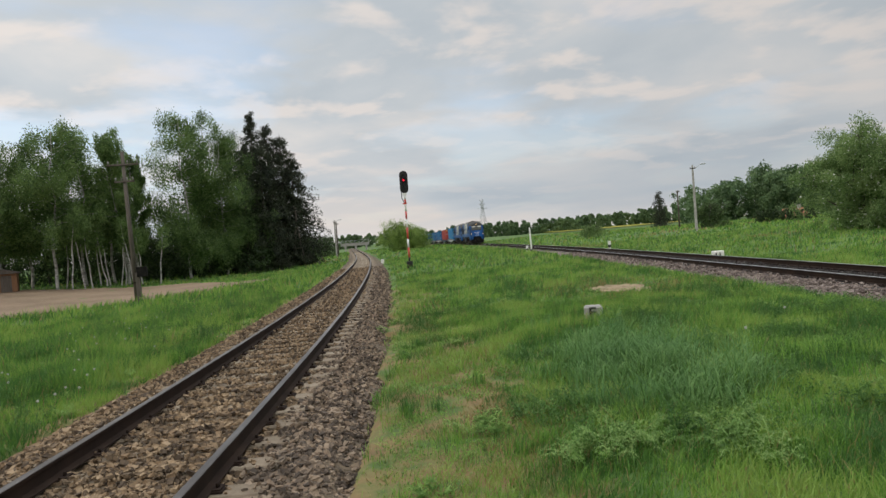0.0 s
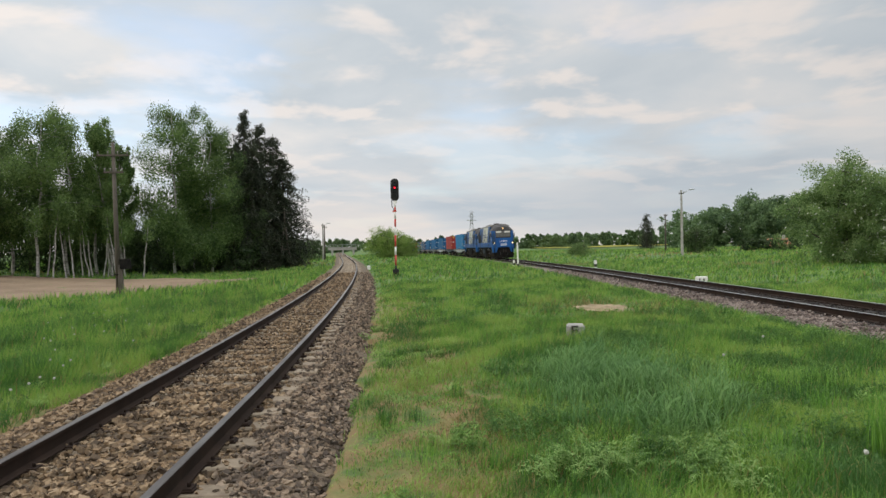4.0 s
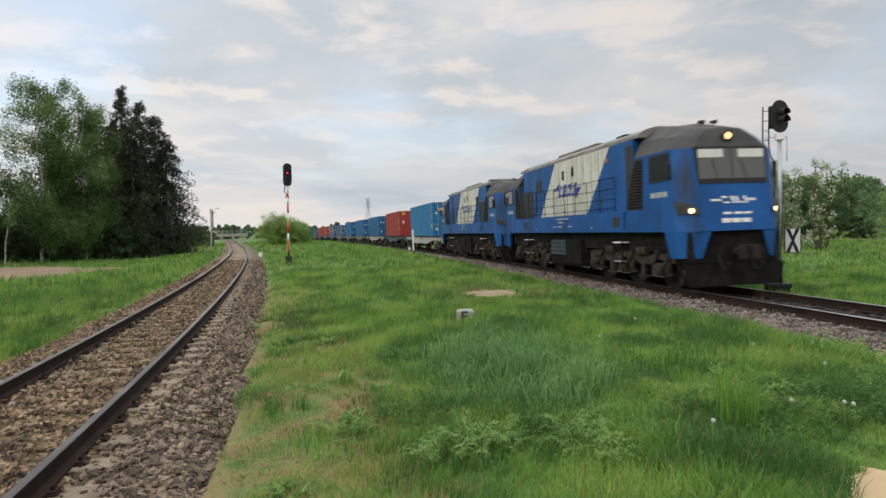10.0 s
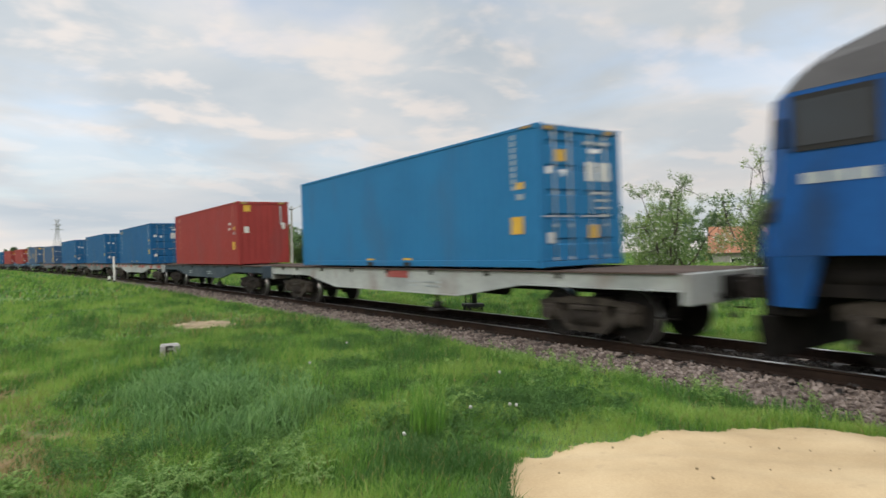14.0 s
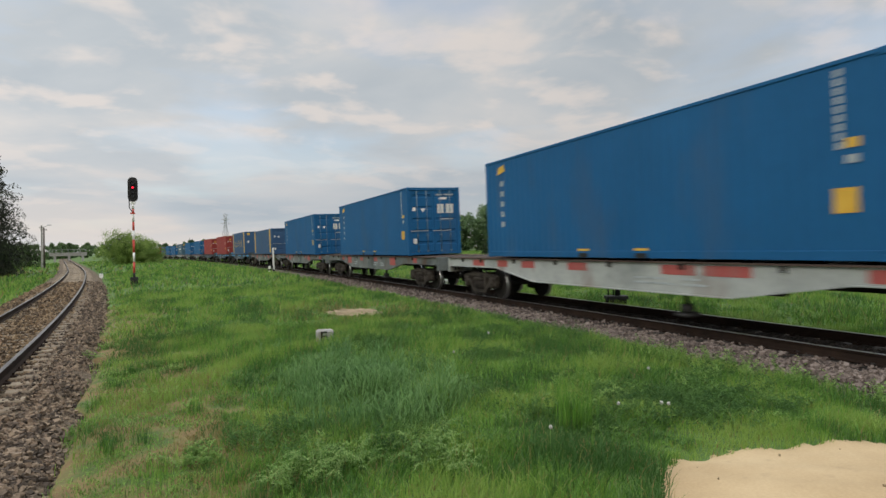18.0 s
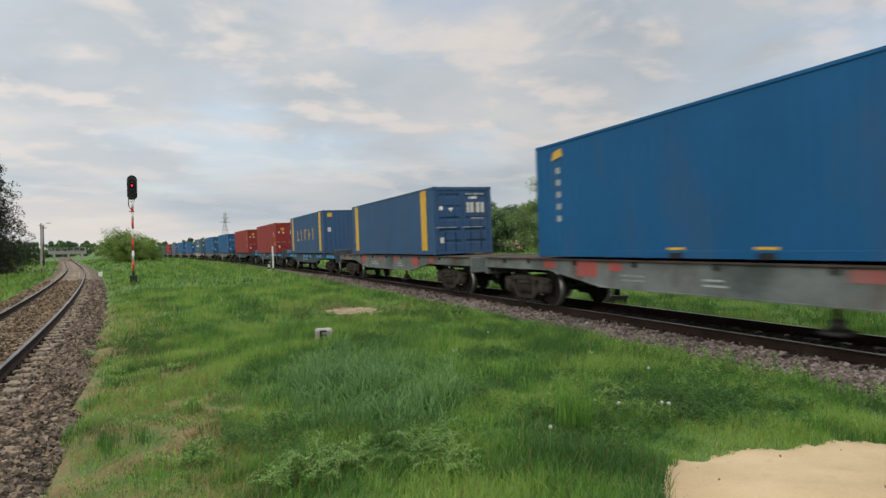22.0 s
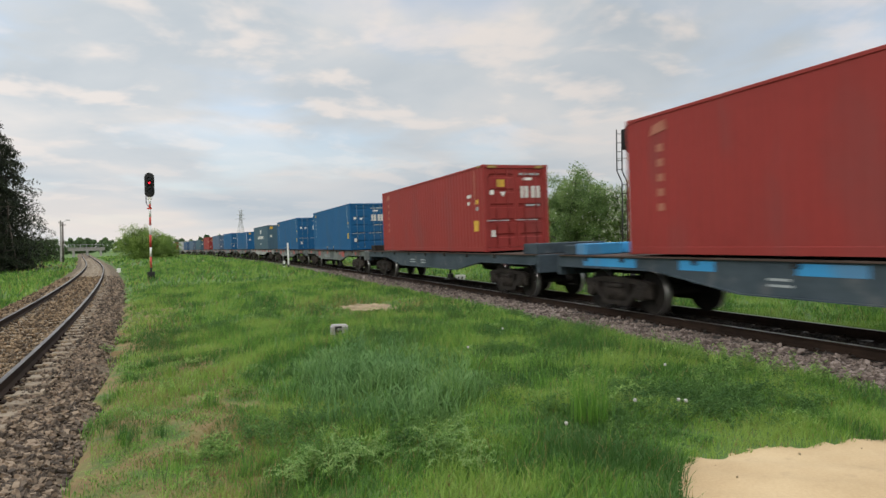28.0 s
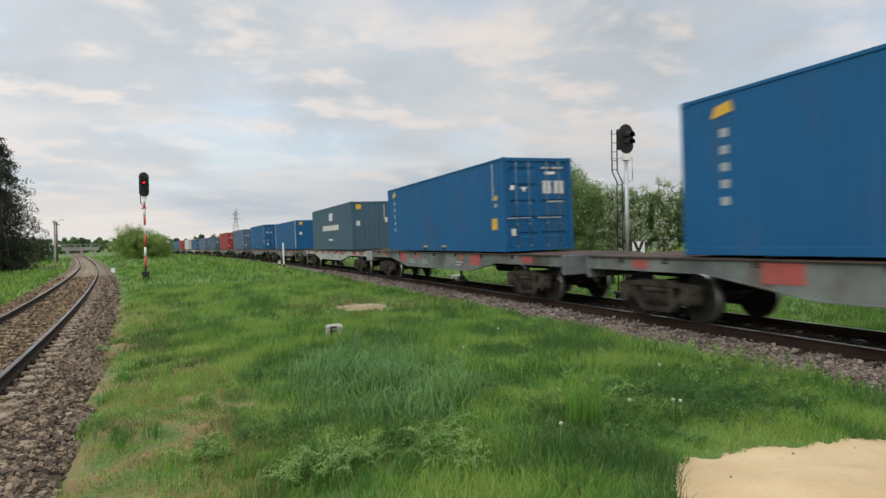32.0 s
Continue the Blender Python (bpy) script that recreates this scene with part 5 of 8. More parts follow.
    tl = part("top_lamp", pipe(p - Vector((0, d * 0.3, 0)), p + Vector((0, d * 0.09, 0)), 0.15, 0.14, 14), M["black"], cb)
    part("lens", pipe(p + Vector((0, d * 0.091, 0)), p + Vector((0, d * 0.105, 0)), 0.085, 0.085, 14), M["lamp_warm"] if lead and d > 0 else M["lens"], tl)
    for x in (-0.18, 0.18):
        part("horn", pipe((x, d * 6.9, 4.50), (x, d * 7.15, 4.46), 0.03, 0.06, 10), M["black"], cb)
    for x, w, z0, z1 in ((-0.62, 0.22, 2.31, 2.37), (-0.38, 0.07, 2.25, 2.43), (-0.30, 0.12, 2.25, 2.29), (-0.14, 0.07, 2.25, 2.43), (-0.02, 0.07, 2.25, 2.43), (0.12, 0.16, 2.25, 2.29), (0.16, 0.16, 2.38, 2.43), (0.34, 0.28, 2.31, 2.36)):
        e = loft([[face(x, z0, q), face(x + w, z0, q), face(x + w + 0.07, z1, q), face(x + 0.07, z1, q)] for q in (0.004, 0.010)])
        part("emblem", e, M["white"], cb, "white emblem shape")
    for x in (-0.44, -0.18, 0.12):
        part("code_bar", plate(x, x + 0.22, 1.97, 2.03, 0.004, 0.006), M["white"], cb)
    for x in (-0.40, -0.12, 0.16):
        part("code_bar", plate(x, x + 0.24, 1.76, 1.87, 0.004, 0.006), M["white"], cb)
    knuckle(loco, d * 8.122, d * 8.77)
    for x in (-0.45, 0.45):
        brake_hose(loco, x, d * 8.122, d)
    part("buffer_beam", blk(-1.25, 1.25, min(d * 7.6, d * 8.12), max(d * 7.6, d * 8.12), 0.74, 1.54, 0.02), M["iron"], loco)
    part("plough", slab([(-1.22, 0.16), (1.22, 0.16), (1.36, 0.735), (-1.36, 0.735)], "y", min(d * 7.95, d * 8.16), max(d * 7.95, d * 8.16)), M["iron"], loco)


def locomotive(lead, vents):
    """vents: the end, +1 front or -1 rear, at which the dark cooling panels stand."""
    lo = thing("diesel_locomotive", "blue and cream diesel locomotive leading the train, headlamps lit" if lead else "blue and cream diesel locomotive, second in the train", "locomotive", "locomotives of the train")
    part("frame_sill", blk(-1.46, 1.46, -4.94, 4.94, 1.56, 2.18, 0.01), M["loco_blue"], lo, "grubby blue lower body band")
    part("underframe", blk(-1.2, 1.2, -7.6, 7.6, 1.02, 1.555), M["iron"], lo)
    HZ = 4.28
    hd = part("engine_hood", blk(-1.28, 1.28, -5.3, 5.3, 2.183, HZ, 0.01), M["loco_blue"], lo, "blue ribbed engine hood")
    roof = [(-1.285, HZ + 0.002), (1.285, HZ + 0.002), (1.27, HZ + 0.10), (1.02, HZ + 0.24), (0.70, HZ + 0.32), (-0.70, HZ + 0.32), (-1.02, HZ + 0.24), (-1.27, HZ + 0.10)]
    part("hood_roof", slab(roof, "y", -5.67, 5.67), M["loco_roof"], hd, "sooty grey hood roof")
    RZ = HZ + 0.322
    part("roof_fan_housing", blk(-0.75, 0.75, -2.2, 1.6, RZ, RZ + 0.10, 0.03), M["loco_roof"], hd)
    part("exhaust", blk(-0.3, 0.3, 2.2, 2.9, RZ, RZ + 0.20, 0.02), M["iron"], hd)
    for y in (-3.4, -4.6, 3.6):
        part("roof_hatch", blk(-0.5, 0.5, y, y + 0.7, RZ, RZ + 0.08, 0.01), M["iron"], hd)
    for sx in (-1, 1):
        def on(y, z, off):
            return (sx * (1.28 + off), y, z)
        quad = [(-3.0, 2.20), (1.9, 2.20), (3.75, HZ - 0.01), (-1.15, HZ - 0.01)]
        cp = part("cream_panel", loft([[on(y, z, q) for y, z in quad] for q in (0.004, 0.010)]), M["loco_white"], hd, "slanted cream side panel")
        for k in range(8):
            y = -1.0 + 0.36 * k
            part("panel_rib", blk(min(sx * 1.291, sx * 1.300), max(sx * 1.291, sx * 1.300), y, y + 0.025, 2.35, 4.2), M["loco_white"], cp)
        def glyph(pts, paint, lift):
            part("emblem", loft([[on(-sx * y, z, q) for y, z in pts] for q in (lift, lift + 0.006)]), paint, hd, "plain emblem shape")
        glyph([(1.38, 3.17), (0.78, 3.17), (0.66, 3.50)], M["logo_blue"], 0.012)
        glyph([(0.84, 2.94), (-0.86, 2.94), (-1.06, 3.38), (0.64, 3.38)], M["logo_blue"], 0.012)
        glyph([(-0.80, 3.19), (-1.46, 3.19), (-0.92, 2.80)], M["logo_blue"], 0.020)
        for y in (0.60, 0.06, -0.48):
            glyph([(y, 3.02), (y - 0.15, 3.02), (y - 0.34, 3.46), (y - 0.19, 3.46)], M["loco_white"], 0.020)
            glyph([(y - 0.20, 3.02), (y - 0.34, 3.02), (y - 0.43, 3.22), (y - 0.29, 3.22)], M["loco_white"], 0.020)
        for q, z in ((0.30, 3.55), (-0.65, 3.62)):
            part("side_vent", blk(min(sx * 1.292, sx * 1.302), max(sx * 1.292, sx * 1.302), -q * sx - 0.1, -q * sx + 0.1, z, z + 0.35), M["iron"], hd)
        for z in (2.32, 2.60, 2.92, 3.26):
            part("handrail", pipe((sx * 1.40, -4.3, z), (sx * 1.40, 4.3, z), 0.012, 0.012, 6), M["iron"], lo)
        for y in np.linspace(-4.3, 4.3, 9):
            part("handrail_post", pipe((sx * 1.40, y, 2.18), (sx * 1.40, y, 3.26), 0.012, 0.012, 6), M["iron"], lo)
        y = -vents * 3.45
        part("sticker", blk(min(sx * 1.295, sx * 1.301), max(sx * 1.295, sx * 1.301), y, y + 0.2, 3.80, 3.93), M["rust_mark"], hd)
        for y in (vents * 3.15 - 0.34,):
            part("side_grille", blk(min(sx * 1.284, sx * 1.296), max(sx * 1.284, sx * 1.296), y, y + 0.68, 3.24, 3.76), M["louvre"], hd)
        part("cooling_panel", blk(min(sx * 1.284, sx * 1.294), max(sx * 1.284, sx * 1.294), min(vents * 3.96, vents * 4.58), max(vents * 3.96, vents * 4.58), 2.22, 3.40), M["louvre"], hd)
        part("cooling_panel", blk(min(sx * 1.284, sx * 1.294), max(sx * 1.284, sx * 1.294), min(vents * 4.62, vents * 5.29), max(vents * 4.62, vents * 5.29), 2.22, 3.40), M["louvre"], hd)
        for z in (2.45, 2.92):
            part("small_window", blk(min(sx * 1.284, sx * 1.294), max(sx * 1.284, sx * 1.294), vents * 3.55 - 0.09, vents * 3.55 + 0.09, z, z + 0.28), M["louvre"], hd)
        part("battery_box", blk(min(sx * 1.362, sx * 1.42), max(sx * 1.362, sx * 1.42), -1.45, 0.05, 0.72, 1.28, 0.01), M["wagon_dark" if lead else "iron"], lo)
        for z in (0.84, 1.0, 1.16):
            part("box_rib", blk(min(sx * 1.421, sx * 1.432), max(sx * 1.421, sx * 1.432), -1.38, -0.02, z, z + 0.03), M["iron_dusty"], lo)
        for y in (2.6, 6.2, -2.7, -6.3):
            part("damper", pipe((sx * 1.20, y, 0.55), (sx * 1.20, y + 0.25, 1.05), 0.06, 0.05, 8), M["iron_dusty"], lo)
        y0, y1 = (4.86, 5.29) if lead else (-4.22, -3.90)
        part("door_panel", blk(min(sx * 1.284, sx * 1.292), max(sx * 1.284, sx * 1.292), y0, y1, 2.25, 4.12), M["louvre"], hd)
        for y in (4.25, -4.80):
            part("foot_recess", blk(min(sx * 1.462, sx * 1.467), max(sx * 1.462, sx * 1.467), y, y + 0.48, 1.72, 2.02), M["louvre"], lo)
            part("step", blk(min(sx * 1.2, sx * 1.48), max(sx * 1.2, sx * 1.48), y - 0.02, y + 0.52, 1.24, 1.27), M["white"], lo)
            part("step", blk(min(sx * 1.2, sx * 1.46), max(sx * 1.2, sx * 1.46), y, y + 0.5, 0.66, 0.69), M["grey_metal"], lo)
            for q in (y - 0.05, y + 0.52):
                part("step_hanger", blk(min(sx * 1.42, sx * 1.45), max(sx * 1.42, sx * 1.45), q, q + 0.03, 0.66, 1.555), M["iron"], lo)
        for y, w, z in ((-0.7, 0.75, 2.05), (0.1, 0.45, 2.05), (-0.5, 0.5, 1.92), (-1.1, 0.3, 1.76), (0.5, 0.35, 1.76), (-0.6, 0.45, 1.76), (-3.2, 0.12, 1.70), (2.6, 0.12, 1.70)):
            part("lettering_bar", blk(min(sx * 1.462, sx * 1.466), max(sx * 1.462, sx * 1.466), y, y + w, z, z + 0.055), M["faded"], lo)
    tank = slab([(-1.3, 0.34), (1.3, 0.34), (1.36, 0.46), (1.36, 1.30), (-1.36, 1.30), (-1.36, 0.46)], "y", -1.6, 1.4)
    part("fuel_tank", tank, M["iron"], lo, "dark ribbed fuel tank")
    for sx in (-1, 1):
        for z in (0.55, 0.78, 1.02):
            part("tank_rib", blk(min(sx * 1.361, sx * 1.375), max(sx * 1.361, sx * 1.375), -1.5, 1.3, z, z + 0.02), M["iron"], lo)
        for y in (-7.3, -3.0, 2.6, 5.8):
            part("air_reservoir", pipe((sx * 1.1, y, 1.28), (sx * 1.1, y + 0.9, 1.28), 0.14, 0.14, 10), M["iron"], lo)
    for d in (1, -1):
        cab(lo, d, lead)
    axles = []
    for y in (4.45, -4.45):
        b, ws = loco_bogie(lo, y)
        axles += ws
    return lo, axles


LOCOS = [locomotive(True, -1), locomotive(False, 1)]
SERIES = [
    ("teal", 1, 1, "", "pale"), ("red", 1, 0, "", "dark"), ("blue", 1, 1, "", "red"), ("blue", 1, 1, "", "grey"), ("blue", 1, 1, "", "grey"),
    ("navy", 0, 1, "stripes", "grey"), ("navy", 1, 0, "name", "blue"), ("red", 1, 1, "", "blue"), ("red", 1, 1, "", "slate"), ("blue", 1, 1, "", "grey"),
    ("blue", 1, 1, "", "grey"), ("grey", 1, 0, "script", "red"), ("blue", 0, 0, "line", "grey"), ("blue", 1, 1, "", "grey"), ("slate", 1, 1, "", "grey"),
    ("red", 1, 1, "", "grey"), ("grey", 0, 0, "", "grey"), ("slate", 0, 1, "", "grey"), ("navy", 0, 1, "", "red"), ("pale", 1, 1, "", "grey"),
    ("red", 1, 1, "", "grey"), ("teal", 1, 1, "", "blue"), ("slate", 1, 0, "", "grey"), ("blue", 1, 1, "", "grey"), ("blue", 1, 1, "", "grey")]
CARS = []
SHIFT = {7: 0.26, 8: 0.22}
for k, (paint, high, door, deco, look_) in enumerate(SERIES):
    wg, axles = flat_wagon(look_, k)
    CARS.append((wg, axles, container(paint, high, door, k, deco)))

# ---- signals, posts, poles ----
def place(ob, x, y, z=None, turn=0.0, tilt=(0.0, 0.0)):
    ob.matrix_world = pose(x, y, float(ground_z(x, y)) if z is None else z, tilt[0], tilt[1], turn)
    return ob


def signal_head(parent, z0, z1, half, lit, lamps, depth=0.16):
    n = 10
    out = []
    for k in range(n + 1):
        a = math.pi * k / n
        out.append((half * math.cos(a), z1 - half + half * math.sin(a)))
    for k in range(n + 1):
        a = math.pi + math.pi * k / n
        out.append((half * math.cos(a), z0 + half + half * math.sin(a)))
    head = part("signal_head", slab(out, "y", -0.02, 0.0), M["black"], parent, "black oval backplate")
    part("lamp_case", blk(-half * 0.7, half * 0.7, 0.002, depth, z0 + half * 0.5, z1 - half * 0.5, 0.03), M["black"], head)
    for k in range(lamps):
        z = z0 + half * 0.9 + (z1 - z0 - 1.8 * half) * (k + 0.5) / lamps
        on = k == lit
        lens = part("lens", pipe((0, -0.035, z), (0, -0.022, z), 0.062 if on else 0.085, 0.062 if on else 0.085, 14), M["lamp_red"] if on else M["lens"], head, "glowing red lens" if on else "")
        hood = bmesh.new()
        for q in range(9):
            a0, a1 = math.radians(-20 + 220 * q / 9), math.radians(-20 + 220 * (q + 1) / 9)
            for r in (0.115,):
                p = [(r * math.cos(a0), -0.024, z + r * math.sin(a0)), (r * math.cos(a1), -0.024, z + r * math.sin(a1))]
                f = [(r * math.cos(a1), -0.30, z + r * math.sin(a1) - 0.02), (r * math.cos(a0), -0.30, z + r * math.sin(a0) - 0.02)]
                hood.faces.new([hood.verts.new(v) for v in p + f])
        part("hood", hood, M["black"], head)
    return head


def left_signal():
    s = thing("signal_post", "red and white banded railway signal post showing red", "railway signal")
    H = 5.95
    bm = bmesh.new()
    part("footing", blk(-0.2, 0.2, -0.2, 0.2, -0.5, -0.05, 0.03), M["iron_dusty"], s)
    part("base_plate", blk(-0.2, 0.2, -0.2, 0.2, -0.049, 0.16, 0.01), M["black"], s)
    z, k = 0.16, 0
    bands = [("black", 0.25), ("red", 0.65), ("white", 0.55), ("red", 0.75), ("white", 0.55), ("red", 0.50), ("white", 0.55), ("red", 0.22), ("white", 0.32)]
    for col, h in bands:
        part("mast_band", pipe((0, 0, z), (0, 0, z + h), 0.062, 0.062, 12), M[col], s, f"{col} painted band")
        z += h
    part("bracket", blk(-0.13, 0.13, -0.06, 0.06, z - 0.05, z + 0.10, 0.01), M["white"], s)
    bm = pipe((-0.20, 0.05, z + 0.3), (-0.20, 0.05, z - 0.25), 0.025, 0.025, 6)
    rod(bm, (-0.20, 0.05, z - 0.25), (-0.05, 0.05, z - 0.5), 0.025, 0.025, 6)
    part("cable_pipe", bm, M["black"], s)
    part("clamp", blk(-0.16, 0.10, -0.07, 0.07, z - 0.62, z - 0.54), M["red"], s)
    signal_head(s, z + 0.08, H + 0.1, 0.27, 2, 4)
    return place(s, -2.38, 41.1, 0.05)


left_signal()


def right_signal():
    s = thing("signal_mast", "grey steel railway signal mast with ladder and black head", "railway signal")
    part("footing", blk(-0.34, 0.24, -0.22, 0.22, -0.45, 0.0, 0.02), M["iron_dusty"], s)
    part("base_plate", blk(-0.38, 0.28, -0.26, 0.26, 0.002, 0.11, 0.01), M["black"], s)
    part("mast_foot", pipe((0, 0, 0.11), (0, 0, 0.70), 0.09, 0.08, 12), M["black"], s)
    part("mast", pipe((0, 0, 0.70), (0, 0, 4.25), 0.064, 0.058, 14), M["grey_metal"], s)
    part("head_bracket", blk(-0.12, 0.12, -0.09, 0.09, 4.22, 4.42, 0.01), M["white"], s)
    for k, x in enumerate((-0.28, -0.12)):
        bm = bmesh.new()
        for a, b in (((x, 0.05, 0.11), (x, 0.05, 3.55)), ((x, 0.05, 3.55), (x - 0.15, 0.05, 3.90)), ((x - 0.15, 0.05, 3.90), (x - 0.15, 0.05, 5.20))):
            rod(bm, a, b, 0.019, 0.019, 6)
        part("ladder_rail", bm, M["black"], s)
    for z in np.arange(0.4, 3.5, 0.28):
        part("ladder_rung", pipe((-0.28, 0.05, z), (-0.12, 0.05, z), 0.011, 0.011, 6), M["black"], s)
    for z in np.arange(3.95, 5.2, 0.28):
        part("ladder_rung", pipe((-0.43, 0.05, z), (-0.27, 0.05, z), 0.011, 0.011, 6), M["black"], s)
    bm = pipe((-0.43, 0.05, 4.30), (0.20, 0.05, 4.30), 0.014, 0.014, 6)
    rod(bm, (0.20, 0.05, 4.30), (0.20, 0.05, 3.6), 0.014, 0.014, 6)
    part("brace", bm, M["grey_metal"], s)
    h = signal_head(s, 4.43, 5.36, 0.275, -1, 2, 0.22)
    h.rotation_euler = (0, 0, radians(28))
    b = part("sign_board", blk(0.10, 0.53, -0.125, -0.110, 0.98, 1.70), M["black"], s, "white board with a black cross")
    part("sign_face", blk(0.125, 0.505, -0.132, -0.126, 1.005, 1.675), M["white"], b)
    for dz in (0, 1):
        z0, z1 = (1.01, 1.35) if dz == 0 else (1.67, 1.33)
        o = [(0.14, z0), (0.24, z0), (0.315, (z0 + z1 * 1.6) / 2.6), (0.39, z0), (0.49, z0), (0.345, z1), (0.285, z1)]
        part("cross_arm", slab(o, "y", -0.139, -0.133), M["black"], b)
    return place(s, 12.78, 16.12, -0.10, -26)


right_signal()


def marker_post(x, y, h, w, bands, label, tilt=(0, 0)):
    p = thing("marker_post", label, "marker post", "posts beside the track")
    z = -0.15
    for col, hh in bands:
        part("band", blk(-w / 2, w / 2, -w / 2, w / 2, z, z + hh - 0.001, 0.004), M[col], p)
        z += hh
    return place(p, x, y, None, 0, tilt)


marker_post(7.10, 51.7, 2.1, 0.12, [("black", 0.50), ("white", 1.75)], "tall thin white post with a black foot", (0, -1.5))
marker_post(6.72, 51.5, 0.6, 0.16, [("white", 0.35), ("black", 0.16), ("white", 0.24)], "short white post with a black band")
marker_post(12.25, 47.0, 0.7, 0.17, [("white", 0.40), ("black", 0.20), ("white", 0.28)], "short white post with a black band")
marker_post(-5.97, 59.9, 0.35, 0.28, [("white", 0.50)], "low white marker post beside the siding")


def kilometre_stone():
    p = thing("kilometre_stone", "low white kilometre stone with dark figures", "marker stone")
    part("stone", blk(-0.26, 0.26, -0.09, 0.09, -0.25, 0.34, 0.025), M["white"], p)
    for x in (-0.12, 0.06):
        part("number_bar", blk(x, x + 0.055, -0.097, -0.091, 0.11, 0.25), M["iron_dusty"], p)
    return place(p, 12.45, 29.1, None, -14)


kilometre_stone()


def cable_stone():
    p = thing("concrete_marker", "weathered concrete marker block half hidden in grass", "marker stone")
    part("block", blk(-0.18, 0.16, -0.13, 0.13, -0.25, 0.14, 0.035), M["concrete"], p)
    part("mark_bar", blk(-0.10, -0.06, -0.147, -0.141, -0.06, 0.12), M["black"], p)
    part("mark_bar", blk(-0.06, 0.03, -0.147, -0.141, 0.09, 0.12), M["black"], p)
    part("mark_bar", blk(-0.06, 0.03, -0.147, -0.141, 0.01, 0.04), M["black"], p)
    return place(p, 2.66, 12.35, -0.10, -8)


cable_stone()


def timber_scrap():
    p = thing("timber_scrap", "dark weathered scrap of timber on the ballast shoulder", "scrap wood")
    part("piece", blk(-0.30, 0.30, -0.06, 0.06, -0.03, 0.05, 0.02), M["wood"], p)
    part("splinter", blk(-0.12, 0.20, 0.03, 0.10, 0.045, 0.085, 0.015), M["wood"], p)
    return place(p, -5.42, 16.8, None, 62)


timber_scrap()


def telegraph_pole(x, y, h, arms, label, tilt, box_=True):
    p = thing("telegraph_pole", label, "utility pole")
    part("pole", pipe((0, 0, -0.3), (0, 0, h), 0.155, 0.10, 12), M["wood"], p)
    for z, w in arms:
        a = part("crossarm", blk(-w / 2, w / 2, -0.16, -0.06, z, z + 0.11, 0.01), M["wood"], p)
        for q in np.linspace(-w / 2 + 0.08, w / 2 - 0.08, 4):
            bm = pipe((q, -0.11, z + 0.11), (q, -0.11, z + 0.22), 0.02, 0.02, 6)
            rod(bm, (q, -0.11, z + 0.18), (q, -0.11, z + 0.30), 0.05, 0.035, 8)
            part("insulator", bm, M["concrete"], a)
    if box_:
        part("stub", blk(0.05, 0.30, -0.22, 0.0, -0.3, 1.7, 0.02), M["wood"], p, "wooden stub bound to the pole's foot")
        part("cable_box", blk(0.18, 0.75, -0.32, -0.04, 1.45, 2.05, 0.02), M["iron"], p)
        part("binding", pipe((0, 0, 1.1), (0, 0, 1.16), 0.24, 0.24, 10), M["iron"], p)
    return place(p, x, y, None, 12, tilt)


telegraph_pole(-18.67, 37.87, 9.0, [(8.15, 1.75), (7.15, 1.1)], "old leaning wooden telegraph pole with two crossarms", (0, -1.2))
telegraph_pole(-19.9, 118.6, 6.6, [(6.1, 0.9)], "distant wooden telegraph pole beside the siding", (0, 0), False)
telegraph_pole(38.8, 103.0, 6.2, [(5.9, 0.7)], "distant slim wooden telegraph pole in a field", (0, 0), False)


def braced_pole():
    """Two legs that lean together and carry one pole."""
    p = thing("telegraph_pole", "dark wooden telegraph pole on two braced legs beside the spruces", "utility pole")
    for sx in (-1, 1):
        part("leg", pipe((sx * 0.75, 0, -0.3), (sx * 0.08, 0, 5.2), 0.12, 0.10, 10), M["wood"], p)
    part("pole", pipe((0, 0, 4.6), (0, 0, 7.6), 0.10, 0.08, 10), M["wood"], p)
    part("tie", blk(-0.45, 0.45, -0.07, 0.07, 2.3, 2.45, 0.01), M["wood"], p)
    part("crossarm", blk(-0.7, 0.7, -0.16, -0.06, 7.0, 7.1, 0.01), M["wood"], p)
    return place(p, 82 * math.sin(radians(-13.0)), 82 * math.cos(radians(-13.0)), None, 10)


braced_pole()


def lamp_post(x, y, h, reach, turn, label):
    p = thing("street_lamp", label, "street lamp")
    part("pole", loft([[(-0.16, -0.13, -0.4), (0.16, -0.13, -0.4), (0.16, 0.13, -0.4), (-0.16, 0.13, -0.4)], [(-0.10, -0.08, h), (0.10, -0.08, h), (0.10, 0.08, h), (-0.10, 0.08, h)]]), M["concrete"], p)
    part("arm", pipe((0, 0, h - 0.5), (reach, 0, h + 0.05), 0.035, 0.03, 8), M["grey_metal"], p)
    part("lantern", blk(reach - 0.1, reach + 0.5, -0.12, 0.12, h - 0.02, h + 0.12, 0.04), M["grey_metal"], p)
    bm = blk(-0.3, 0.3, -0.1, 0.0, h - 0.45, h - 0.37)
    part("wire_bracket", bm, M["iron"], p)
    for q in (-0.25, 0.25):
        part("insulator", pipe((q, -0.05, h - 0.37), (q, -0.05, h - 0.2), 0.05, 0.04, 8), M["concrete"], p)
    return place(p, x, y, None, turn)


lamp_post(29.9, 74.3, 7.75, 0.95, -20, "tall concrete street lamp with a short arm, in a meadow")
lamp_post(-20.6, 121.0, 7.0, 0.9, 0, "distant concrete street lamp beside the siding")


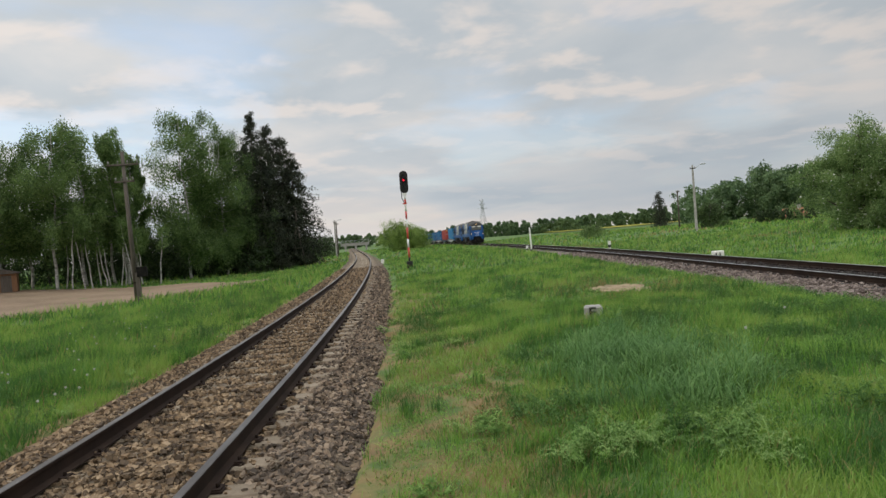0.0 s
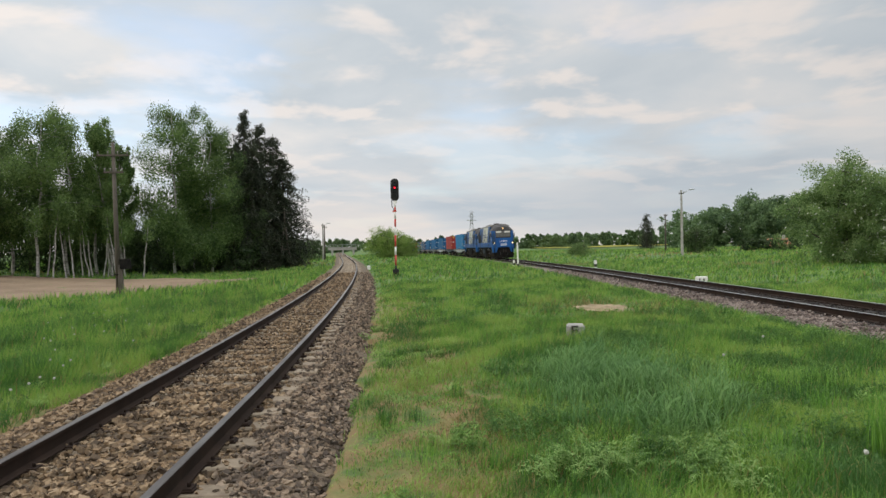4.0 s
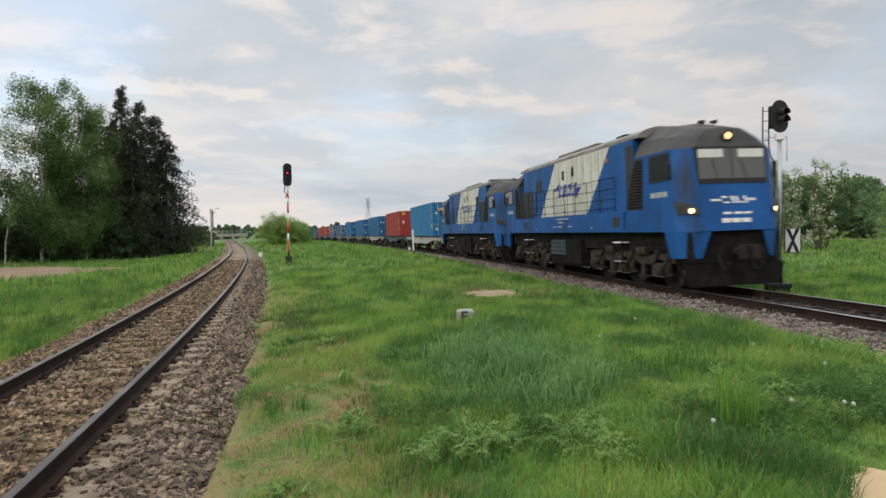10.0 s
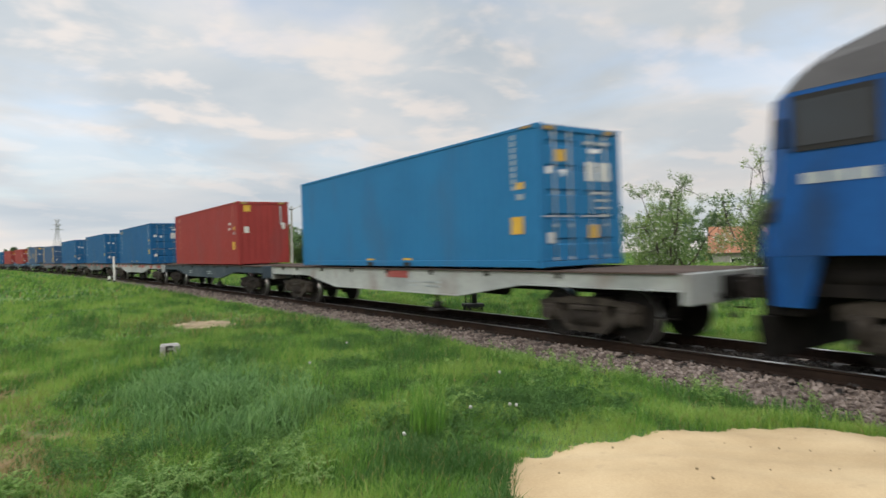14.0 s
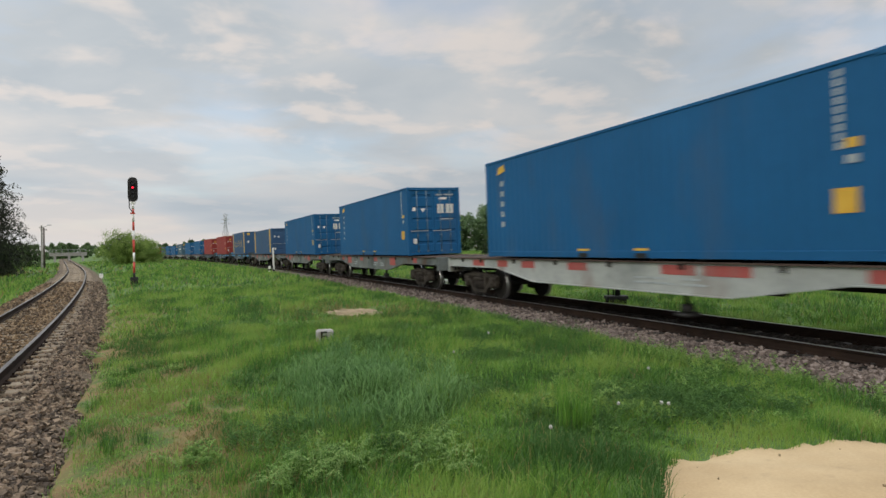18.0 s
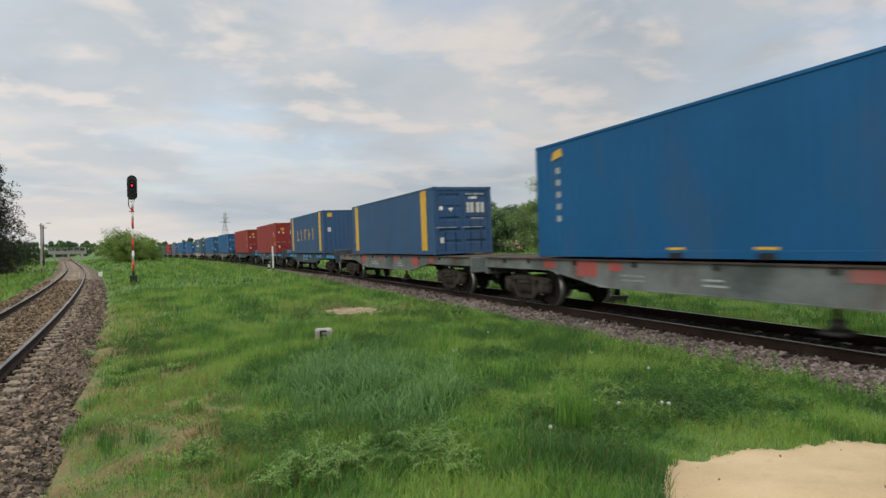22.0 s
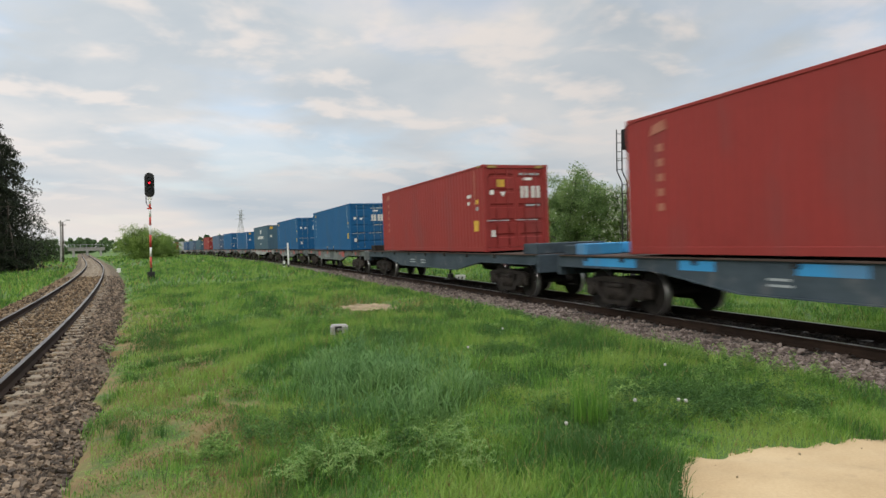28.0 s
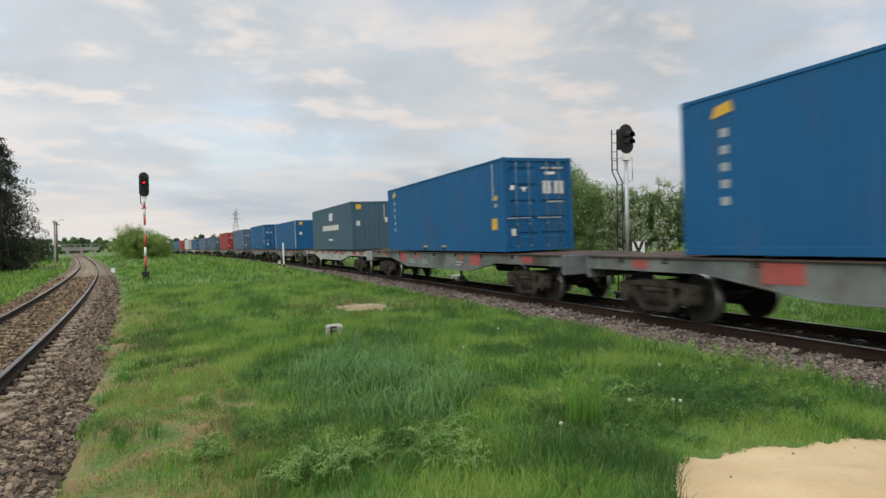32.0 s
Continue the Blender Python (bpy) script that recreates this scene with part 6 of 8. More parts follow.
def pylon(x, y, z, h):
    p = thing("power_pylon", "distant steel lattice power pylon", "pylon")
    w0, w1 = 4.2, 0.9
    def leg(sx, sy, f):
        w = w0 + (w1 - w0) * min(1.0, f / 0.72)
        return Vector((sx * w, sy * w, f * h))
    for sx in (-1, 1):
        for sy in (-1, 1):
            bm = bmesh.new()
            rod(bm, leg(sx, sy, 0), leg(sx, sy, 0.72), 0.16, 0.13, 5)
            rod(bm, leg(sx, sy, 0.72), leg(sx, sy, 1.0), 0.13, 0.10, 5)
            part("leg", bm, M["grey_metal"], p)
    fs = [0.0, 0.2, 0.36, 0.5, 0.62, 0.72, 0.8, 0.88, 0.96]
    for f0, f1 in zip(fs, fs[1:]):
        for (ax, ay), (bx, by) in (((-1, -1), (1, -1)), ((1, -1), (1, 1)), ((1, 1), (-1, 1)), ((-1, 1), (-1, -1))):
            bm = bmesh.new()
            rod(bm, leg(ax, ay, f0), leg(bx, by, f1), 0.10, 0.10, 4)
            rod(bm, leg(bx, by, f0), leg(ax, ay, f1), 0.10, 0.10, 4)
            part("bracing", bm, M["grey_metal"], p)
    for f, w in ((0.74, 5.0), (0.85, 3.6), (0.96, 2.6)):
        bm = pipe((-w, 0, f * h), (w, 0, f * h), 0.16, 0.16, 5)
        rod(bm, (-w, 0, f * h), (0, 0, f * h + 1.3), 0.10, 0.10, 4)
        rod(bm, (w, 0, f * h), (0, 0, f * h + 1.3), 0.10, 0.10, 4)
        part("crossarm", bm, M["grey_metal"], p)
    p.matrix_world = pose(x, y, z, 0, 0, 20)


pylon(40.2, 598.8, 0.5, 35.5)


def parapet():
    p = thing("bridge_parapet", "distant pale concrete bridge parapet beyond the siding", "bridge")
    part("deck_edge", blk(-4.6, 4.6, -0.4, 0.4, 0.0, 0.75, 0.03), M["concrete"], p)
    part("coping", blk(-4.8, 4.8, -0.5, 0.5, 0.752, 0.95, 0.03), M["concrete"], p)
    for x in np.linspace(-4.4, 4.4, 7):
        part("post", blk(x - 0.06, x + 0.06, -0.06, 0.06, 0.951, 1.75), M["grey_metal"], p)
    part("hand_rail", blk(-4.5, 4.5, -0.05, 0.05, 1.751, 1.84), M["grey_metal"], p)
    p.matrix_world = pose(-28.6, 205.0, 1.15, 0, 0, 8)
    for x in (-3.2, 0.2, 3.6):
        part("pier", blk(x - 0.3, x + 0.3, -0.4, 0.4, -1.8, -0.001), M["concrete"], p)


parapet()


def hut():
    p = thing("wooden_hut", "small brown wooden hut under birch trees", "shed")
    part("wall", blk(-1.3, 1.3, -1.0, 1.0, 0.0, 1.6, 0.02), M["plank"], p)
    part("roof", slab([(-1.5, 1.602), (1.5, 1.602), (1.5, 1.68), (0, 2.1), (-1.5, 1.68)], "y", -1.2, 1.2), M["wood"], p)
    part("door", blk(0.1, 0.9, -1.03, -1.002, 0.0, 1.45), M["wood"], p)
    place(p, -39.6, 56.0, None, 30)


hut()


def house(x, y, z, w, turn, label):
    p = thing("house", label, "house")
    part("wall", blk(-w, w, -4, 4, -0.5, 2.6), M["concrete"], p)
    part("roof", slab([(-4.6, 2.602), (4.6, 2.602), (0, 5.4)], "x", -w - 0.5, w + 0.5), M["roof_tile"], p, "orange tiled roof")
    part("chimney", blk(w * 0.4, w * 0.4 + 0.6, -0.3, 0.3, 4.6, 6.1), M["concrete"], p)
    for x_ in (-w * 0.6, 0, w * 0.6):
        wd = part("window", blk(x_ - 0.6, x_ + 0.6, -4.03, -4.002, 0.9, 2.1), M["white"], p)
        part("pane", blk(x_ - 0.5, x_ + 0.5, -4.04, -4.032, 1.0, 2.0), M["glass"], wd)
    p.matrix_world = pose(x, y, z, 0, 0, turn)


house(78.5, 140.0, -3.0, 1.8, -25, "distant house with an orange roof behind a hedge")
house(66.0, 33.5, -1.2, 5.5, -60, "house with an orange roof behind garden bushes")



# ---- trees and bushes ----
RNG = np.random.RandomState(11)


def polar(az, d):
    """The place d metres from the camera, az degrees to the right of straight ahead."""
    return d * math.sin(math.radians(az)), d * math.cos(math.radians(az))


GROVE = 1.35


def grove(az, d):
    """A place in the grove beyond the field."""
    return polar(az + 7.9, d * GROVE)


def leaf_cloud(centres, radii, count, size, rng, flat=0.0, hang=0.0):
    """Small pointed leaves round the given centres, each one pointed."""
    centres, radii = np.asarray(centres, float), np.asarray(radii, float)
    if radii.ndim == 1:
        radii = np.stack([radii] * 3, 1)
    w = (radii.prod(1)) ** (2 / 3)
    pick = rng.choice(len(centres), count, p=w / w.sum())
    d = rng.normal(size=(count, 3))
    d /= np.linalg.norm(d, axis=1)[:, None]
    r = rng.uniform(0.0, 1.0, count) ** 0.45
    c = centres[pick] + d * radii[pick] * (r * rng.uniform(0.7, 1.12, count))[:, None]
    c[:, 2] -= hang * rng.uniform(0, 1, count) ** 2
    a = rng.normal(size=(count, 3))
    a[:, 2] -= hang * 1.5
    a /= np.linalg.norm(a, axis=1)[:, None]
    b = np.cross(a, rng.normal(size=(count, 3)))
    b /= np.linalg.norm(b, axis=1)[:, None] + 1e-9
    s = size * rng.uniform(0.6, 1.3, count)[:, None]
    n = np.cross(a, b)
    V = np.stack([c - a * s * 0.4 + b * s * 0.34, c - a * s * 0.4 - b * s * 0.34, c + a * s * 0.6 + n * s * 0.1], 1).reshape(-1, 3)
    k = np.arange(count) * 3
    F = np.stack([k, k + 1, k + 2], 1)
    return V, F


def branch(bm, a, b, r0, r1, rng, bend=0.08, n=5, seg=4):
    """A limb that wanders a little from a to b."""
    a, b = np.asarray(a, float), np.asarray(b, float)
    ln = np.linalg.norm(b - a)
    pts = [a + (b - a) * k / seg + (rng.normal(0, bend * ln / seg, 3) if 0 < k < seg else 0) for k in range(seg + 1)]
    for k in range(seg):
        rod(bm, pts[k], pts[k + 1], r0 + (r1 - r0) * k / seg, r0 + (r1 - r0) * (k + 1) / seg, n, False)
    return pts


def finish_tree(name, label, category, group, x, y, trunk_bm, bark, V, F, leafmat, blossom=None, z=None):
    t = thing(name, label, category, group)
    t.matrix_world = pose(x, y, float(ground_z(x, y)) - 0.1 if z is None else z)
    part("trunk", trunk_bm, bark, t)
    part("crown", quick_mesh("crown", V, F, leafmat), None, t)
    if blossom is not None:
        part("blossom", quick_mesh("blossom", *blossom, M["blossom"]), None, t, "sprays of small white blossom")
    return t


def birch(x, y, h, spread, seed, count=12000, label="tall birch with a white trunk and drooping green crown", leaf="leaf_birch", low=0.25, lean=0.0):
    rng = np.random.RandomState(seed)
    bm = bmesh.new()
    top = np.array([lean * h + rng.normal(0, 0.2), rng.normal(0, 0.3), h * 0.96])
    stem = branch(bm, (0, 0, -0.1), top, 0.08 + h * 0.0045, 0.02, rng, 0.10, 7, 7)
    stem_faces = len(bm.faces)
    cs, rs = [], []
    for k in range(26):
        f = low + (0.98 - low) * (k + rng.uniform(0, 1)) / 26
        p = stem[0] + (stem[-1] - stem[0]) * f
        wide = spread * (1.15 - 0.85 * ((f - 0.45) / 0.55) ** 2 if f > 0.45 else 0.75 + 0.4 * f)
        an = rng.uniform(0, 2 * math.pi)
        e = p + np.array([math.cos(an) * wide * rng.uniform(0.5, 1.0), math.sin(an) * wide * rng.uniform(0.5, 1.0), rng.uniform(0.2, 1.3)])
        pts = branch(bm, p, e, 0.05 * (1.1 - f) + 0.02, 0.012, rng, 0.15, 5, 3)
        for q in (pts[1], pts[2], pts[3]):
            r = rng.uniform(0.50, 1.05) * (1.2 - 0.5 * f) * spread / 3.0
            cs.append(q + rng.normal(0, 0.25, 3))
            rs.append((r, r, r * rng.uniform(1.0, 1.7)))
    bm.faces.ensure_lookup_table()
    for f in bm.faces[stem_faces:]:
        f.material_index = 1
    V, F = leaf_cloud(cs, rs, int(count * 1.25), 0.175, rng, hang=0.9)
    t = finish_tree("birch_tree", label, "tree", "birch grove beside the field", x, y, bm, M["birch" if leaf == "leaf_birch" else "bark"], V, F, M[leaf])
    t.children[0].data.materials.append(M["bark"])
    return t


for k, (az, d, h, sp) in enumerate([(-45.0, 50, 12.0, 3.0), (-43.0, 52, 11.6, 2.8), (-41.2, 53, 11.4, 2.8), (-39.6, 50, 11.9, 3.0), (-37.6, 52, 12.2, 2.9), (-35.6, 55, 12.4, 2.1), (-34.6, 51, 11.6, 1.7), (-34.0, 54, 10.6, 1.3)]):
    birch(*grove(az, d), h * GROVE - 0.8, sp * GROVE, 20 + k, 18000, low=0.27, lean=RNG.uniform(-0.06, 0.06))
for k, (az, d, h, sp) in enumerate([(-29.9, 55, 14.3, 3.2), (-28.4, 58, 14.8, 3.0), (-27.0, 57, 13.6, 3.0)]):
    birch(*grove(az, d), h * GROVE - 0.8, sp * GROVE, 40 + k, 23000, low=0.13)
for k, (az, d, h, sp) in enumerate([(-26.0, 60, 13.2, 2.8), (-25.2, 58, 11.6, 2.8), (-31.2, 63, 5.2, 1.8), (-37.5, 58, 10.2, 3.4), (-35.0, 60, 9.6, 3.2), (-40.0, 58, 10.0, 3.4), (-42.8, 58, 10.2, 3.4), (-29.6, 61, 9.5, 3.4), (-27.8, 60, 9.0, 3.4), (-33.2, 61, 4.8, 2.0)]):
    birch(*grove(az, d), h * GROVE - 0.6, sp * GROVE, 60 + k, 11000, "dark leafy tree at the edge of the grove", "leaf_dark", 0.08)


def thin_stem(az, d, h, tilt, seed):
    rng = np.random.RandomState(seed)
    bm = bmesh.new()
    pts = branch(bm, (0, 0, -0.1), (tilt * h, rng.normal(0, 0.2), h), 0.075, 0.03, rng, 0.05, 6, 5)
    V, F = leaf_cloud([pts[-1], pts[-2]], [0.8, 0.6], 350, 0.2, rng, hang=0.4)
    return finish_tree("young_birch", "thin young birch with a pale bare stem", "tree", "birch stems at the field's edge", *grove(az, d), bm, M["birch"], V, F, M["leaf_birch"])


for k, az in enumerate((-39.0, -38.6, -37.7, -37.2, -36.6, -36.2, -35.9, -35.2, -34.9, -34.5, -34.2, -33.6, -32.3)):
    thin_stem(az, 49.5 + RNG.uniform(-1, 1.5), RNG.uniform(4.6, 6.6), RNG.uniform(-0.16, 0.16), 80 + k)


def spruce(x, y, h, spread, seed, count=9000, label="tall dark spruce with drooping branches"):
    rng = np.random.RandomState(seed)
    bm = bmesh.new()
    branch(bm, (0, 0, -0.1), (0, 0, h), 0.22, 0.02, rng, 0.01, 8, 6)
    V, F, base = [], [], 0
    z = 1.0
    cs, rs = [], []
    while z < h - 0.2:
        f = z / h
        reach = spread * (1 - f) ** 0.58 * rng.uniform(0.8, 1.15) + 0.15
        for q in range(max(4, int(8 * (1 - f) + 3))):
            an = rng.uniform(0, 2 * math.pi)
            ln = reach * rng.uniform(0.45, 1.2)
            tip = np.array([math.cos(an) * ln, math.sin(an) * ln, z - 0.34 * ln + rng.normal(0, 0.3)])
            if q % 2 == 0:
                rod(bm, (0, 0, z), tip, 0.03, 0.008, 4, False)
            for g in np.arange(0.25, 1.05, 0.15):
                cs.append(np.array([0, 0, z]) * (1 - g) + tip * g)
                rs.append((0.34, 0.34, 0.28))
        z += 0.34
    V, F = leaf_cloud(cs, rs, int(count * 1.5), 0.19, rng, hang=0.6)
    return finish_tree("spruce_tree", label, "tree", "spruces beside the grove", x, y, bm, M["bark"], V, F, M["needle"])


for k, (az, d, h, sp) in enumerate([(-24.2, 61, 15.4, 3.4), (-22.9, 63, 14.6, 3.9), (-21.8, 62, 13.4, 4.0), (-23.6, 59, 12.0, 3.4), (-21.0, 63, 11.4, 4.0), (-24.9, 62, 12.6, 3.2)]):
    spruce(*grove(az, d), h * GROVE - 0.6, sp * GROVE, 100 + k, 17000)


def bush(x, y, w, h, seed, leaf, label, count, size=0.16, flowers=0, sparse=1.0, stems=7, group=""):
    rng = np.random.RandomState(seed)
    bm = bmesh.new()
    cs, rs = [], []
    twigs = []
    for k in range(stems):
        an = 2 * math.pi * k / stems + rng.uniform(-0.3, 0.3)
        rr = rng.uniform(0.15, 0.80)
        top = np.array([math.cos(an) * w * rr, math.sin(an) * w * rr, h * math.sqrt(1 - rr * rr) * rng.uniform(0.84, 1.0)])
        pts = branch(bm, (math.cos(an) * 0.2, math.sin(an) * 0.2, -0.1), top, 0.07, 0.012, rng, 0.14, 5, 5)
        twigs += pts[1:]
        for q in pts[1:]:
            for g in range(3):
                e = q + rng.normal(0, 1, 3) * np.array([w * 0.16, w * 0.16, h * 0.08])
                e[2] = max(e[2], 0.3)
                rod(bm, q, e, 0.018, 0.006, 4, False)
                r = rng.uniform(0.10, 0.24) * w * sparse
                cs.append(e)
                rs.append((r, r, r * 0.9))
        for g in range(3):
            e = top + rng.normal(0, 1, 3) * np.array([0.35, 0.35, 0.1]) + np.array([0, 0, rng.uniform(0.1, 0.5)])
            rod(bm, top, e, 0.012, 0.004, 4, False)
            cs.append(e)
            rs.append((0.16, 0.16, 0.3))
    if sparse >= 0.85:
        for k in range(170):
            u, an, g = rng.uniform(0.04, 0.95), rng.uniform(0, 2 * math.pi), rng.uniform(0.25, 0.96) ** 0.6
            wide = w * math.sqrt(1 - u * u) * g * (1 + 0.12 * math.sin(3 * an + seed))
            r = rng.uniform(0.09, 0.17) * w
            cs.append(np.array([math.cos(an) * wide, math.sin(an) * wide, max(0.25, h * 0.93 * u)]))
            rs.append((r, r, r * 0.9))
        for k in range(120):
            u, an = rng.uniform(0.40, 0.98), rng.uniform(0, 2 * math.pi)
            wide = w * math.sqrt(1 - u * u) * rng.uniform(0.3, 1.0)
            foot = np.array([math.cos(an) * wide, math.sin(an) * wide, h * 0.9 * u])
            tip = foot + np.array([math.cos(an) * 0.1, math.sin(an) * 0.1, rng.uniform(0.3, 0.8)])
            near = min(twigs, key=lambda q: float(np.sum((q - foot) ** 2)))
            rod(bm, near, tip, 0.012, 0.004, 4, False)
            cs.append((foot + tip) / 2)
            rs.append((0.11, 0.11, 0.42))
    V, F = leaf_cloud(cs, rs, int(count * 2.4), size * 0.54, rng)
    bl = leaf_cloud(cs, rs, flowers, size * 0.75, rng) if flowers else None
    if bl is not None:
        bl[0][:, 2] += 0.08
    return finish_tree("bush", label, "bush", group, x, y, bm, M["bark"], V, F, M[leaf], bl)


HEDGE = "bushes beyond the main line"
bush(27.9, 41.6, 4.3, 6.7, 200, "leaf_bush", "broad hawthorn bush with fresh green leaves", 36000, 0.21, 900, 1.0, 12, HEDGE)
bush(29.6, 37.6, 2.4, 5.8, 201, "leaf_bush", "hawthorn bush in white blossom", 8000, 0.18, 4200, 0.85, 8, HEDGE)
bush(30.6, 34.6, 1.8, 5.4, 202, "leaf_light", "sparse young tree with pale blossom", 1300, 0.16, 900, 0.7, 6, HEDGE)
bush(28.2, 25.2, 2.6, 4.7, 203, "leaf_bush", "rounded green garden bush", 7000, 0.18, 200, 1.0, 8, HEDGE)
bush(28.6, 19.6, 2.9, 5.2, 204, "leaf_bush", "apple tree with a few white blossoms", 5200, 0.18, 1000, 0.8, 8, HEDGE)
bush(29.5, 15.6, 1.8, 6.2, 205, "leaf_light", "thin tree with sparse new leaves", 900, 0.15, 300, 0.6, 6, HEDGE)
bush(27.0, 13.2, 2.4, 4.4, 206, "leaf_bush", "dense green garden bush", 6000, 0.17, 200, 1.0, 8, HEDGE)
bush(31.5, 22.4, 2.2, 4.2, 207, "leaf_light", "light green garden bush", 4500, 0.17, 300, 0.9, 7, HEDGE)
bush(33.5, 29.5, 2.6, 4.6, 208, "leaf_light", "light green bush behind a meadow", 5500, 0.18, 300, 0.9, 7, HEDGE)
bush(35.3, 82.9, 2.4, 3.3, 209, "leaf_dark", "rounded dark bush beside a lamp post", 5000, 0.24, 0, 1.0, 7, HEDGE)
bush(23.0, 97.0, 2.4, 1.9, 210, "leaf_bush", "low bush on the far bank", 2500, 0.26, 0, 1.0, 6, HEDGE)
bush(-7.6, 110.0, 4.2, 4.9, 211, "leaf_light", "fresh light green willow thicket between the tracks", 16000, 0.26, 0, 1.0, 12, "thickets along the siding")
bush(-4.8, 114.0, 3.0, 3.8, 212, "leaf_light", "light green willow bush between the tracks", 8000, 0.26, 0, 1.0, 8, "thickets along the siding")
bush(-24.7, 128.0, 4.0, 4.6, 213, "leaf_dark", "rounded dark green thicket beside the siding", 7000, 0.28, 0, 1.0, 10, "thickets along the siding")
bush(-29.5, 132.0, 3.4, 4.2, 214, "leaf_dark", "dark thicket beyond the grove", 5000, 0.28, 0, 1.0, 8, "thickets along the siding")
spruce(52.5, 151.2, 9.0, 2.9, 215, 5000, "lone dark spruce at a field's edge")


def wood(name, label, spots, per, size, leaf, rng, crown):
    """A far wood: many crowns of small leaves, and stems under them."""
    cs, rs = [], []
    for x, y, h in spots:
        z = float(ground_z(x, y))
        for k in range(crown):
            f = rng.uniform(0.0, 1.0)
            w = h * 0.34 * (1.0 if f < 0.6 else 1.25 - 0.95 * (f - 0.35))
            an = rng.uniform(0, 2 * math.pi)
            cs.append((x + math.cos(an) * w * rng.uniform(0, 1), y + math.sin(an) * w * rng.uniform(0, 1), z + f * h * 0.93))
            r = h * rng.uniform(0.07, 0.15)
            rs.append((r, r, r))
    V, F = leaf_cloud(cs, rs, per * len(spots), size, rng)
    return tagged(new(name, quick_mesh(name, V, F, M[leaf])), label, "trees", kind="stuff")


rg = np.random.RandomState(31)
spots = []
for k in range(150):
    az = rg.uniform(21.0, 46.0)
    d = rg.uniform(175, 215)
    hh = 9.5 + 3.5 * smooth((az - 21.0) / 8) + rg.normal(0, 0.9)
    spots.append((*polar(az, d), hh))
wood("far_wood", "dark deciduous wood on a low rise beyond the meadow", spots, 800, 0.68, "leaf_far", rg, 14)
spots = [(*polar(rg.uniform(3.0, 22.0), rg.uniform(285, 340)), rg.uniform(4.0, 7.5)) for k in range(190)]
wood("far_tree_line", "distant mixed tree line behind fields", spots, 330, 1.2, "leaf_far", rg, 8)
spots = [(*polar(rg.uniform(-26.0, 3.5), rg.uniform(330, 420)), rg.uniform(5.0, 8.0)) for k in range(240)]
wood("far_tree_belt", "distant belt of trees on the horizon", spots, 260, 1.4, "leaf_far", rg, 7)
spots = [(*polar(rg.uniform(44.0, 78.0), rg.uniform(75, 140)), rg.uniform(5.0, 8.5)) for k in range(60)]
wood("garden_trees", "garden trees and hedges behind the bushes", spots, 500, 0.36, "leaf_far", rg, 12)
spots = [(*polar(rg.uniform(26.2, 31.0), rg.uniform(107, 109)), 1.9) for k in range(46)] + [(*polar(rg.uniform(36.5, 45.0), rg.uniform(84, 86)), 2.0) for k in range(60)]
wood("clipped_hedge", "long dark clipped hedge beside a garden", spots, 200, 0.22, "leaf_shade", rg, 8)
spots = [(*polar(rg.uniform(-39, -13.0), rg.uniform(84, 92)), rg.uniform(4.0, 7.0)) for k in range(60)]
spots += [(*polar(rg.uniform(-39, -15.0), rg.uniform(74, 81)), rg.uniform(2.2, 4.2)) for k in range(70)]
# the shadow at the grove's foot is painted in by these darker leaves
wood("undergrowth", "undergrowth beneath the grove, its shade put into the leaf colour", spots, 380, 0.24, "leaf_shade", rg, 10)


# ---- grass, weeds, ballast stones ----
def bare(x, y):
    """Where no grass grows: the beds of the tracks, sand, earth and the ploughed field."""
    jag = 0.16 * wave(x, y, 3.1, 2.0) + 0.10 * wave(x, y, 9.0, 1.0)
    dl, dr = x - SIDE.x_at(y), x - MAIN.x_at(y)
    on_bed = ((dl > -1.86 + jag) & (dl < 1.92 + jag)) | ((dr > -2.10 + jag) & (dr < 1.75 + jag))
    return on_bed | in_sand(SAND_AT[0] + (x - SAND_AT[0]) * 1.02, SAND_AT[1] + (y - SAND_AT[1]) * 1.02) | in_dirt(x, y) | in_field(x, y)


def surface(x, y):
    """The ground, or the foot of a ballast bed where that lies over it."""
    dl, dr = abs(x - SIDE.x_at(y)), abs(x - MAIN.x_at(y))
    a = SIDE.z_at(y) - 0.23 - 0.29 * np.clip((dl - 1.62) / 0.63, 0, 1) - 9.0 * (dl > 2.25)
    b = MAIN.z_at(y) - 0.23 - 0.22 * np.clip((dr - 1.5) / 0.90, 0, 1) - 9.0 * (dr > 2.4)
    return np.maximum(ground_z(x, y), np.maximum(a, b))


def scatter(rng, n, r0, r1, a0=-46.0, a1=78.0):
    r = np.sqrt(rng.uniform(r0 * r0, r1 * r1, n))
    a = np.radians(rng.uniform(a0, a1, n))
    x, y = r * np.sin(a), r * np.cos(a)
    k = ~bare(x, y)
    return x[k], y[k], r[k]


